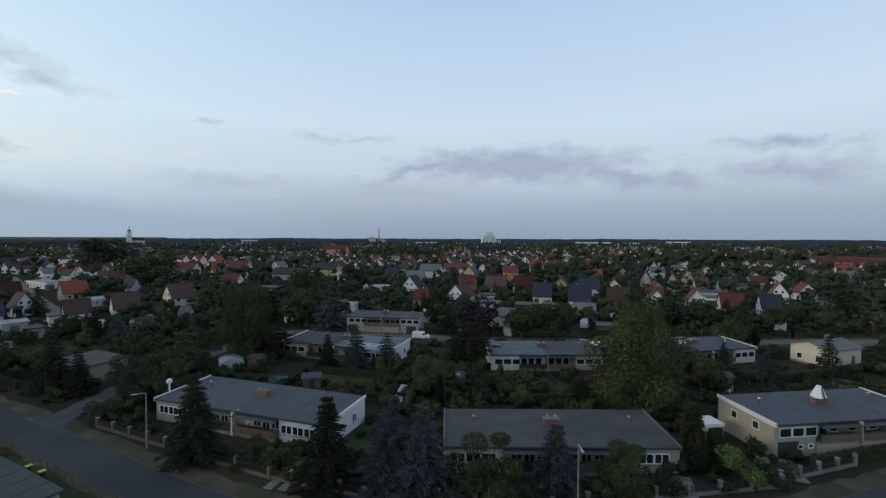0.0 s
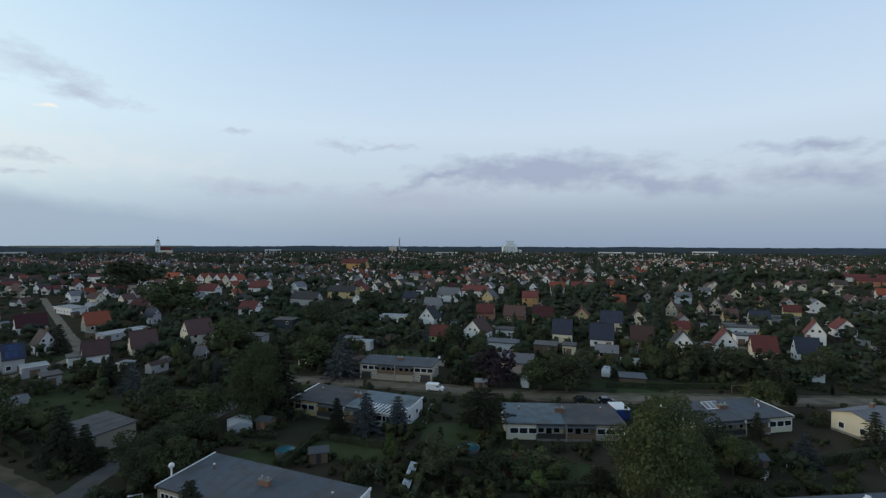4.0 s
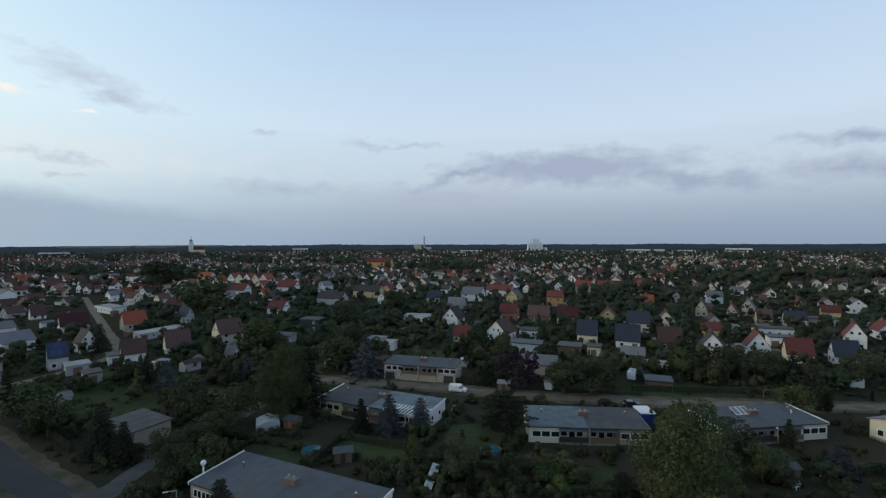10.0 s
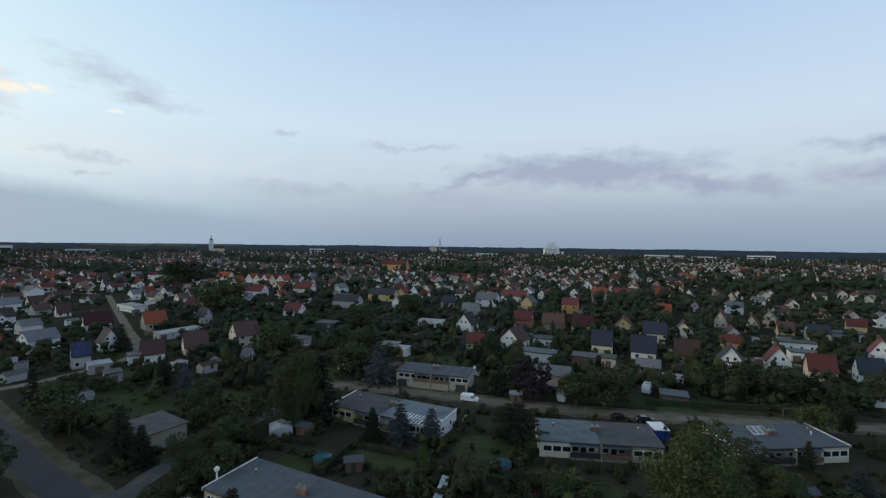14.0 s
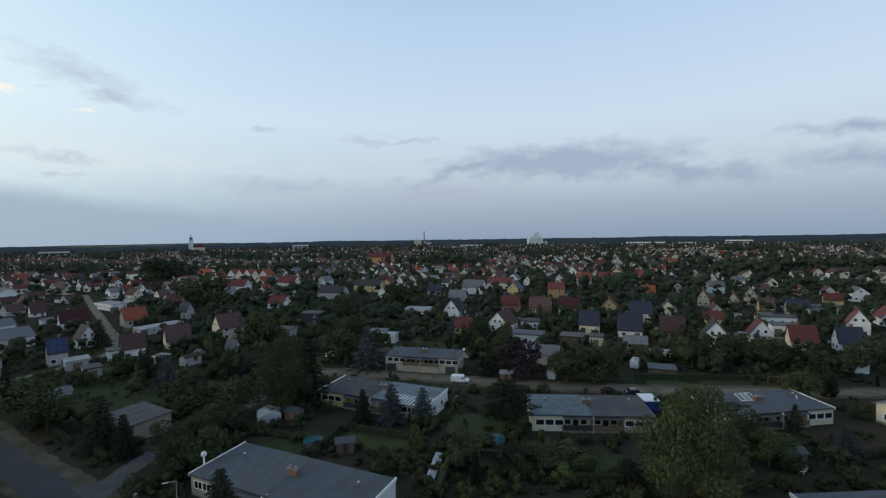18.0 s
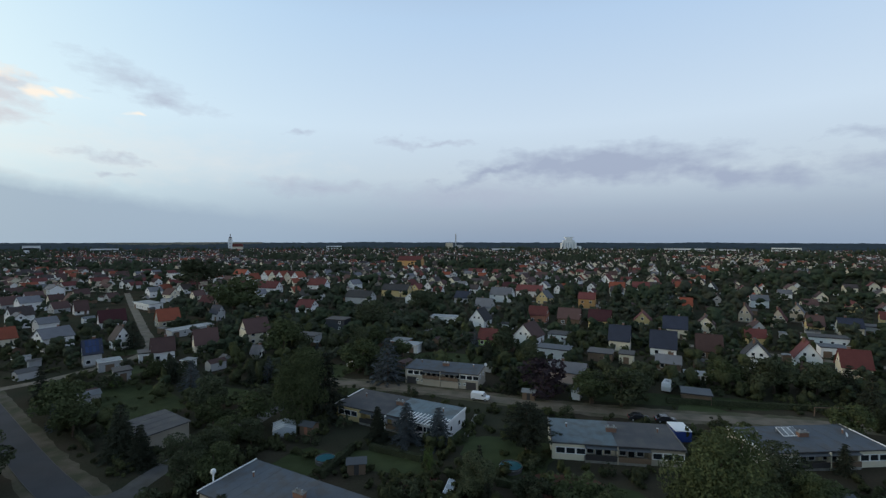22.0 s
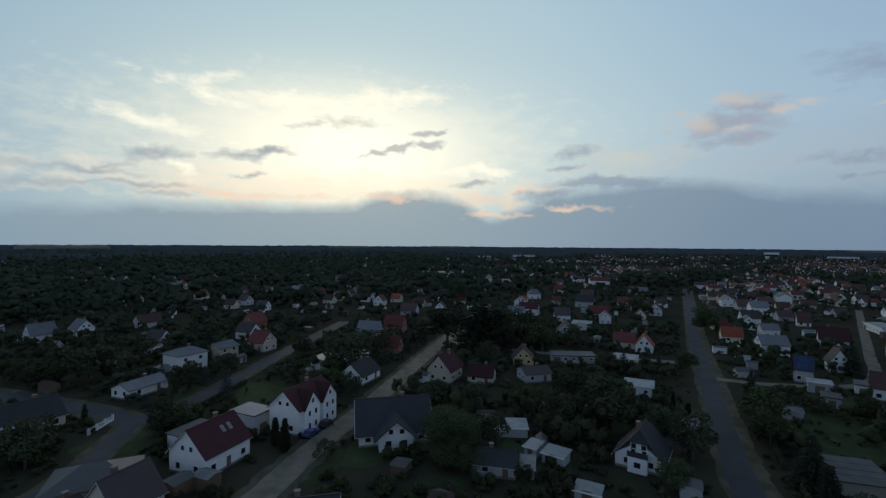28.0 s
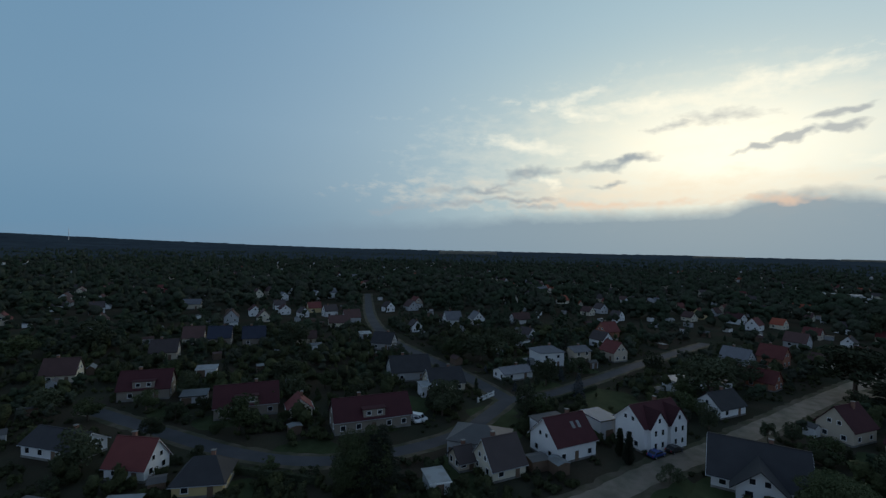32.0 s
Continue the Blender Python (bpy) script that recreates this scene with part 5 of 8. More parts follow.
gabled_house(-101.5, -167.3, 150, 9, 7, 2.8, 5.4, BEIGE, BROWN_TILE, "low beige house in gardens")
gabled_house(-138.0, -192.3, 150, 11, 7, 2.8, 6, CREAM, BROWN_TILE, "low cream house with brown roof")
flat_building(-127.7, -158.0, 150, 5, 4, 2.8, GREY_WALL, LIGHT_ROOF, "pale-roofed shed by the street")
gabled_house(-119.7, -134.9, 115, 9, 7, 3.2, 7, GREY_WALL, ANTHRACITE_TILE, "grey gabled house by the side street")
gabled_house(-186.8, -153.0, 150, 9, 7.5, 4, 8, WHITE, GREY_TILE, "white villa with a grey roof")
gabled_house(-201.5, -146.9, 60, 8, 7, 3.6, 7.2, WHITE, GREY_TILE, "white gable villa with grey roof")
gabled_house(-221.6, -129.8, 150, 11, 7, 3.2, 6.4, WHITE, BROWN_TILE, "white bungalow row with brown roofs")
gabled_house(-218.1, -76.1, 155, 9, 7, 4, 8, BRICK_WALL, RED_TILE, "reddish brick house with tiled roof")
gabled_house(-157.8, -64.7, 155, 8, 7, 5, 6.4, BEIGE, GREY_TILE, "beige house with a flat grey roof")
gabled_house(-173.0, -56.0, 65, 8, 7, 4, 7.6, BEIGE, RED_TILE, "brick gable house with red roof")
flat_building(-152.4, -26.4, 155, 9.0, 5.6, 2.6, WHITE, LIGHT_ROOF, "pale sheet-roofed stable in the yard")
flat_building(-157.2, -17.4, 155, 11.2, 5.6, 2.6, WHITE, LIGHT_ROOF, "long pale sheet-roofed shed in the yard")
gabled_house(-133.2, -11.4, 156, 10.5, 7.7, 2.8, 6, WHITE, ANTHRACITE_TILE, "white bungalow with a dark roof")
gabled_house(-134.6, 14.8, -27, 9.2, 7.8, 3.8, 8.2, BEIGE, CRIMSON_TILE, "beige gable house with a red roof")
gabled_house(-131.7, 26.1, 72, 7.6, 6.2, 2.5, 5.0, BEIGE, CRIMSON_TILE, "lower dark red-roofed house with beige walls")
gabled_house(-153.0, 43.1, -9, 7.4, 7.0, 2.6, 6.2, YELLOW, BROWN_TILE, "yellow gable house with white trim")
flat_building(-155.6, 61.6, 86, 15.0, 5.6, 2.8, GREY_WALL, DARK_ROOF, "long flat grey row of garages")
gabled_house(-133.4, 42.6, 103, 8.4, 7.0, 2.8, 4.2, GREY_WALL, DARK_TILE, "grey house with shallow dark roofs")
flat_building(-150.1, 78.6, 63, 8, 6, 3.2, CREAM, LIGHT_ROOF, "cream flat building beside the road")
flat_building(-120.0, 69.7, 63, 7.5, 6, 3, WHITE, LIGHT_ROOF, "white garage with a pale roof")
gabled_house(-170.5, 95.0, -27, 7.4, 6.4, 3.2, 7.0, WHITE, ORANGE_TILE, "white gable house with an orange roof")
gabled_house(-300.2, 114.9, 65, 12, 8, 4.4, 8, GREY_WALL, ANTHRACITE_TILE, "grey house with an anthracite roof")
flat_building(-218.6, 86.0, 65, 9, 7, 3.6, WHITE, LIGHT_ROOF, "pale flat-roofed house in gardens")
gabled_house(-178.2, 90.3, 65, 8, 7, 3.2, 6.2, CREAM, RED_TILE, "cream house with a red roof")
gabled_house(-263.4, 145.4, -27, 8, 7, 3.6, 7.6, WHITE, RED_TILE, "white gable house with a red roof")
flat_building(-474.4, 80.2, 90, 40, 12, 5, WHITE, LIGHT_ROOF, "long pale industrial hall with flat roof")
gabled_house(-346.1, 90.4, 90, 9, 8, 4.4, 7.4, WHITE, GREY_TILE, "pale villa with a hipped roof", hip=True)
gabled_house(-474.2, 188.7, 85, 20, 9, 4.6, 8, WHITE, RED_TILE, "long white house with red roof")
flat_building(-593.1, 15.4, 90, 40, 14, 6, WHITE, LIGHT_ROOF, "pale supermarket hall with flat roof")
gabled_house(-210.9, -6.6, 75, 9, 7.5, 4, 8, BRICK_WALL, RED_TILE, "brick house with a red roof")
gabled_house(-198.2, -17.0, 75, 10, 7.5, 3.6, 7.2, GREY_WALL, GREY_TILE, "grey gable house with grey roof")
gabled_house(-171.5, -5.7, 75, 9, 6.6, 2.8, 6, BRICK_WALL, RED_TILE, "low red house by the road")
gabled_house(372.2, 438.4, -30, 46, 10, 5, 8, BRICK_WALL, RED_TILE, "long red-brick apartment row with red roofs", group="terraced houses")
gabled_house(421.6, 457.9, -30, 46, 10, 5, 8, ORANGE, RED_TILE, "orange apartment row with red roofs", group="terraced houses")
gabled_house(401.5, 493.8, -30, 40, 10, 5, 8, WHITE, RED_TILE, "long white apartment row with a red roof", group="terraced houses")


# ---- plants ----


def leaf_mesh(name, centres, normals, size, mats, seed, droop=0.0, axis=None, slim=0.38):
    """Many small kite-shaped leaf sprays as one mesh."""
    r = np.random.RandomState(seed)
    n = len(centres)
    a = r.normal(size=(n, 3)) * 0.5 + normals
    a /= np.linalg.norm(a, axis=1, keepdims=True) + 1e-9
    t = np.cross(a, r.normal(size=(n, 3))) if axis is None else axis + r.normal(size=(n, 3)) * 0.45
    t /= np.linalg.norm(t, axis=1, keepdims=True) + 1e-9
    b = np.cross(a, t)
    s = (size * r.uniform(0.6, 1.4, size=n))[:, None]
    v = np.stack([centres - t * s * 0.6, centres + b * s * slim + a * s * 0.1, centres + t * s * 0.7 - a * s * 0.15, centres - b * s * slim + a * s * 0.1], 1)
    v[:, :, 2] -= droop * s * 0.3
    f = np.arange(4 * n).reshape(n, 4)
    return raw_mesh(name, v.reshape(-1, 3), f, mats)


def lobes(seed, count, spread, high, low=0.35, squash=0.8):
    """Round lobes that make up an uneven crown of unit height."""
    r = np.random.RandomState(seed)
    out = [(0, 0, (low + 1) / 2, 0.30 * spread)]
    for i in range(count):
        a, z = r.uniform(0, math.tau), r.uniform(low, 0.9)
        w = spread * math.sqrt(max(0.04, 1 - ((z - (low + 0.18)) / 0.70) ** 2))
        d = w * r.uniform(0.35, 0.85)
        out.append((d * math.cos(a), d * math.sin(a), z, r.uniform(0.08, 0.21) * (0.6 + spread)))
    for i in range(count // 4):
        a, z = r.uniform(0, math.tau), r.uniform(low + 0.1, 0.95)
        w = spread * r.uniform(0.7, 1.12) * math.sqrt(max(0.04, 1 - ((z - (low + 0.2)) / 0.7) ** 2))
        out.append((w * math.cos(a), w * math.sin(a), z, r.uniform(0.06, 0.11) * (0.6 + spread)))
    return np.array(out)


def crown_points(seed, lob, n):
    r = np.random.RandomState(seed)
    pick = r.choice(len(lob), n, p=lob[:, 3] ** 2 / (lob[:, 3] ** 2).sum())
    d = r.normal(size=(n, 3))
    d /= np.linalg.norm(d, axis=1, keepdims=True)
    rad = lob[pick, 3] * r.uniform(0.78, 1.08, n)
    p = lob[pick, :3] + d * rad[:, None] * np.array([1, 1, 0.85])
    return p, d


def trunk_mesh(seed, lob, r0=0.028, top=0.75):
    bm = cyl(r0, r0 * 0.35, 0, top, 7)
    rnd = random.Random(seed)
    for i in range(min(6, len(lob))):
        q = Vector(lob[i][:3])
        st = Vector((0, 0, rnd.uniform(0.25, 0.5)))
        d = q - st
        side = d.orthogonal().normalized()
        up2 = d.cross(side).normalized()
        ra, rb = r0 * 0.45, r0 * 0.12
        va = [bm.verts.new(st + (side * math.cos(k * math.tau / 5) + up2 * math.sin(k * math.tau / 5)) * ra) for k in range(5)]
        vb = [bm.verts.new(q + (side * math.cos(k * math.tau / 5) + up2 * math.sin(k * math.tau / 5)) * rb) for k in range(5)]
        for k in range(5):
            bm.faces.new((va[k], va[(k + 1) % 5], vb[(k + 1) % 5], vb[k]))
    return bm


GOLDEN = (1 + 5 ** 0.5) / 2
ICO = np.array([(-1, GOLDEN, 0), (1, GOLDEN, 0), (-1, -GOLDEN, 0), (1, -GOLDEN, 0), (0, -1, GOLDEN), (0, 1, GOLDEN), (0, -1, -GOLDEN), (0, 1, -GOLDEN), (GOLDEN, 0, -1), (GOLDEN, 0, 1), (-GOLDEN, 0, -1), (-GOLDEN, 0, 1)]) / math.sqrt(1 + GOLDEN ** 2)
ICO_FACES = np.array([(0, 11, 5), (0, 5, 1), (0, 1, 7), (0, 7, 10), (0, 10, 11), (1, 5, 9), (5, 11, 4), (11, 10, 2), (10, 7, 6), (7, 1, 8), (3, 9, 4), (3, 4, 2), (3, 2, 6), (3, 6, 8), (3, 8, 9), (4, 9, 5), (2, 4, 11), (6, 2, 10), (8, 6, 7), (9, 8, 1)])


def soft_clumps(centres, radii, rnd):
    """Rough clumps of foliage, one for each centre, as corner points and triangles."""
    n = len(centres)
    a = rnd.uniform(0, math.tau, n)
    c, s = np.cos(a)[:, None], np.sin(a)[:, None]
    x, y, z = ICO[None, :, 0], ICO[None, :, 1], ICO[None, :, 2]
    turned = np.stack([x * c - y * s, x * s + y * c, z + 0 * c], 2)
    v = centres[:, None, :] + turned * radii[:, None, :] * rnd.uniform(0.62, 1.28, (n, 12, 1))
    return v.reshape(-1, 3), (ICO_FACES[None] + 12 * np.arange(n)[:, None, None]).reshape(-1, 3)


def sprays(centres, outward, size, rnd):
    """Small loose leaf sprays, one triangle each."""
    n = len(centres)
    a = outward + rnd.normal(size=(n, 3)) * 0.45
    t = np.cross(a, rnd.normal(size=(n, 3)))
    t /= np.linalg.norm(t, axis=1, keepdims=True) + 1e-9
    b = np.cross(a, t)
    b /= np.linalg.norm(b, axis=1, keepdims=True) + 1e-9
    q = size[:, None] * rnd.uniform(0.6, 1.3, (n, 1))
    v = np.stack([centres - t * q, centres + b * q * 0.9, centres + t * q], 1).reshape(-1, 3)
    return v, np.arange(3 * n).reshape(-1, 3)


def triangle_mesh(name, pieces, mats, smooth=True):
    """One mesh out of pairs of points and triangles."""
    vs, fs, base = [], [], 0
    for v, f in pieces:
        vs.append(v)
        fs.append(f + base)
        base += len(v)
    v, f = np.concatenate(vs), np.concatenate(fs)
    v[:, 2] = np.maximum(v[:, 2], 0.03)
    me = bpy.data.meshes.new(name)
    me.vertices.add(len(v))
    me.vertices.foreach_set("co", v.astype(np.float32).ravel())
    me.loops.add(3 * len(f))
    me.loops.foreach_set("vertex_index", f.astype(np.int32).ravel())
    me.polygons.add(len(f))
    me.polygons.foreach_set("loop_start", np.arange(0, 3 * len(f), 3, dtype=np.int32))
    me.polygons.foreach_set("use_smooth", np.full(len(f), smooth))
    for m in mats:
        me.materials.append(m)
    me.update(calc_edges=True)
    return me


PROTO = {}


def make_proto(kind, variant, light):
    """One plant of unit height, far below the ground sheet's use; it is removed after the copies are made."""
    seed = variant * 31 + len(kind) * 7
    names = {"BROAD": "tree", "BIG": "tree", "ROUND": "tree", "GOLD": "shrub", "DARK_RED": "tree", "SPRUCE": "conifer", "BLUE_SPRUCE": "conifer", "PINE": "conifer", "THUJA": "conifer", "SHRUB": "shrub"}
    e = new(names[kind])
    k = 0.5 if light else 1.5
    s = 1.2 if light else 0.72
    if kind in ("BROAD", "BIG", "ROUND", "GOLD", "DARK_RED", "SHRUB"):
        spread = {"BROAD": 0.40, "BIG": 0.40, "ROUND": 0.46, "GOLD": 0.5, "DARK_RED": 0.5, "SHRUB": 0.62}[kind]
        low = {"BROAD": 0.34, "BIG": 0.16, "ROUND": 0.14, "GOLD": 0.2, "DARK_RED": 0.28, "SHRUB": 0.15}[kind]
        lob = lobes(seed, {"BROAD": 20, "BIG": 40, "ROUND": 15, "GOLD": 14, "DARK_RED": 16, "SHRUB": 12}[kind], spread, 1, low)
        n = int({"BROAD": 3600, "BIG": 13500, "ROUND": 7500, "GOLD": 1200, "DARK_RED": 2000, "SHRUB": 1000}[kind] * k)
        p, d = crown_points(seed + 1, lob, n)
        p[:, 2] = np.clip(p[:, 2], 0.02, 1.0)
        mat = {"BROAD": (LEAF, LEAF_LIGHT, LEAF)[variant % 3], "BIG": LEAF_LIGHT, "ROUND": LEAF_LIGHT, "GOLD": LEAF_GOLD, "DARK_RED": LEAF_RED, "SHRUB": (LEAF, LEAF_LIGHT)[variant % 2]}[kind]
        size = {"BROAD": 0.045, "BIG": 0.027, "ROUND": 0.034, "GOLD": 0.07, "DARK_RED": 0.06, "SHRUB": 0.09}[kind] * s
        part("trunk", trunk_mesh(seed, lob), BARK, e)
        part("crown", leaf_mesh("crown", p, d, size, [mat], seed + 2), mat, e)
    else:
        r = np.random.RandomState(seed)
        base, wide, tiers = {"SPRUCE": (0.06, 0.27, 14), "BLUE_SPRUCE": (0.08, 0.33, 11), "PINE": (0.22, 0.34, 9), "THUJA": (0.0, 0.15, 26)}[kind]
        C, N, A = [], [], []
        for t in range(tiers):
            z = base + (1 - base) * (t / tiers) ** 0.95
            rad = wide * ((1 - z) / (1 - base)) ** (0.85 if kind != "THUJA" else 0.45) * r.uniform(0.85, 1.12)
            if kind == "PINE":
                rad = wide * math.sin(math.pi * min(1, (z - base) / (1 - base) * 0.85 + 0.15)) * r.uniform(0.8, 1.1)
            arms = 9 if kind != "THUJA" else 7
            for a in range(arms):
                ang = a * math.tau / arms + t * 1.3 + r.uniform(-0.25, 0.25)
                ln = rad * r.uniform(0.75, 1.15)
                m = int(max(3, (15 if not light else 10) * ln / wide))
                u = np.linspace(0.12, 1, m)
                dirv = np.array([math.cos(ang), math.sin(ang)])
                drop = {"SPRUCE": 0.42, "BLUE_SPRUCE": 0.30, "PINE": 0.05, "THUJA": -1.0}[kind]
                for rep in range(9 if not light else 2):
                    jit = r.normal(size=(m, 3)) * np.array([0.012, 0.012, 0.006 if kind != "THUJA" else 0.012])
                    pts = np.c_[dirv[0] * ln * u, dirv[1] * ln * u, z - drop * ln * u ** 1.3 + 0.02 * u] + jit
                    side = np.array([-dirv[1], dirv[0], 0]) * (r.uniform(-1, 1, m) * 0.30 * ln * (1.15 - u))[:, None]
                    C.append(pts + side)
                    N.append(np.tile([dirv[0] * 0.4, dirv[1] * 0.4, 0.9], (m, 1)))
                    A.append(np.c_[np.tile([dirv[0], dirv[1]], (m, 1)) + side[:, :2] / (ln * 0.2), np.full(m, -drop * 0.5)])
        C, N, A = np.concatenate(C), np.concatenate(N), np.concatenate(A)
        C[:, 2] = np.clip(C[:, 2], 0.01, 1.0)
        mat = NEEDLE_BLUE if kind == "BLUE_SPRUCE" else NEEDLE if kind != "THUJA" else (NEEDLE, LEAF)[variant % 2]
        part("trunk", cyl(0.022, 0.004, 0, 0.97, 6), BARK, e)
        part("crown", leaf_mesh("crown", C, N, 0.036 if not light else 0.06, [mat], seed + 3, droop=0.3, axis=A, slim=0.2 if not light else 0.26), mat, e)
    return e


TREE_WORDS = {
    "BIG": ("tall full-crowned deciduous tree above the gardens", "tree"), "BROAD": ("broad dark green deciduous tree in a garden", "tree"), "ROUND": ("dense round-crowned green garden tree", "tree"), "GOLD": ("bright yellow-green garden shrub", "shrub"),
    "DARK_RED": ("dark copper-leaved tree beside the track", "tree"), "SPRUCE": ("tall dark green spruce with drooping branches", "conifer"), "BLUE_SPRUCE": ("blue-grey spruce with layered branches", "conifer"),
    "PINE": ("spreading dark green pine", "conifer"), "THUJA": ("slim columnar green conifer", "conifer"), "SHRUB": ("rounded green garden shrub", "shrub")}
BIG, BROAD, ROUND, GOLD, DARK_RED, SPRUCE, BLUE_SPRUCE, PINE, THUJA, SHRUB = "BIG", "BROAD", "ROUND", "GOLD", "DARK_RED", "SPRUCE", "BLUE_SPRUCE", "PINE", "THUJA", "SHRUB"
tree_rnd = random.Random(5)
TREES = []


def plant(kind, x, y, height, wide=1.0, light=False):
    light = light or math.hypot(x, y) > 105
    for line, half in ROADS:
        near = min(line, key=lambda q: (q.x - x) ** 2 + (q.y - y) ** 2)
        gap = math.hypot(near.x - x, near.y - y)
        if gap < half + 0.8:
            x, y = near.x + (x - near.x) / (gap + 0.01) * (half + 0.8), near.y + (y - near.y) / (gap + 0.01) * (half + 0.8)
    variant = tree_rnd.randrange(3)
    if kind == BROAD and height > 9 and not light:
        kind = BIG
    key = (kind, variant, light)
    if key not in PROTO:
        PROTO[key] = tagged(make_proto(*key), *TREE_WORDS[kind], group="garden trees and shrubs")
    m = Matrix.LocRotScale((x, y, 0), Euler((0, 0, tree_rnd.uniform(0, math.tau))), (height * wide, height * wide, height))
    TREES.append((x, y, height * wide * 0.35))
    return copy_thing(PROTO[key], m)


for kind, x, y, high, wide in ((BROAD, -21.2, -100.0, 5.4, 1.1), (SHRUB, -33.3, -95.4, 2.4, 1.3), (BROAD, -38.6, -98.4, 3.4, 1.2), (GOLD, -43.6, -92.6, 2.0, 1.2), (BROAD, -46.4, -88.6, 3.6, 1.1), (SHRUB, -55.8, -84.0, 2.2, 1.3),
                               (THUJA, -49.0, -88.0, 4.6, 1.3), (BROAD, -49.4, -100.6, 6.4, 1.1), (SHRUB, -61.4, -66.6, 1.8, 1.3), (SPRUCE, -80.6, -71.4, 6.2, 1.2), (BROAD, -83.4, -68.6, 5.0, 1.2), (BROAD, -77.4, -66.6, 3.6, 1.2),
                               (BROAD, -26.4, -122.4, 5.6, 1.2), (SHRUB, -28.6, -111.0, 2.6, 1.2), (BROAD, -35.4, -110.4, 4.2, 1.1), (BROAD, -56.4, -102.0, 7.4, 1.1), (BROAD, -38.4, -128.4, 6.6, 1.1), (BROAD, -66.0, -86.4, 6.0, 1.2)):
    plant(kind, x, y, high, wide)
plant(SPRUCE, -30.6, 52.6, 10.6, 1.3)
plant(SPRUCE, -13.2, 46.9, 10.1, 1.3)
plant(BLUE_SPRUCE, -6.7, 46.7, 10.4, 1.22)
plant(BLUE_SPRUCE, -3.2, 45.8, 10.0, 1.22)
plant(ROUND, 3.5, 44.7, 6.7, 1.15)
plant(BLUE_SPRUCE, 10.6, 46.4, 7.6, 1.35)
plant(THUJA, 27.0, 51.4, 7.8, 1.32)
plant(THUJA, 29.5, 52.1, 4.6, 0.99)
plant(BROAD, 26.9, 68.0, 16.9, 0.85)
plant(GOLD, 30.9, 48.5, 4.0, 1.38)
plant(ROUND, 17.7, 46.1, 5.6, 1.03)
plant(SPRUCE, -68.9, 76.7, 9.8, 1.43)
plant(SPRUCE, -62.2, 74.1, 7.6, 1.3)
plant(BROAD, -60.9, 90.8, 6.9, 1.15)
plant(BROAD, -45.2, 70.4, 7.4, 1.15)
plant(BROAD, -52.6, 72.6, 7.2, 1.1)
plant(BROAD, -50.4, 76.8, 6.8, 1.1)
plant(BROAD, -51.6, 82.4, 6.4, 1.1)
plant(BROAD, -48.1, 68.2, 6.5, 1.03)
plant(BROAD, -43.4, 95.6, 16.3, 0.85)
plant(SPRUCE, -40.4, 100.4, 15.1, 1.3)
plant(BROAD, -79.3, 150.5, 13.2, 1.15)
plant(SPRUCE, -25.5, 91.9, 6.9, 1.3)
plant(BLUE_SPRUCE, -19.7, 92.0, 8.1, 1.35)
plant(BLUE_SPRUCE, -13.4, 92.2, 7.5, 1.35)
plant(PINE, 3.2, 90.7, 10.2, 1.49)
plant(SPRUCE, -4.0, 77.8, 7.4, 0.85)
plant(ROUND, -5.1, 71.4, 1.7, 1.1)
plant(THUJA, 73.6, 116.6, 5.2, 1.3)
plant(THUJA, 75.4, 116.9, 5.0, 1.3)
plant(THUJA, -2.1, 70.7, 5.0, 1.0)
plant(BROAD, 18.3, 119.5, 8.2, 1.38)
plant(BROAD, 25.0, 119.7, 8.9, 1.38)
plant(GOLD, 10.8, 72.2, 2.9, 1.15)
plant(GOLD, -13.0, 82.3, 3.8, 0.55)
plant(BROAD, -3.9, 75.7, 6.7, 1.03)
plant(PINE, 19.8, 71.2, 4.9, 1.15)
plant(SPRUCE, 55.6, 94.3, 5.3, 1.3)
plant(BLUE_SPRUCE, 56.8, 83.4, 6.2, 1.35)
plant(SPRUCE, 76.6, 121.4, 10.5, 1.3)
plant(SPRUCE, 72.9, 89.4, 7.7, 1.3)
plant(BROAD, 43.3, 79.9, 6.9, 1.15)
plant(BROAD, 40.8, 82.9, 8.2, 1.38)
plant(SHRUB, -22.9, 52.1, 3.0, 1.15)
plant(SHRUB, -19.5, 50.9, 3.3, 1.15)
plant(SHRUB, 4.6, 75.9, 3.8, 1.49)
plant(SHRUB, 10.2, 79.0, 4.4, 1.49)
plant(SHRUB, 15.0, 76.2, 3.9, 1.49)
plant(SHRUB, 53.2, 80.2, 3.5, 1.38)
plant(BROAD, 65.4, 108.9, 8.0, 1.15)
plant(BROAD, 100.7, 137.5, 8.5, 1.15)
plant(SPRUCE, 133.1, 158.3, 13.5, 1.3)
plant(SHRUB, 46.3, 80.0, 3.0, 1.49)
plant(DARK_RED, 6.7, 123.4, 8.9, 1.49)
plant(BROAD, 26.1, 125.0, 8.8, 1.38)
plant(BROAD, 18.6, 121.4, 6.5, 1.38)
plant(BROAD, 54.6, 139.8, 7.9, 1.38)
plant(BROAD, 64.9, 137.0, 9.2, 1.38)
plant(BROAD, 74.3, 136.5, 8.3, 1.38)
plant(SPRUCE, 80.5, 135.5, 8.9, 1.3)
plant(BLUE_SPRUCE, -35.1, 127.4, 12.8, 1.35)
plant(BROAD, -46.5, 136.7, 10.4, 1.38)
plant(BROAD, -63.3, 196.4, 12.5, 1.38)
plant(BROAD, -54.8, 246.7, 12.4, 1.38)
plant(SPRUCE, -137.0, 148.0, 10.2, 1.3)
plant(SPRUCE, -92.9, 116.0, 7.9, 1.3)
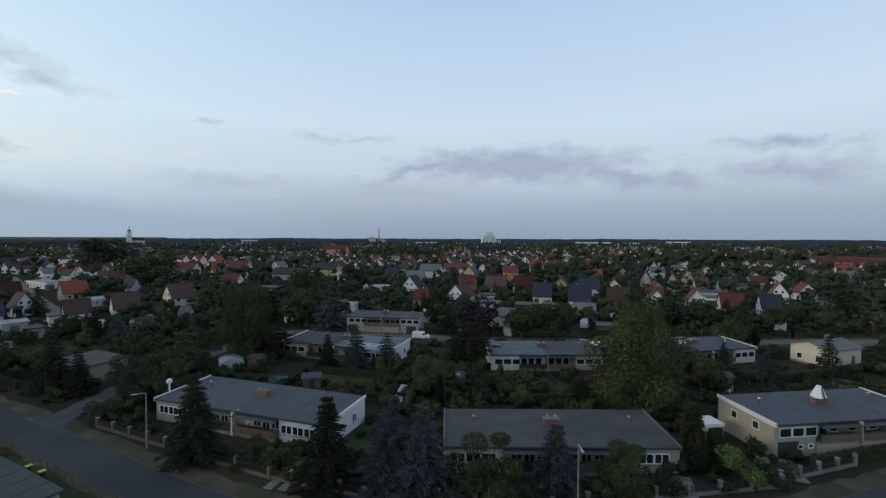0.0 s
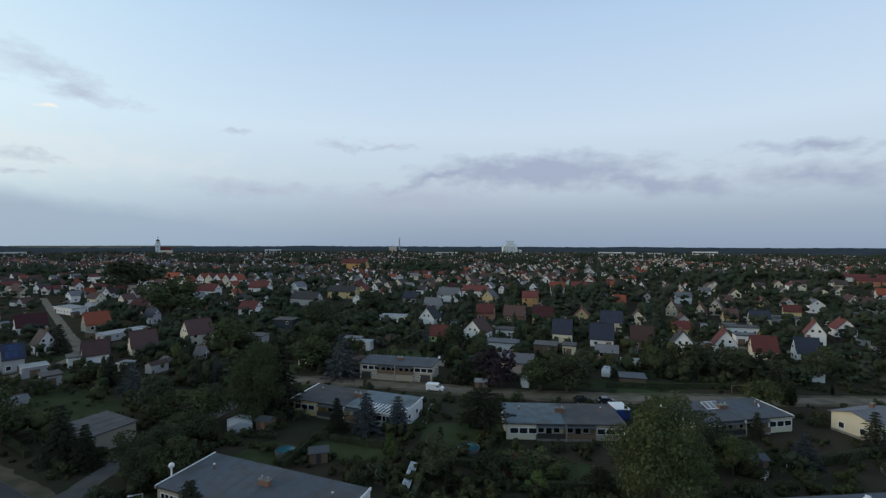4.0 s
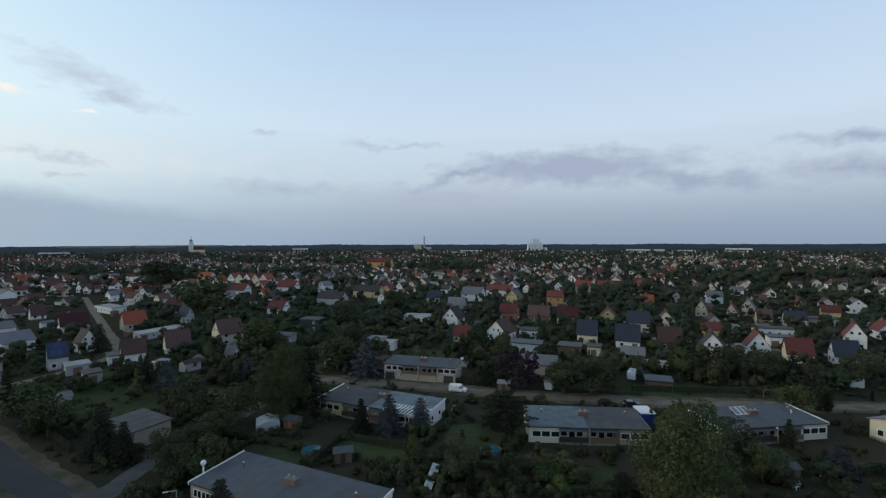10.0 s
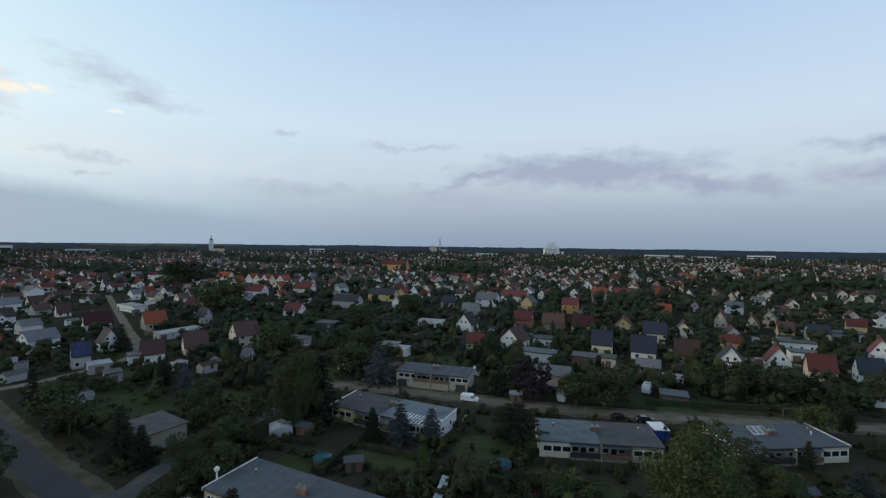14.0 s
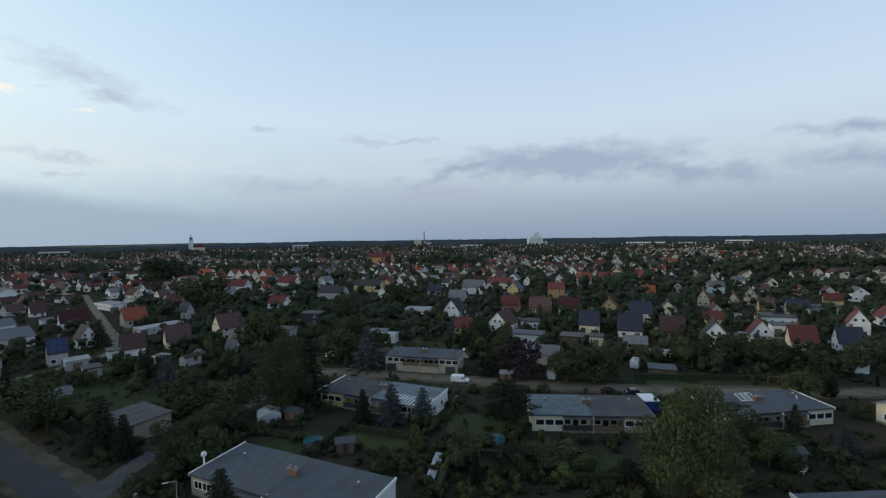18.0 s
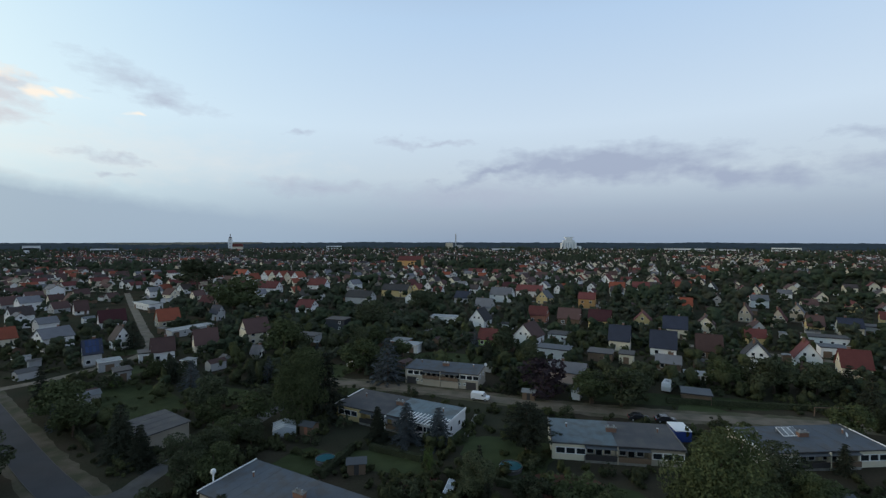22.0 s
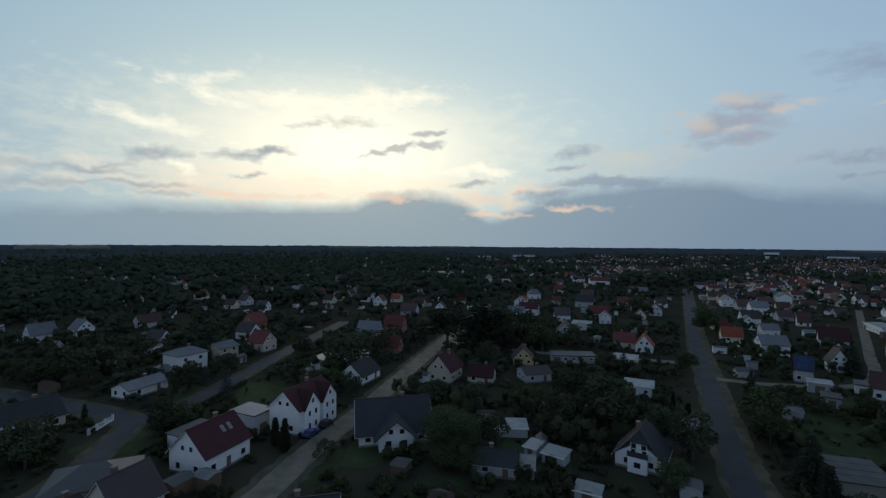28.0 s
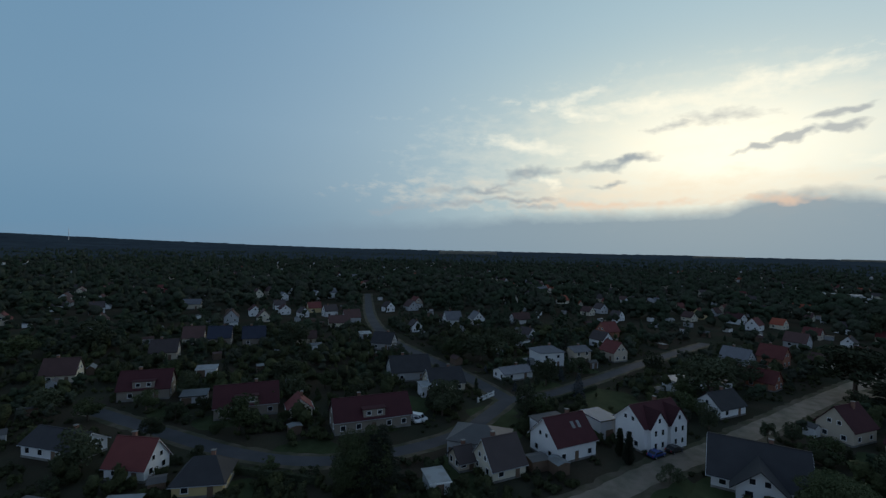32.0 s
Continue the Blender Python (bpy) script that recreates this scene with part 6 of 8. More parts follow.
plant(BLUE_SPRUCE, -84.2, 112.7, 7.6, 1.35)
plant(SHRUB, -105.1, 108.6, 3.8, 1.38)
plant(GOLD, -103.7, 108.9, 3.0, 1.15)
plant(BROAD, -150.5, 224.0, 20.9, 1.72)
plant(BROAD, -243.2, 311.3, 25.4, 1.49)
plant(SPRUCE, -84.5, 159.1, 12.5, 1.3)
plant(BROAD, -68.3, 99.0, 7.9, 1.26)
plant(BROAD, -53.8, 91.8, 8.4, 1.26)
plant(BROAD, -48.0, 84.6, 5.5, 1.15)
plant(BROAD, -78.9, 14.6, 10.4, 1.49)
plant(BROAD, -94.7, 51.5, 11.7, 1.38)
plant(SPRUCE, -94.6, 63.3, 7.8, 1.3)
plant(BLUE_SPRUCE, -88.6, 63.3, 5.5, 1.35)
plant(BROAD, -140.7, 95.2, 7.5, 1.15)
plant(BROAD, -140.9, -15.8, 12.9, 1.38)
plant(SPRUCE, -172.9, 27.8, 18.0, 1.69)
plant(SPRUCE, -172.9, 36.8, 16.9, 1.56)
plant(BROAD, -173.0, 54.9, 11.3, 1.49)
plant(BROAD, -178.0, 67.9, 9.3, 1.38)
plant(BROAD, -118.5, 0.6, 4.7, 0.92)
plant(THUJA, -86.7, -21.8, 5.9, 1.1)
plant(SHRUB, -84.0, -12.6, 3.4, 1.15)
plant(BROAD, -113.6, 55.9, 7.6, 1.38)
plant(BROAD, -260.2, 133.6, 13.4, 1.15)
plant(BROAD, -208.6, 140.3, 13.7, 1.15)
plant(BROAD, -94.4, -163.3, 10.6, 1.49)
plant(BROAD, -317.3, 30.4, 14.5, 1.15)
plant(SPRUCE, -43.6, -49.6, 11.5, 1.43)
plant(BROAD, -44.1, -56.7, 4.8, 1.15)
plant(SPRUCE, -98.5, -44.0, 3.0, 1.3)
plant(THUJA, -83.7, -17.8, 6.7, 1.1)
plant(BROAD, -155.5, -18.6, 11.2, 1.49)
plant(BROAD, -168.5, -10.4, 8.6, 1.38)
plant(BROAD, -181.9, 36.2, 16.6, 1.38)
plant(BROAD, -195.6, 45.5, 13.1, 1.38)
plant(BROAD, -199.6, 53.7, 10.9, 1.38)
plant(BROAD, -110.7, 47.7, 8.5, 1.49)
plant(SPRUCE, -179.1, 30.5, 18.7, 1.56)
plant(BROAD, -121.6, 5.4, 4.6, 1.15)
plant(BROAD, -39.6, -50.5, 11.2, 1.15)
plant(SPRUCE, -39.8, -47.6, 11.4, 1.43)
plant(BROAD, -8.6, -138.2, 5.7, 1.61)
plant(BROAD, -17.2, -123.9, 5.6, 1.38)
plant(BROAD, -131.3, -92.0, 11.0, 1.61)
plant(BROAD, -156.3, -95.3, 9.8, 1.49)
plant(BROAD, -24.0, -82.4, 3.4, 1.15)
plant(BROAD, -50.2, -102.1, 4.6, 1.15)
plant(BROAD, -10.6, -208.3, 10.1, 1.61)
plant(BROAD, -34.1, -210.8, 11.3, 1.61)
plant(BROAD, -62.8, -118.4, 7.1, 1.49)
plant(SHRUB, -3.6, -91.3, 2.6, 1.61)
plant(SHRUB, -35.5, -70.4, 2.3, 1.49)
plant(SPRUCE, -155.7, -68.5, 11.2, 1.3)
plant(BROAD, -180.8, 15.4, 16.1, 1.61)
plant(BROAD, -113.9, 11.5, 6.0, 1.49)



def on_road(x, y, extra=0.0):
    for line, half in ROADS:
        for q in line[::2]:
            if abs(q.x - x) < half + extra + 1.5 and abs(q.y - y) < half + extra + 1.5 and math.hypot(q.x - x, q.y - y) < half + extra + 0.8:
                return True
    return False


def in_house(x, y, extra=0.0):
    return any(math.hypot(px - x, py - y) < pr + extra for px, py, pr in PLACED)


def on_lawn(x, y):
    for a, b, turn, L, W in LAWNS:
        c, q = math.cos(radians(turn)), math.sin(radians(turn))
        u, v = (x - a) * c + (y - b) * q, (y - b) * c - (x - a) * q
        if abs(u) < L * 0.44 and abs(v) < W * 0.42:
            return True
    return False


def rows_of_bungalows(x, y):
    return -58 < x < 92 and 58 < y < 124


PLACED.append((-73.6, 46.4, 5.0))

# garden plants that fill the plots near the camera
fill_rnd = random.Random(11)
tries = 0
filled = 0
while filled < 320 and tries < 9000:
    tries += 1
    yaw = radians(fill_rnd.uniform(-52, 178))
    d = 40 + 135 * fill_rnd.random() ** 0.8
    x, y = -math.sin(yaw) * d, math.cos(yaw) * d
    if math.hypot(x, y) < 36 or on_road(x, y, 0.6) or on_lawn(x, y):
        continue
    u = fill_rnd.random()
    tall = fill_rnd.random()
    if d < 75 or u < 0.42:
        kind, hgt, w = (SHRUB, fill_rnd.uniform(1.2, 2.8), 1.2) if u < 0.8 or d < 75 else (GOLD, fill_rnd.uniform(1.0, 2.2), 1.0)
    elif u < 0.78:
        kind, hgt, w = BROAD, 3.5 + 6 * tall, fill_rnd.uniform(0.9, 1.3)
    elif u < 0.9:
        kind, hgt, w = SPRUCE, 4 + 6 * tall, 1.0
    elif u < 0.93:
        kind, hgt, w = BLUE_SPRUCE, 3 + 5 * tall, 1.0
    else:
        kind, hgt, w = THUJA, fill_rnd.uniform(2, 5), 1.1
    if rows_of_bungalows(x, y):
        kind, hgt = (SHRUB if kind in (BROAD, SPRUCE, BLUE_SPRUCE) else kind), min(hgt, 2.6)
    if in_house(x, y, 0.2 + hgt * w * 0.3) or any(math.hypot(a - x, b - y) < c * 0.7 + 0.5 for a, b, c in TREES):
        continue
    plant(kind, x, y, hgt, w, light=d > 70)
    filled += 1

# the rest of the garden greenery, past counting
sh = np.random.RandomState(8)
bush = []
for i in range(16500):
    yaw = radians(sh.uniform(-56, 182))
    d = 40 + 200 * sh.uniform() ** 0.7
    x, y = -math.sin(yaw) * d, math.cos(yaw) * d
    patch = noise.noise((x * 0.045, y * 0.045, 2.0))
    lined = sh.uniform() < 0.4
    if lined:
        ang = radians(-14 if math.degrees(yaw) < 55 else -23)
        u, v = x * math.cos(ang) + y * math.sin(ang), -x * math.sin(ang) + y * math.cos(ang)
        if sh.uniform() < 0.6:
            u = round(u / 16) * 16 + sh.uniform(-0.5, 0.5)
        else:
            v = round(v / 24) * 24 + sh.uniform(-0.5, 0.5)
        x, y = u * math.cos(ang) - v * math.sin(ang), u * math.sin(ang) + v * math.cos(ang)
    hgt = sh.uniform(0.9, 1.7) if lined else sh.uniform(0.6, 2.2) if sh.uniform() < 0.6 else sh.uniform(2.0, 6.5)
    if d < 70 or rows_of_bungalows(x, y):
        hgt = min(hgt, 0.8 + 0.35 * hgt)
    if (patch < -0.3 and not lined) or (on_lawn(x, y) and sh.uniform() < 0.85) or on_road(x, y, 0.2 + max(0, hgt - 0.9) * 2.0) or in_house(x, y, -0.6 + max(0, hgt - 1.2) * 0.9):
        continue
    bush.append((x, y, hgt, hgt * sh.uniform(0.4, 0.65) + 0.3, d))
pieces = []
for reach, count, leaves in (((0, 75), 4, 130), ((75, 120), 3, 66), ((120, 300), 2, 22)):
    b = np.array([q for q in bush if reach[0] <= q[4] < reach[1]])
    n = len(b)
    idx = np.repeat(np.arange(n), count)
    a, o = sh.uniform(0, math.tau, n * count), sh.uniform(0.2, 0.75, n * count)
    rad, hgt = b[idx, 3], b[idx, 2]
    lump = sh.uniform(0.30, 0.56, n * count)
    c = np.stack([b[idx, 0] + np.cos(a) * rad * o, b[idx, 1] + np.sin(a) * rad * o, hgt * sh.uniform(0.28, 0.74, n * count)], 1)
    r = np.stack([rad * lump, rad * lump, hgt * sh.uniform(0.24, 0.40, n * count)], 1)
    pieces.append(soft_clumps(c, r, sh))
    pick = np.repeat(np.arange(n * count), leaves // count)
    d = sh.normal(size=(len(pick), 3))
    d /= np.linalg.norm(d, axis=1, keepdims=True)
    pieces.append(sprays(c[pick] + d * r[pick] * sh.uniform(0.9, 1.15, (len(pick), 1)), d, (rad * 0.21 + 0.04)[pick], sh))
tagged(new("garden_greenery", triangle_mesh("garden_greenery", pieces, [NEAR_BUSH])), "dense dark green bushes and small trees between the plots", "bushes", kind="stuff")

# sheds, awnings and pavilions in the gardens, past counting
shed_rnd = random.Random(31)
kv, kf, km = [], [], []
while len(km) < 430 * 7:
    yaw = radians(shed_rnd.uniform(-56, 182))
    d = 62 + 420 * shed_rnd.random()
    x, y = -math.sin(yaw) * d, math.cos(yaw) * d
    if on_road(x, y, 1.5) or in_house(x, y, 1.0) or rows_of_bungalows(x, y):
        continue
    a, c, s = radians(-18 + shed_rnd.choice((0, 90)) + shed_rnd.uniform(-9, 9)), shed_rnd.uniform(1.1, 2.6), shed_rnd.uniform(1.0, 1.7)
    e = shed_rnd.uniform(1.9, 2.4)
    r = e + shed_rnd.choice((0.15, 0.3, 0.9))
    n0 = len(kv)
    for sx in (-1, 1):
        for v, z in ((-s, 0), (-s, e), (0, r), (s, e), (s, 0)):
            kv.append((x + sx * c * math.cos(a) - v * math.sin(a), y + sx * c * math.sin(a) + v * math.cos(a), z))
    for sx in (-1, 1):
        for v, z in ((-s - 0.2, e - 0.02), (0, r + 0.08), (s + 0.2, e - 0.02)):
            kv.append((x + sx * (c + 0.25) * math.cos(a) - v * math.sin(a), y + sx * (c + 0.25) * math.sin(a) + v * math.cos(a), z))
    for f in ((0, 1, 2, 3, 4), (5, 9, 8, 7, 6), (0, 5, 6, 1), (4, 3, 8, 9), (10, 13, 14, 11), (11, 14, 15, 12), (0, 4, 9, 5)):
        kf.append(tuple(n0 + i for i in f))
    w, rf = shed_rnd.choice((0, 0, 1, 2)), shed_rnd.choice((3, 3, 4, 4, 5, 6))
    km += [w, w, w, w, rf, rf, w]
tagged(new("garden_sheds", raw_mesh("garden_sheds", kv, kf, [WOOD_WALL, WHITE, GREY_WALL, LIGHT_ROOF, GREY_SHEET, FELT, BROWN_TILE], km)), "small sheds and pavilions scattered in the gardens", "sheds", kind="stuff")

# ---- town beyond: houses that can still be counted, then the mass ----


def simple_house(L, W, eave, ridge, wall, roof, label):
    h = tagged(new("house"), label, "house", "houses of the town")
    hl, hw = L / 2, W / 2
    bm = prism([(-hw, 0), (hw, 0), (hw, eave), (0, ridge), (-hw, eave)], -hl, hl)
    bmesh.ops.rotate(bm, verts=bm.verts[:], cent=(0, 0, 0), matrix=Matrix.Rotation(radians(90), 3, "Z"))
    part("wall", bm, wall, h)
    o = 0.45
    ez = eave - o * (ridge - eave) / hw + 0.12
    for s in (-1, 1):
        pts = [(-hl - 0.35, s * (hw + o), ez), (hl + 0.35, s * (hw + o), ez), (hl + 0.35, 0, ridge + 0.14), (-hl - 0.35, 0, ridge + 0.14)]
        part("roof_slope", slab(pts if s < 0 else pts[::-1], 0.15), roof, h)
    part("chimney", box(hl * 0.3, hl * 0.3 + 0.6, 0.2, 0.8, ridge - 0.6, ridge + 0.7), CHIMNEY, h)
    for s in (-1, 1):
        window(h, s * hl, 0, eave + 0.3, 90 * s, 1.2, 1.2, False)
        for k in (-W * 0.25, W * 0.25):
            window(h, s * hl, k, 0.9, 90 * s, 1.2, 1.3, False)
        window(h, L * 0.2 * s, s * hw, 1.0, 0 if s < 0 else 180, 1.6, 1.3, False)
    return h


TOWN = []
for L, W, eave, ridge, wall, roof, label in (
    (9, 7.5, 3.8, 7.8, WHITE, RED_TILE, "white gabled house with a red roof"), (9.5, 7.8, 3.4, 7.4, CREAM, BROWN_TILE, "cream gabled house with a brown roof"),
    (9, 7.5, 4.0, 7.8, WHITE, DARK_TILE, "white gabled house with a dark roof"), (10, 7.8, 3.6, 7.4, BEIGE, RED_TILE, "beige house with a red roof"),
    (8.5, 7.2, 3.2, 7.0, CREAM, ORANGE_TILE, "cream house with an orange roof"), (10, 8, 5.0, 8.2, WHITE, GREY_TILE, "white two-storey house with a grey roof"),
    (9.5, 7.8, 3.2, 7.2, GREY_WALL, BROWN_TILE, "grey house with a brown roof"), (8.8, 7.2, 3.6, 7.2, YELLOW, RED_TILE, "yellow house with a red roof"), (12, 8, 4.2, 7.4, WHITE, CRIMSON_TILE, "long white house with a crimson roof")):
    TOWN.append(simple_house(L, W, eave, ridge, wall, roof, label))

town_rnd = random.Random(23)
far_spots, copies = [], 0
spots = []
for i in range(-105, 106):
    for j in range(-50, 112):
        u, v = i * 19.5 + town_rnd.uniform(-4, 4), j * 23.5 + town_rnd.uniform(-5, 5)
        c, s = math.cos(radians(-14)), math.sin(radians(-14))
        x, y = u * c - v * s, u * s + v * c
        d = math.hypot(x, y)
        yaw = math.degrees(math.atan2(-x, y))
        if d < 205 or d > (2150 if yaw < 72 else 1750) or not -62 < yaw < 185:
            continue
        edge = 78 + 20 * math.sin(d / 90)
        if yaw < edge:
            p = 0.60 if d < 400 else 0.88 if d < 900 else 0.80 - 0.42 * (d - 900) / 850
        else:
            p = 0.44 if d < 330 else 0.38 if d < 640 else 0.07
        if yaw < -18 and d < 620:
            p *= 0.6
        if noise.noise((x * 0.007, y * 0.007, 4)) < -0.14 or town_rnd.random() > p or on_road(x, y, 6) or in_house(x, y, 9):
            continue
        spots.append((d, x, y))
spots.sort()
for n, (d, x, y) in enumerate(spots):
    turn = -18 + town_rnd.choice((0, 90, 90)) + town_rnd.uniform(-8, 8)
    k = town_rnd.uniform(0.72, 0.98)
    if n < 140:
        copy_thing(town_rnd.choice(TOWN + [TOWN[i] for i in (1, 2, 5, 6)]), Matrix.LocRotScale((x, y, 0), Euler((0, 0, radians(turn))), (k, k, k)))
        PLACED.append((x, y, 6))
    else:
        far_spots.append((x, y, turn, k))

# the mass of far houses, by wall and roof colours
walls = [WHITE, WHITE, CREAM, CREAM, BEIGE]
roofs = [RED_TILE, BROWN_TILE, DARK_TILE, ORANGE_TILE, GREY_TILE]
hv, hf, hm = [], [], []
for x, y, turn, k in far_spots:
    L, W, e, r = 4.8 * k * town_rnd.uniform(0.9, 1.4), 3.8 * k, 3.6 * k * town_rnd.uniform(0.8, 1.4), 7.4 * k
    r = max(r, e + 2.5)
    c, s = math.cos(radians(turn)), math.sin(radians(turn))

    def put(u, v, z):
        hv.append((x + u * c - v * s, y + u * s + v * c, z))
        return len(hv) - 1

    a = [[put(q * L, v, z) for v, z in ((-W, 0), (-W, e), (0, r), (W, e), (W, 0))] for q in (-1, 1)]
    wi, ri = town_rnd.randrange(5), town_rnd.choice((0, 0, 1, 1, 1, 1, 2, 2, 2, 2, 3, 4))
    for f in (a[0][::-1], a[1], (a[0][0], a[0][1], a[1][1], a[1][0]), (a[0][3], a[0][4], a[1][4], a[1][3])):
        hf.append(tuple(f))
        hm.append(wi)
    t = [[put(q * (L + 0.4), v, z) for v, z in ((-W - 0.5, e - 0.3), (0, r + 0.15), (W + 0.5, e - 0.3))] for q in (-1, 1)]
    hf.append((t[0][0], t[1][0], t[1][1], t[0][1]))
    hf.append((t[0][1], t[1][1], t[1][2], t[0][2]))
    hm += [5 + ri] * 2
    # dark window strips on the gable ends
    for q in (-1, 1):
        for v in (-W * 0.45, W * 0.45):
            b = [put(q * (L + 0.06), v + dv2, z) for dv2, z in ((-0.6, 1.1), (0.6, 1.1), (0.6, 2.4), (-0.6, 2.4))]
            hf.append(tuple(b))
            hm.append(10)
mass = raw_mesh("town_houses", hv, hf, walls + roofs + [GLASS], hm)
tagged(new("town_houses", mass), "mass of small pitched-roof houses across the town", "houses", kind="stuff")

# trees of the town, joined
tr = np.random.RandomState(3)
N = 43500
yaw = np.radians(tr.uniform(-64, 190, N))
d = 118 + (2150 - 118) * tr.uniform(0, 1, N) ** 0.84
# the northern gardens are thicker planted
yaw[42000:] = np.radians(tr.uniform(-46, 40, 1500))
d[42000:] = tr.uniform(175, 400, 1500)
X, Y = -np.sin(yaw) * d, np.cos(yaw) * d
yaw = np.degrees(yaw)
park = np.array([noise.noise((a * 0.007, b * 0.007, 4)) < -0.14 for a, b in zip(X, Y)])
H = 3.6 + 6.8 * tr.uniform(0, 1, N) ** 1.5 + np.where(((yaw > 80) | park) & (d > 300), 5.0, 0)
H = np.where(d < 300, np.minimum(H, 3.0 + (d - 100) / 30), H)
R = H * tr.uniform(0.30, 0.50, N)
cone = tr.uniform(size=N) < 0.17
R[cone] = H[cone] * 0.24
keep = ~((X > -58) & (X < 92) & (Y > 58) & (Y < 126))
grid = {}
for px_, py_, pr_ in PLACED:
    grid.setdefault((int(px_ // 20), int(py_ // 20)), []).append((px_, py_, pr_))
for x, y, *_ in far_spots:
    grid.setdefault((int(x // 20), int(y // 20)), []).append((x, y, 3.5))
for i in range(N):
    if not keep[i]:
        continue
    gx, gy = int(X[i] // 20), int(Y[i] // 20)
    gap = R[i] * (0.75 if d[i] < 450 else 0.3)
    for a in (-1, 0, 1):
        for b in (-1, 0, 1):
            for px_, py_, pr_ in grid.get((gx + a, gy + b), ()):
                if (px_ - X[i]) ** 2 + (py_ - Y[i]) ** 2 < (pr_ + gap) ** 2:
                    keep[i] = False
    if keep[i] and d[i] < 220 and on_lawn(X[i], Y[i]):
        keep[i] = False
    if keep[i] and d[i] < 420 and on_road(X[i], Y[i], 0.6 + R[i] * 0.8):
        keep[i] = False
# crowns on the camera's line to a house are thinned, so houses stay in view
for px_, py_, pr_ in PLACED:
    far = math.hypot(px_, py_)
    if far > 420:
        continue
    off = np.abs(X * py_ - Y * px_) / far
    before = far - (X * px_ + Y * py_) / far
    keep &= ~((off < pr_ * 0.8 + R * 0.7) & (before > 0) & (before < pr_ + H * far / 42) & (tr.uniform(size=N) < 0.35))
X, Y, d, H, R, cone = X[keep], Y[keep], d[keep], H[keep], R[keep], cone[keep]
# each crown: a few rough clumps with loose sprays at their edge, fewer with distance
pieces = []
for reach, count, leaves in (((0, 260), 8, 8), ((260, 450), 6, 2), ((450, 700), 3, 1), ((700, 1050), 2, 0), ((1050, 2300), 1, 0)):
    sel = (d >= reach[0]) & (d < reach[1])
    n = int(sel.sum())
    idx = np.repeat(np.where(sel)[0], count)
    rank = np.tile(np.arange(count), n)
    a, o = tr.uniform(0, math.tau, n * count), tr.uniform(0.25, 0.72, n * count)
    up = tr.uniform(0.22, 0.80, n * count)
    o = np.where(up > 0.62, o * 0.75, o)
    lump = tr.uniform(0.32, 0.56, n * count) * (1.0 if count > 4 else 1.25 if count > 1 else 1.7)
    tall = lump * R[idx] * tr.uniform(0.75, 1.05, n * count)
    # conifers: clumps stacked to a point
    step = (rank + 0.5) / count
    up = np.where(cone[idx], 0.1 + 0.78 * step, up)
    o = np.where(cone[idx], 0.12, o)
    lump = np.where(cone[idx], 1.05 * (1.08 - step), lump)
    tall = np.where(cone[idx], H[idx] * 0.9 / count, tall)
    c = np.stack([X[idx] + np.cos(a) * R[idx] * o, Y[idx] + np.sin(a) * R[idx] * o, H[idx] * up], 1)
    r = np.stack([R[idx] * lump, R[idx] * lump, tall], 1)
    pieces.append(soft_clumps(c, r, tr))
    if leaves:
        pick = np.repeat(np.arange(n * count), leaves)
        q = tr.normal(size=(len(pick), 3))
        q /= np.linalg.norm(q, axis=1, keepdims=True)
        pieces.append(sprays(c[pick] + q * r[pick] * tr.uniform(0.88, 1.12, (len(pick), 1)), q, (R[idx] * 0.12 + 0.08)[pick], tr))
tagged(new("town_trees", triangle_mesh("town_trees", pieces, [FAR_LEAF])), "countless dark green trees between the houses", "trees", kind="stuff")

# forest to the horizon as a rough canopy
fv, ff = [], []
rings = [1250 * 1.052 ** k for k in range(28)]
rings[-1] = 4750
count = 760
for i, r in enumerate(rings):
    for k in range(count):
        a = radians(-70 + 265 * k / (count - 1))
        rr = r * (1 + 0.02 * noise.noise((k * 0.9, i * 1.7, 3)))
        x, y = -math.sin(a) * rr, math.cos(a) * rr
        z = 6 + 5.5 * noise.noise((x * 0.02, y * 0.02, 0)) + 3 * noise.noise((x * 0.1, y * 0.1, 5)) + 9 * max(0, noise.noise((x * 0.0016, y * 0.0016, 9))) + min(8, max(0, (r - 1250) / 200))
        deg = -70 + 265 * k / (count - 1)
        if deg > 140:
            z += 62 * min(1, (deg - 140) / 36) ** 1.2 * max(0, min(1, (r - 2200) / 1400))
        if i == 0:
            z = 0
        if deg < 72 and r < 2000:
            z = -1
        fv.append((x, y, z))
for i in range(len(rings) - 1):
    for k in range(count - 1):
        a = i * count + k
        ff.append((a, a + count, a + count + 1, a + 1))
forest = raw_mesh("distant_forest", fv, ff, [HAZY_WOOD])
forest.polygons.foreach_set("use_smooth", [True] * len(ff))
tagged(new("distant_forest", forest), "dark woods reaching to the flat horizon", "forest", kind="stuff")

# ---- landmarks on the skyline ----


def bearing(yaw, dist):
    a = radians(yaw)
    return -math.sin(a) * dist, math.cos(a) * dist


x, y = bearing(35.5, 1900)
church = thing("church", x, y, 0, 30, "white church tower with a dark domed cap", "church")
part("tower", box(-7.5, 7.5, -7.5, 7.5, 0, 36), WHITE, church)
part("belfry", cyl(6.8, 6.2, 36, 46, 8), WHITE, church)
dome = part("dome", cyl(7.2, 1.8, 46, 52, 8), DARK_TILE, church)
part("lantern", cyl(1.3, 1.2, 52, 56, 8), WHITE, church)
part("spire", cyl(1.7, 0.1, 56, 64, 8), DARK_TILE, church)
part("nave", box(7.5, 44, -9, 9, 0, 14), CREAM, church)
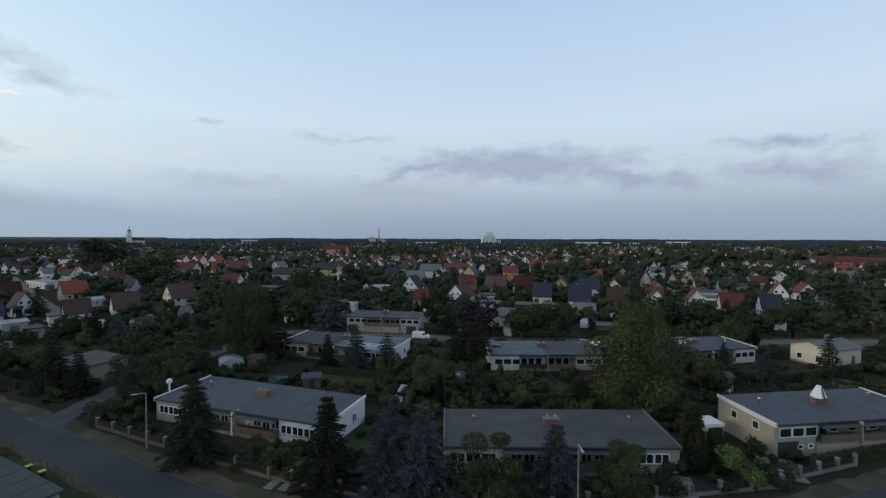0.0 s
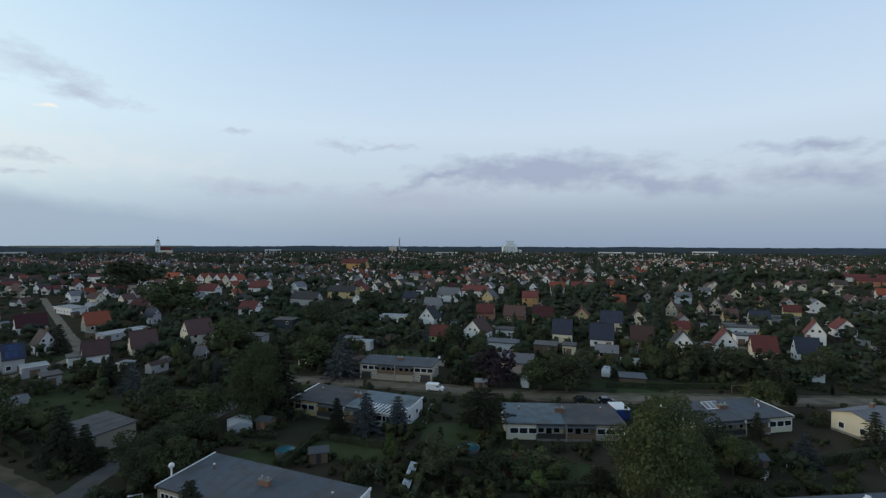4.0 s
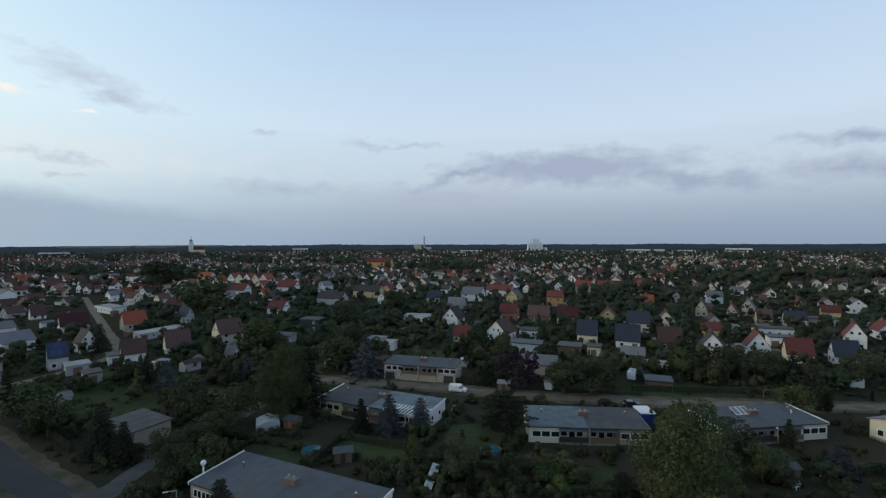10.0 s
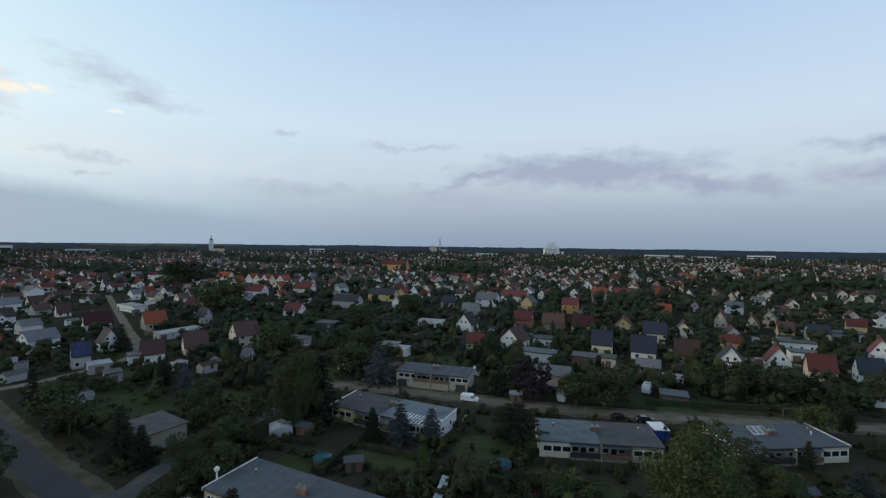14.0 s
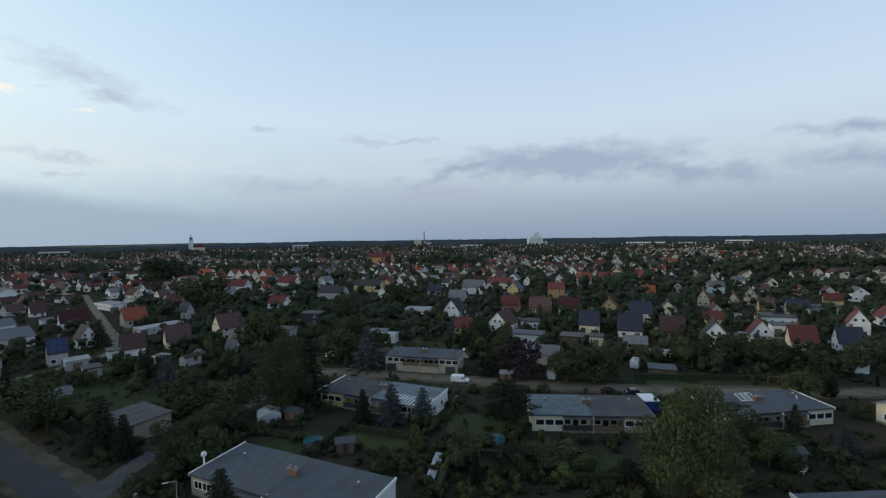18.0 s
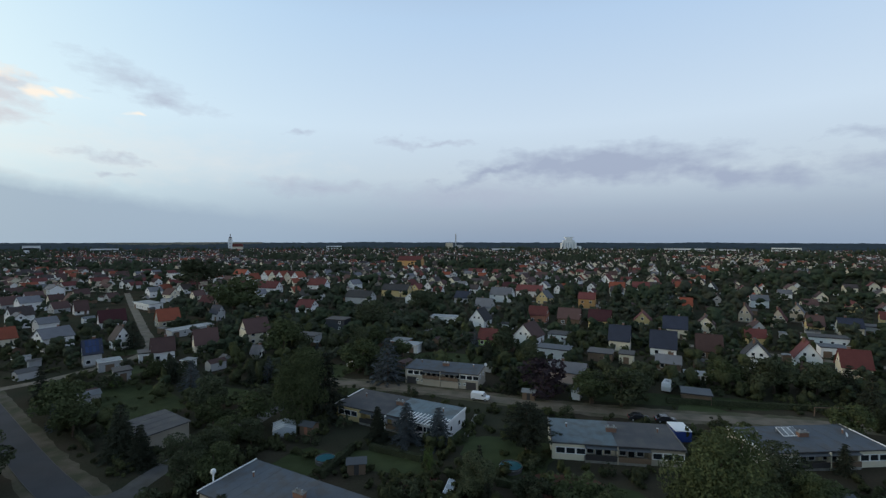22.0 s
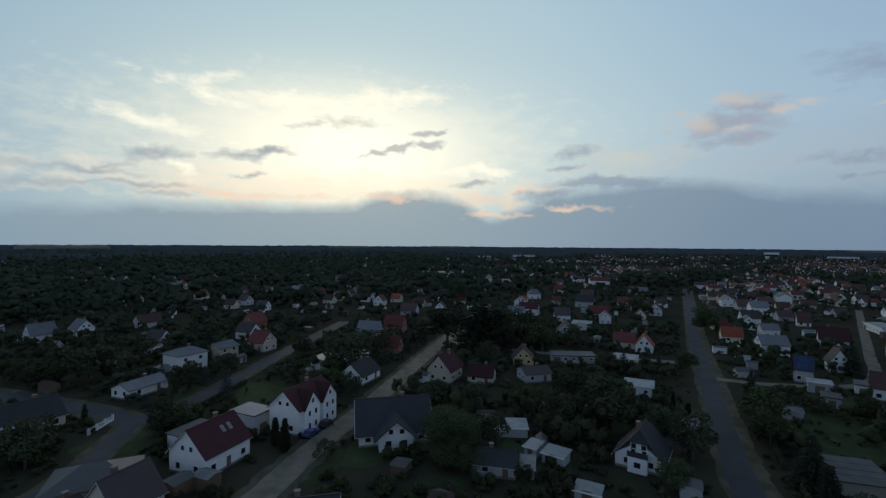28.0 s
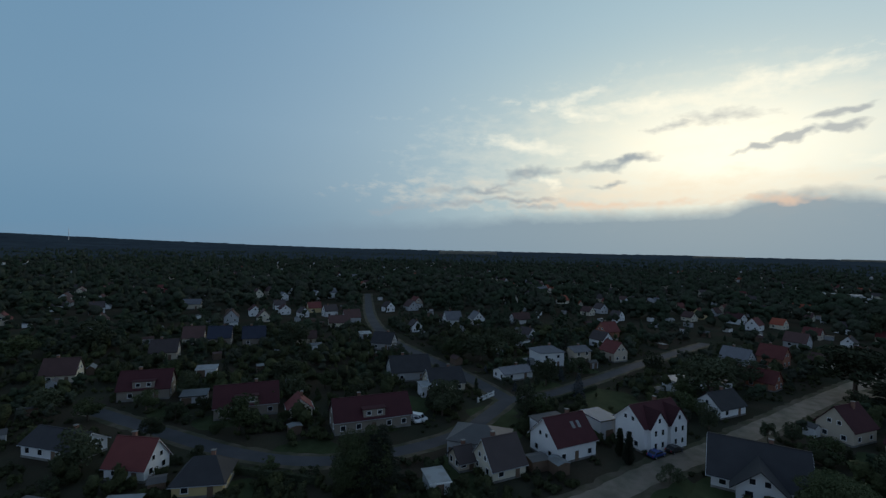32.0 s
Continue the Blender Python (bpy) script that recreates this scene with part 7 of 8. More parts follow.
part("nave_roof", prism([(7.6, 14), (45, 14), (42, 25), (8, 25)], -9.5, 9.5), RED_TILE, church)
for s in range(4):
    for z in (12, 24, 38):
        part("window", box(-1.2, 1.2, -7.6 if z < 36 else -6.7, -7.4 if z < 36 else -5.6, z, z + 4), GLASS, church, at=pose(0, 0, 0, 0, 0, 90 * s))

x, y = bearing(9.1, 2000)
plant_ob = thing("power_station", x, y, 0, 0, "heating plant with a tall slim chimney", "power station")
part("chimney", cyl(3.2, 1.9, 0, 66, 12), GREY_WALL, plant_ob)
part("boiler_house", box(-44, -14, -10, 10, 0, 27), BEIGE, plant_ob)
part("hall", box(4, 30, -10, 10, 0, 18), GREY_WALL, plant_ob)
part("stack", cyl(1.6, 1.4, 27, 36, 8, -30, 0), GREY_WALL, plant_ob)

x, y = bearing(-4.6, 1900)
silo = thing("grain_silo", x, y, 0, 5, "white industrial silo block on the skyline", "silo")
part("block", box(-31, 28, -12, 12, 0, 27), WHITE, silo)
part("shoulder", box(-23, 22, -11, 11, 27, 39), WHITE, silo)
part("tower", box(-12, 12, -10, 10, 39, 48), WHITE, silo)
part("headhouse", box(-18, 16, -7, 7, 48, 52), WHITE, silo)
part("annex", box(28, 46, -12, 12, 0, 16), WHITE, silo)
for i in range(6):
    part("silo_tube", cyl(4, 4, 0, 30, 10, -27 + i * 9.8, -14), WHITE, silo)

for yaw_, dist_, L_, h_ in ((3.2, 1500, 70, 12), (-17, 1700, 120, 12), (-21, 1650, 60, 11), (52.5, 1800, 40, 22), (24, 1900, 60, 16), (47, 1750, 70, 12), (78, 1300, 60, 12), (83, 1200, 40, 11), (-26, 1900, 80, 14)):
    x, y = bearing(yaw_, dist_)
    hall = thing("industrial_hall", x, y, 0, yaw_, "long pale industrial hall on the edge of town", "hall", "industrial halls")
    part("wall", box(-L_ / 2, L_ / 2, -12, 12, 0, h_), WHITE, hall)
    part("roof", box(-L_ / 2 - 0.5, L_ / 2 + 0.5, -12.5, 12.5, h_, h_ + 1), LIGHT_ROOF, hall)
    part("window_band", box(-L_ / 2 + 2, L_ / 2 - 2, -12.2, -11.9, h_ * 0.45, h_ * 0.7), GLASS, hall)

# boxes lifted to canopy height, shaped to show as pale strips from the camera
for yaw_, dist_, w_ in ((128, 2500, 300), (100, 3200, 260), (42, 3000, 500), (36, 3300, 420), (88, 3600, 240)):
    x, y = bearing(yaw_, dist_)
    me = mesh_from("field", box(-w_ / 2, w_ / 2, -130, 130, 10, 24.5))
    me.materials.append(FIELD)
    ob = tagged(new("field", me), "raised pale box that reads as a field strip in the far woods", "field", kind="structure")
    ob.matrix_basis = pose(x, y, 0, 0, 0, yaw_)

x, y = bearing(170.6, 3000)
mast = thing("radio_mast", x, y, 40, 0, "thin steel radio mast on a wooded hill", "mast")
part("lattice", cyl(1.6, 0.6, 0, 62, 4), METAL, mast)

# ---- vehicles ----


def vehicle(x, y, heading, paint, label, van=False, L=4.3, W=1.75, H=1.45):
    v = thing("van" if van else "car", x, y, 0.03, heading, label, "van" if van else "car")
    if van:
        prof = [(-L / 2, 0.35), (-L / 2, H - 0.1), (-L / 2 + 0.15, H), (L / 2 - 1.5, H), (L / 2 - 0.85, 1.15), (L / 2 - 0.1, 0.95), (L / 2, 0.7), (L / 2, 0.35)]
    else:
        prof = [(-L / 2, 0.4), (-L / 2 + 0.05, 0.9), (-L / 2 + 0.5, 0.95), (-L / 2 + 1.0, H), (0.45, H), (1.15, 0.95), (L / 2 - 0.1, 0.8), (L / 2, 0.6), (L / 2, 0.35)]
    bm = prism(prof, -W / 2, W / 2)
    bmesh.ops.bevel(bm, geom=bm.edges[:], offset=0.06, segments=1, affect="EDGES")
    part("body", bm, paint, v)
    for s in (-1, 1):
        y0 = s * (W / 2 + 0.004)
        a, b = min(y0, y0 - s * 0.03), max(y0, y0 - s * 0.03)
        if van:
            part("side_window", prism([(L / 2 - 1.75, 1.2), (L / 2 - 1.75, H - 0.25), (L / 2 - 1.4, H - 0.25), (L / 2 - 0.95, 1.2)], a, b), GLASS, v)
        else:
            part("side_window", prism([(-L / 2 + 0.85, 0.98), (-L / 2 + 1.15, H - 0.1), (0.4, H - 0.1), (0.95, 0.98)], a, b), GLASS, v)
        for u in (-L / 2 + 0.8, L / 2 - 0.85):
            wh = part("wheel", prism([(u + 0.32 * math.cos(k * math.tau / 12), 0.32 + 0.32 * math.sin(k * math.tau / 12)) for k in range(12)], s * W / 2 - 0.12, s * W / 2 + 0.05), RUBBER, v)
            part("rim", prism([(u + 0.19 * math.cos(k * math.tau / 8), 0.32 + 0.19 * math.sin(k * math.tau / 8)) for k in range(8)], s * W / 2 + (0.05 if s > 0 else -0.13), s * W / 2 + (0.07 if s > 0 else -0.11)), METAL, wh)
        part("headlight", box(L / 2 - 0.12, L / 2 + 0.02, s * W * 0.36 - 0.15, s * W * 0.36 + 0.15, 0.62, 0.78), LIGHT_ROOF, v)
        part("tail_light", box(-L / 2 - 0.02, -L / 2 + 0.06, s * W * 0.40 - 0.1, s * W * 0.40 + 0.1, 0.6, 0.9), RED_CLOTH, v)
    if van:
        part("windscreen", slab([(L / 2 - 1.48, -W / 2 + 0.15, H - 0.04), (L / 2 - 0.84, -W / 2 + 0.15, 1.2), (L / 2 - 0.84, W / 2 - 0.15, 1.2), (L / 2 - 1.48, W / 2 - 0.15, H - 0.04)], 0.03), GLASS, v)
    else:
        part("windscreen", slab([(0.5, -W / 2 + 0.15, H), (1.16, -W / 2 + 0.15, 0.98), (1.16, W / 2 - 0.15, 0.98), (0.5, W / 2 - 0.15, H)], 0.03), GLASS, v)
        part("rear_window", slab([(-L / 2 + 0.98, -W / 2 + 0.15, H), (-L / 2 + 0.98, W / 2 - 0.15, H), (-L / 2 + 0.52, W / 2 - 0.15, 0.98), (-L / 2 + 0.52, -W / 2 + 0.15, 0.98)], 0.03), GLASS, v)
    return v


vehicle(-8.2, 118.4, -8, CAR_WHITE, "white delivery van parked on the sandy track", True, 4.5, 1.8, 1.9)
vehicle(-91.8, -15.84, 160, CAR_BLUE, "blue car parked on the sandy road")
vehicle(-97.2, -13.68, 160, CAR_DARK, "dark car parked on the sandy road")
vehicle(-69.96, -66.72, 60, CAR_WHITE, "white car parked in front of the row house")
vehicle(-70.6, -66.4, 110, CAR_WHITE, "white van parked beside the long red-roofed house", True, 4.4, 1.8, 1.9)
vehicle(-61.8, -18, 160, CAR_DARK, "dark car standing on the sandy road")
vehicle(-148.8, -58.2, 150, CAR_DARK, "grey car in the yard of the white house")
vehicle(27, 112.3, 0, CAR_DARK, "dark car parked behind the bungalow")
vehicle(32.4, 112.3, 3, CAR_DARK, "black car parked behind the bungalow")



def lamp_post(x, y, height, heading):
    p = thing("street_lamp", x, y, 0, heading, "pale concrete street lamp with a short arm", "street lamp", "street lamps")
    part("pole", cyl(0.11, 0.07, 0, height, 8), CONCRETE, p)
    part("arm", box(-0.03, 1.3, -0.03, 0.03, height - 0.06, height), METAL, p)
    part("lamp_head", box(0.9, 1.6, -0.12, 0.12, height - 0.14, height - 0.04, 0.03), METAL, p)


lamp_post(-38.28, 55.44, 7.0, 200)
lamp_post(12, 43.44, 6.6, 270)



def fence(x0, y0, x1, y1, posts, label, height=1.1, mat=None, post_mat=None):
    f = thing("garden_fence", (x0 + x1) / 2, (y0 + y1) / 2, 0, math.degrees(math.atan2(y1 - y0, x1 - x0)), label, "fence", "front garden fences")
    L = math.hypot(x1 - x0, y1 - y0)
    for i in range(posts):
        u = -L / 2 + i * L / (posts - 1)
        p = part("post", box(u - 0.18, u + 0.18, -0.18, 0.18, 0, height + 0.25), post_mat or BRICK_POST, f)
        part("cap", box(u - 0.22, u + 0.22, -0.22, 0.22, height + 0.25, height + 0.33), CONCRETE, p)
    part("base_wall", box(-L / 2, L / 2, -0.1, 0.1, 0, 0.35), post_mat or BRICK_POST, f)
    n = int(L / 0.28)
    sh = mesh_from("slat", box(-0.05, 0.05, -0.02, 0.02, 0.4, height))
    sh.materials.append(mat or DARK_TRIM)
    for i in range(n):
        u = -L / 2 + (i + 0.5) * L / n
        part("slat", sh, mat or DARK_TRIM, f, at=pose(u, 0, 0))
    for z in (0.5, height - 0.15):
        part("rail", box(-L / 2, L / 2, 0.02, 0.06, z, z + 0.06), mat or DARK_TRIM, f)


fence(-49.2, 61.44, -29.4, 52.68, 7, "low brick garden wall with dark slats and posts")
fence(-29.4, 52.68, -20.16, 48.72, 3, "brown slatted fence between brick posts")
fence(-20.16, 48.72, -9, 45.12, 5, "dark slatted fence and gate between brick posts")
fence(-9, 45.12, 9.6, 43.68, 6, "dark front fence with brick posts")
fence(9.6, 43.68, 34.8, 48.24, 8, "dark front garden fence with stone posts", 1.1, None, CONCRETE)
fence(35.28, 49.2, 46.8, 53.28, 5, "dark metal fence with pale concrete posts", 1.1, None, CONCRETE)
fence(-100.8, -64.56, -92.4, -64.08, 4, "white garden wall with slats", 1.3, TRIM, WHITE)




def hedge(x0, y0, x1, y1, height=1.4, wide=0.9, label="clipped dark green hedge"):
    L = math.hypot(x1 - x0, y1 - y0)
    r = np.random.RandomState(int(abs(x0 * 7 + y0 * 3)))
    n = int(L * 90)
    c = np.c_[r.uniform(-L / 2, L / 2, n), r.uniform(-1, 1, n) * wide / 2, r.uniform(0.05, 1, n) * height]
    top = r.uniform(size=n) < 0.4
    c[top, 2] = height * r.uniform(0.93, 1.03, top.sum())
    c[~top, 1] = np.sign(c[~top, 1]) * wide / 2 * r.uniform(0.9, 1.1, (~top).sum())
    nr = np.where(top[:, None], [[0, 0, 1.0]], np.c_[np.zeros(n), np.sign(c[:, 1]), np.zeros(n)])
    h = thing("hedge", (x0 + x1) / 2, (y0 + y1) / 2, 0, math.degrees(math.atan2(y1 - y0, x1 - x0)), label, "hedge", "garden hedges")
    part("core", box(-L / 2, L / 2, -wide / 2 + 0.1, wide / 2 - 0.1, 0, height - 0.1), LEAF, h)
    part("foliage", leaf_mesh("foliage", c, nr, 0.2, [LEAF], 4), LEAF, h)


hedge(-28.8, 53.76, -20.88, 50.4, 1.1)
hedge(41.5, 52.7, 54.0, 56.2, 1.3)
hedge(-114, 98.6, -75.5, 77.0, 1.3)
hedge(-29.7, 76.4, -28.6, 87.2, 1.4)
hedge(-25.6, 87.8, -15.0, 85.1, 1.2)
hedge(-7.2, 67.5, -6.2, 80.6, 1.7)
hedge(-1.5, 79.8, 10.3, 78.6, 1.2)
hedge(12.0, 73.0, 22.6, 73.4, 1.3)
hedge(43.0, 83.1, 51.5, 85.9, 1.5)
hedge(26.4, 52.32, 26.4, 60.6, 2.2, 1.4, "tall ivy-green hedge at the end wall")
hedge(36, 124.8, 76.8, 126, 1.3)
hedge(-108, -48.6, -129.6, -45, 1.2)
hedge(-79.2, 60, -108, 74.4, 1.3)
hedge(-36, -57.6, -26.4, -74.4, 1.4)
hedge(60, 84, 86.4, 93.6, 1.6)



# ---- garden things ----


def open_box(name, x, y, heading, label, category, parts, z=0.0, group=""):
    """A thing out of plain bevelled pieces: (part name, x0, x1, y0, y1, z0, z1, material)."""
    t = thing(name, x, y, z, heading, label, category, group)
    for pn, x0, x1, y0, y1, z0, z1, mat in parts:
        part(pn, box(x0, x1, y0, y1, z0, z1, min(0.03, (x1 - x0) / 4, (y1 - y0) / 4, (z1 - z0) / 4)), mat, t)
    return t


# solar collectors lean on a bungalow roof
col = thing("solar_collector", 50.6, 101.4, 3.42, 14.5, "three white-framed solar collectors on the felt roof", "solar panel")
for i in (-1, 0, 1):
    fr = part("collector_frame", slab([(i * 1.15 - 0.55, -1.0, 0.1), (i * 1.15 + 0.55, -1.0, 0.1), (i * 1.15 + 0.55, 1.0, 0.95), (i * 1.15 - 0.55, 1.0, 0.95)], 0.09), TRIM, col)
    part("absorber", slab([(i * 1.15 - 0.46, -0.9, 0.155), (i * 1.15 + 0.46, -0.9, 0.155), (i * 1.15 + 0.46, 0.9, 0.92), (i * 1.15 - 0.46, 0.9, 0.92)], 0.03), LIGHT_ROOF, fr)
    for u in (-0.4, 0.4):
        part("strut", box(i * 1.15 + u - 0.03, i * 1.15 + u + 0.03, 0.92, 0.98, 0, 0.84), METAL, col)

# white pergola before a bungalow terrace
per = thing("pergola", -17.0, 95.2, 0, -17, "white timber pergola in front of a bungalow terrace", "pergola")
for i in range(4):
    part("post", box(-4.5 + i * 3 - 0.07, -4.5 + i * 3 + 0.07, -1.6, -1.46, 0, 3.18), TRIM, per)
for yy in (-1.53, 1.4):
    part("beam", box(-4.9, 4.9, yy - 0.09, yy + 0.09, 3.18, 3.34), TRIM, per)
for i in range(12):
    part("slat", box(-4.7 + i * 0.82, -4.46 + i * 0.82, -2.0, 2.9, 3.345, 3.46), TRIM, per)

# covered chimney on the corner bungalow
tarp = thing("tarpaulin", 49.1, 61.7, 5.2, 13, "white and blue tarpaulin tied over a chimney", "tarpaulin")
bm = cyl(0.95, 0.28, 0, 1.5, 9)
rt = random.Random(4)
for v in bm.verts:
    v.co.x += rt.uniform(-0.14, 0.14)
    v.co.y += rt.uniform(-0.14, 0.14)
part("sheet", bm, TRIM, tarp)
part("stripe", slab([(-0.35, -1.0, 0.1), (-0.1, -1.0, 0.1), (0.12, -0.4, 1.4), (-0.05, -0.4, 1.4)], 0.04), CAR_BLUE, tarp, "blue stripe")

open_box("garden_tent", 33.6, 60.2, 10, "white square party tent beside the bungalow", "tent", [
    ("canopy", -1.35, 1.35, -1.35, 1.35, 2.0, 2.5, TRIM), ("leg", -1.3, -1.22, -1.3, -1.22, 0, 2.0, METAL), ("leg", 1.22, 1.3, -1.3, -1.22, 0, 2.0, METAL),
    ("leg", -1.3, -1.22, 1.22, 1.3, 0, 2.0, METAL), ("leg", 1.22, 1.3, 1.22, 1.3, 0, 2.0, METAL), ("side_cloth", -1.25, 1.25, 1.25, 1.29, 0.3, 2.0, TRIM)])


def round_pool(x, y, r, label):
    p = thing("pool", x, y, 0, 0, label, "pool", "garden pools")
    bm = cyl(r, r, 0, 0.9, 24)
    top = [f for f in bm.faces if f.normal.z > 0.5 or all(v.co.z > 0.8 for v in f.verts)]
    bmesh.ops.delete(bm, geom=top, context="FACES_ONLY")
    part("wall", bm, GREY_SHEET, p)
    part("water", cyl(r - 0.05, r - 0.05, 0.6, 0.72, 24), POOL, p)
    part("rim", cyl(r + 0.08, r + 0.08, 0.62, 0.7, 24), LIGHT_ROOF, p)


round_pool(-31.7, 81.8, 1.7, "small round blue swimming pool in a garden")
round_pool(0.6, 85.2, 1.9, "round teal garden pool with pale rim")
round_pool(70.0, 81.5, 2.2, "covered light blue round pool")

cv = thing("caravan", 38.9, 134.4, 0, 65, "white touring caravan parked on grass", "caravan")
bm = prism([(-2.3, 0.5), (-2.4, 1.6), (-2.1, 2.5), (2.0, 2.6), (2.4, 1.7), (2.3, 0.5)], -1.1, 1.1)
bmesh.ops.bevel(bm, geom=bm.edges[:], offset=0.08, segments=2, affect="EDGES")
part("body", bm, CAR_WHITE, cv)
for s in (-1, 1):
    part("window", box(-1.2, 0.2, s * 1.11 - 0.02, s * 1.11 + 0.02, 1.4, 2.0), GLASS, cv)
    part("wheel", prism([(0.32 * math.cos(k * math.tau / 12), 0.33 + 0.32 * math.sin(k * math.tau / 12)) for k in range(12)], s * 1.0 - 0.1, s * 1.0 + 0.1), RUBBER, cv)
part("roof_hatch", box(-0.5, 0.3, -0.4, 0.4, 2.55, 2.7, 0.03), LIGHT_ROOF, cv)
part("drawbar", box(2.3, 3.6, -0.06, 0.06, 0.45, 0.55), METAL, cv)

open_box("camper_cabin", 32.6, 103.6, 5, "white boxy cabin beside the bungalow end wall", "cabin", [
    ("body", -1.5, 1.5, -2.2, 2.2, 0.4, 2.4, CAR_BLUE), ("roof", -1.55, 1.55, -2.25, 2.25, 2.4, 2.6, TRIM), ("skid", -1.4, 1.4, -2.0, 2.0, 0, 0.4, DARK_TRIM)])

gh = thing("greenhouse", -45.2, 91.6, 0, 30, "small greenhouse with a pale translucent roof", "greenhouse")
part("glazing", prism([(-2.2, 0.3), (2.2, 0.3), (2.2, 1.5), (0, 2.2), (-2.2, 1.5)], -2.2, 2.2), POLYCARBONATE, gh)
part("plinth", box(-2.3, 2.3, -2.3, 2.3, 0, 0.3), CONCRETE, gh)
for i in range(5):
    for s in (-1, 1):
        part("glazing_bar", slab([(s * 2.3, -2.2 + i * 1.1 - 0.03, 1.52), (s * 2.3, -2.2 + i * 1.1 + 0.03, 1.52), (0, -2.2 + i * 1.1 + 0.03, 2.25), (0, -2.2 + i * 1.1 - 0.03, 2.25)], 0.05), TRIM, gh)

for x, y, h2, lab in ((-25.0, 79.6, 20, "garden shed with a dark green felt roof"), (-40.2, 92.4, -10, "little orange wooden playhouse"), (48.0, 82.0, 12, "small brown garden shed"), (3.5, 121.5, -8, "little brick summerhouse with a pale roof")):
    t = thing("garden_shed", x, y, 0, h2, lab, "shed", "garden sheds")
    hh = 2.0
    part("wall", box(-1.5, 1.5, -1.1, 1.1, 0, hh), WOOD_WALL, t)
    for s in (-1, 1):
        q = [(-1.75, s * 1.35, hh - 0.1), (1.75, s * 1.35, hh - 0.1), (1.75, 0, hh + 0.6), (-1.75, 0, hh + 0.6)]
        part("roof_slope", slab(q if s < 0 else q[::-1], 0.08), LIGHT_ROOF if "pale" in lab else DARK_ROOF, t)
    part("door", box(-0.4, 0.4, -1.14, -1.1, 0.05, 1.85), BRICK_WALL if "orange" in lab else DARK_TRIM, t)

for x, y in ((-47.1, 48.9), (-44.6, 47.8)):
    b = thing("waste_bin", x, y, 0, -28, "green waste bin with a yellow lid by the fence", "bin", "waste bins")
    part("body", cyl(0.26, 0.33, 0.05, 0.95, 4), BLACK_WALL, b)
    part("lid", box(-0.32, 0.32, -0.34, 0.34, 0.95, 1.06, 0.03), YELLOW_PLASTIC, b)
    for s in (-1, 1):
        part("wheel", box(s * 0.22 - 0.04, s * 0.22 + 0.04, 0.2, 0.38, 0, 0.18), RUBBER, b)

# white pipe at the corner; the ball stands in for a satellite dish
pole = thing("flue_pole", -42.3, 66.6, 0, 0, "white pipe at the house corner with a ball for its satellite dish", "pole")
part("shaft", cyl(0.14, 0.12, 0, 4.6, 10), TRIM, pole)
bm = bmesh.new()
bmesh.ops.create_uvsphere(bm, u_segments=12, v_segments=8, radius=0.42)
bmesh.ops.translate(bm, verts=bm.verts[:], vec=(0, 0, 4.9))
part("ball", bm, TRIM, pole)


def dish(x, y, z, heading):
    d = thing("satellite_dish", x, y, z, heading, "white satellite dish on a short bracket", "satellite dish", "satellite dishes")
    bm = cyl(0.05, 0.40, 0, 0.12, 14)
    bmesh.ops.rotate(bm, verts=bm.verts[:], cent=(0, 0, 0), matrix=Matrix.Rotation(radians(70), 3, "X"))
    bmesh.ops.translate(bm, verts=bm.verts[:], vec=(0, 0, 0.6))
    part("reflector", bm, TRIM, d)
    part("bracket", cyl(0.03, 0.03, 0, 0.6, 6), METAL, d)


dish(-28.9, 60.0, 2.3, 20)
dish(60.0, 101.5, 3.45, 40)
dish(-8.0, 129.4, 5.2, 10)

# paved drives and paths in the front gardens
for x0, y0, x1, y1, w in ((-19.6, 46.6, -17.2, 56.5, 1.0), (-18.0, 46.4, -15.4, 56.2, 1.0), (37.0, 49.6, 38.6, 54.8, 3.2), (-0.6, 43.0, 0.4, 49.6, 1.6), (24.0, 45.2, 25.5, 50.2, 1.4), (-36.0, 57.5, -33.0, 63.5, 2.6), (-8.8, 97.0, -7.9, 109.0, 1.1)):
    dx, dy = x1 - x0, y1 - y0
    L = math.hypot(dx, dy)
    d = thing("garden_path", (x0 + x1) / 2, (y0 + y1) / 2, 0.004, math.degrees(math.atan2(dy, dx)), "grey concrete slab path in a front garden", "path", "garden paths", "structure")
    n = max(2, int(L / 1.0))
    for i in range(n):
        part("slab", box(-L / 2 + i * L / n + 0.015, -L / 2 + (i + 1) * L / n - 0.015, -w / 2, w / 2, 0, 0.035 + 0.008 * (i % 2)), CONCRETE, d)

# vegetable garden: raised beds with bare soil beside a long glazed cold frame
for x, y, h2, L in ((-15.0, 76.4, 82, 3.4), (-13.0, 74.8, 82, 4.0), (-11.0, 75.6, 82, 4.4), (-12.6, 79.4, -8, 3.2)):
    b = thing("raised_bed", x, y, 0, h2, "low timber raised bed filled with reddish soil", "raised bed", "raised beds")
    part("soil", box(-L / 2 + 0.06, L / 2 - 0.06, -0.6, 0.6, 0, 0.3), SOIL, b)
    for sgn in (-1, 1):
        part("side_board", box(-L / 2, L / 2, sgn * 0.64 - 0.04, sgn * 0.64 + 0.04, 0, 0.38), WOOD_WALL, b)
        part("end_board", box(sgn * L / 2 - 0.05, sgn * L / 2 + 0.05, -0.6, 0.6, 0, 0.38), WOOD_WALL, b)
cf = thing("cold_frame", -8.6, 75.0, 0, 87, "long low cold frame with white glazed lids", "cold frame")
part("base", box(-4.0, 4.0, -0.6, 0.6, 0, 0.45), CONCRETE, cf)
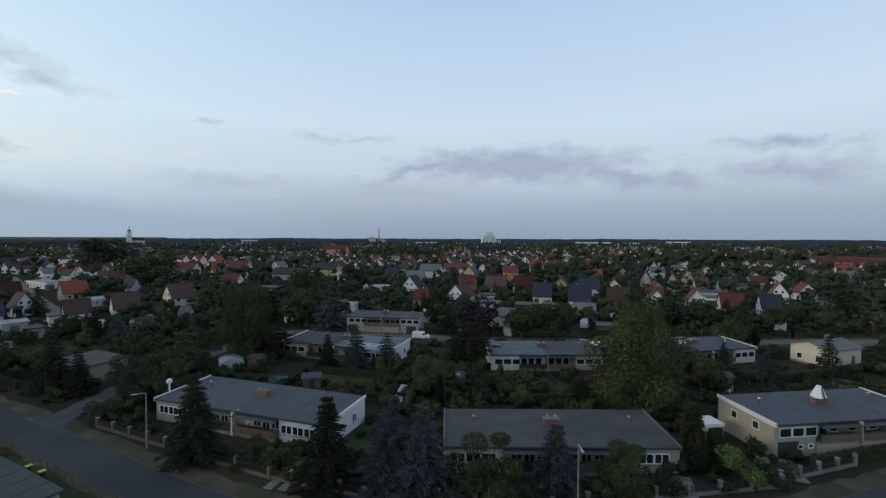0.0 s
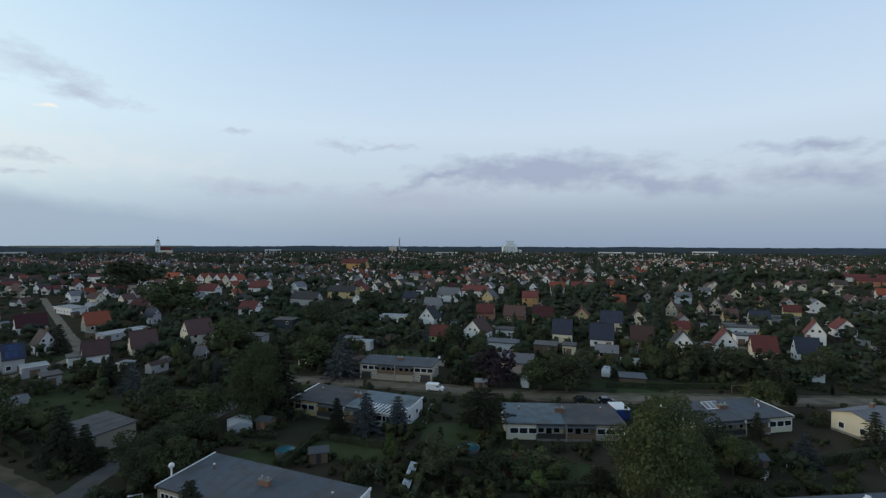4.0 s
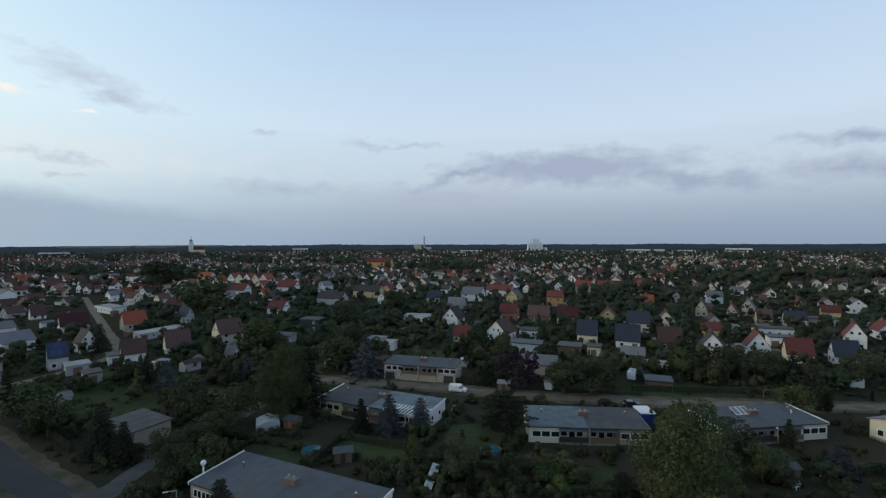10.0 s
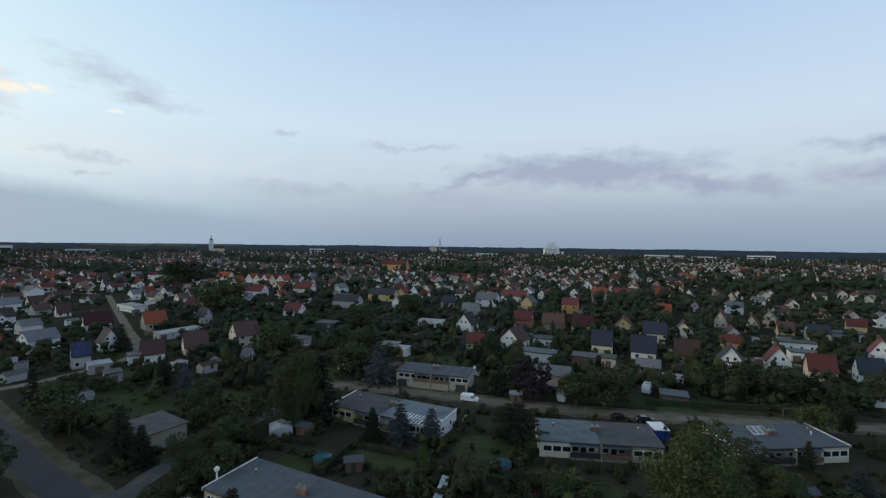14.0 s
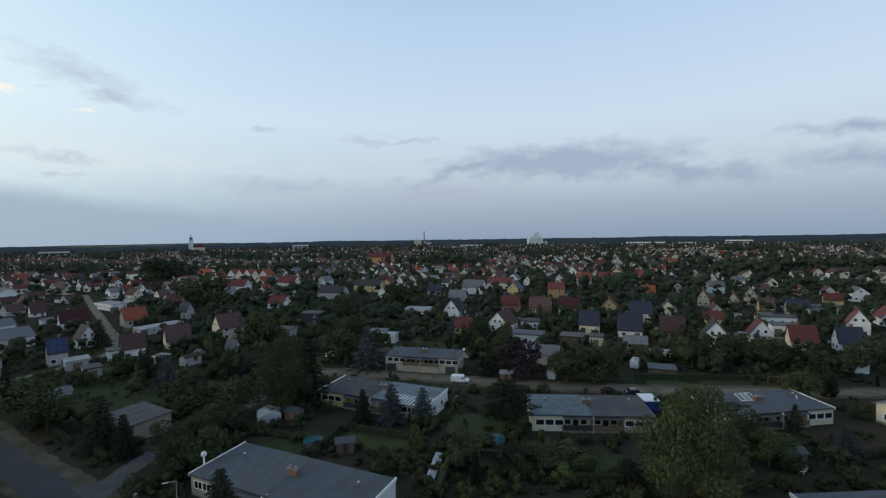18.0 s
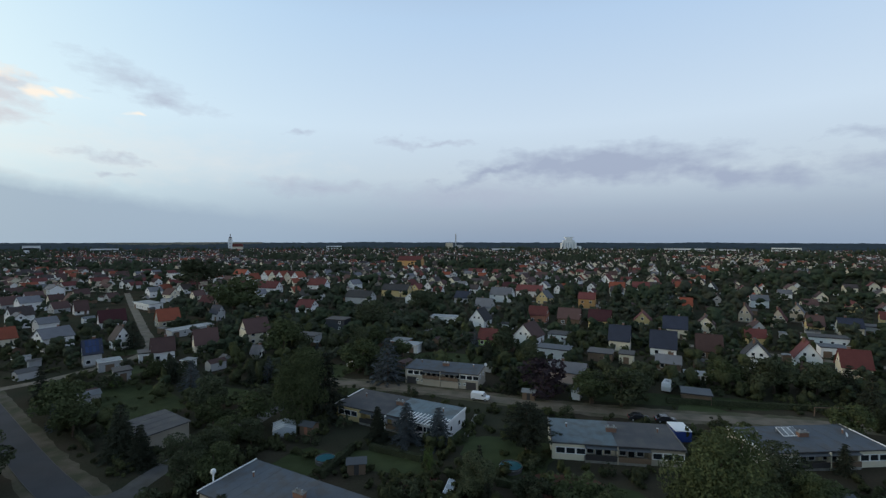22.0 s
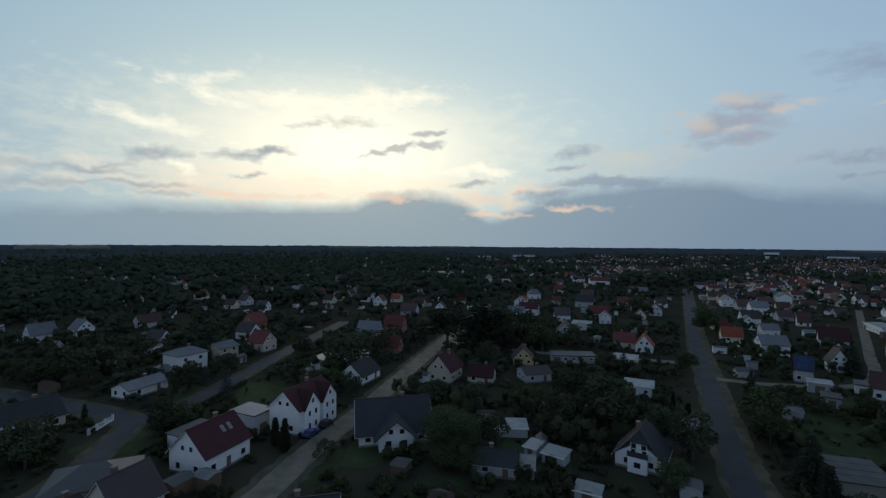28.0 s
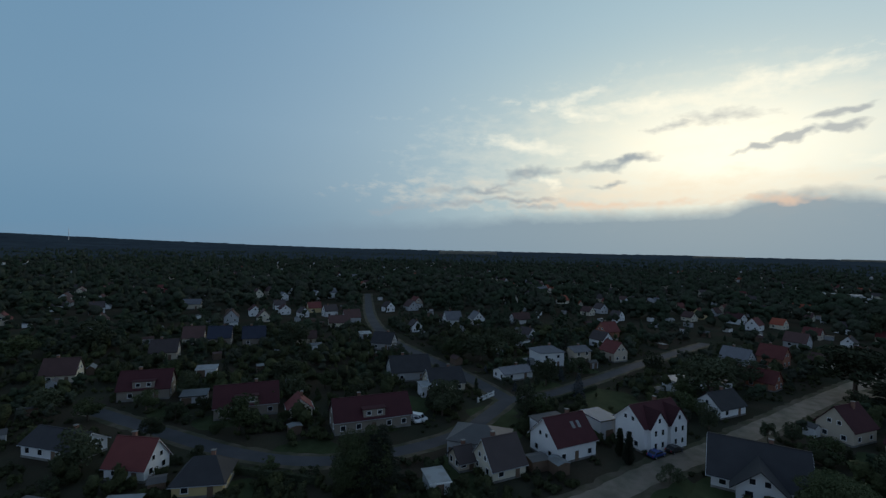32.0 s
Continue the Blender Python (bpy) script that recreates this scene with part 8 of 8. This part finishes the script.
for i in range(5):
    lid = part("lid", slab([(-3.95 + i * 1.6, -0.62, 0.56), (-2.45 + i * 1.6, -0.62, 0.56), (-2.45 + i * 1.6, 0.62, 0.86), (-3.95 + i * 1.6, 0.62, 0.86)], 0.06), TRIM, cf)
    part("pane", slab([(-3.85 + i * 1.6, -0.5, 0.605), (-2.55 + i * 1.6, -0.5, 0.605), (-2.55 + i * 1.6, 0.5, 0.847), (-3.85 + i * 1.6, 0.5, 0.847)], 0.02), POLYCARBONATE, lid)

# football goal on the grass by the track
goal = thing("goal", 69.2, 122.4, 0, 6, "brown wooden football goal frame on the grass", "goal")
for u in (-3.2, 3.2):
    part("post", box(u - 0.07, u + 0.07, -0.07, 0.07, 0, 1.9), WOOD_WALL, goal)
part("crossbar", box(-3.27, 3.27, -0.07, 0.07, 1.9, 2.04), WOOD_WALL, goal)

# white garden lounger and a white trellis by the spruce
lg = thing("garden_lounger", 47.7, 78.9, 0, 40, "white plastic garden lounger on the lawn", "lounger")
part("seat", box(-0.9, 0.5, -0.32, 0.32, 0.32, 0.42, 0.03), TRIM, lg)
part("backrest", slab([(0.5, -0.32, 0.42), (1.15, -0.32, 0.85), (1.15, 0.32, 0.85), (0.5, 0.32, 0.42)], 0.08), TRIM, lg)
for u in (-0.75, 0.4):
    for v in (-0.26, 0.26):
        part("leg", box(u - 0.04, u + 0.04, v - 0.04, v + 0.04, 0, 0.32), TRIM, lg)
tl = thing("trellis", 54.6, 83.2, 0, 15, "white timber trellis with an arched top", "trellis")
for i in range(6):
    part("slat", box(-1.0 + i * 0.4 - 0.05, -1.0 + i * 0.4 + 0.05, -0.03, 0.03, 0, 1.6 + 0.35 * math.sin(math.pi * (i + 0.5) / 6)), TRIM, tl)
for z in (0.5, 1.1):
    part("rail", box(-1.1, 1.1, 0.032, 0.07, z, z + 0.09), TRIM, tl)

# garden furniture on a terrace
tb = thing("garden_table", -29.5, 61.0, 0, -18, "dark garden table on the terrace", "table")
part("tabletop", box(-0.8, 0.8, -0.5, 0.5, 0.7, 0.75), WOOD_WALL, tb)
for u in (-0.7, 0.7):
    for v in (-0.4, 0.4):
        part("leg", box(u - 0.04, u + 0.04, v - 0.04, v + 0.04, 0, 0.7), WOOD_WALL, tb)
for u, h2 in ((-31.2, 60), (-28.0, -70)):
    ch = thing("garden_chair", u, 60.6, 0, h2, "red cushioned garden chair on the terrace", "chair", "garden chairs")
    part("seat", box(-0.3, 0.3, -0.3, 0.3, 0.42, 0.52, 0.03), RED_CLOTH, ch)
    part("backrest", box(-0.3, 0.3, 0.24, 0.34, 0.52, 1.1, 0.03), RED_CLOTH, ch)
    for a in (-0.26, 0.26):
        for b in (-0.26, 0.26):
            part("leg", box(a - 0.03, a + 0.03, b - 0.03, b + 0.03, 0, 0.42), DARK_TRIM, ch)


# wire fence on the near side of the road
wf = thing("wire_fence", -45.0, 49.4, 0, -28.5, "low wire mesh fence on short pale posts", "fence", "front garden fences")
for i in range(14):
    part("post", box(-13 + i * 2 - 0.04, -13 + i * 2 + 0.04, -0.04, 0.04, 0, 0.95), WOOD_WALL, wf)
for z in (0.25, 0.55, 0.95):
    part("wire", box(-13, 13, -0.006, 0.006, z, z + 0.012), DARK_TRIM, wf)

for ob in [*PROTO.values(), *TOWN]:
    for o in (*ob.children_recursive, ob):
        bpy.data.objects.remove(o)
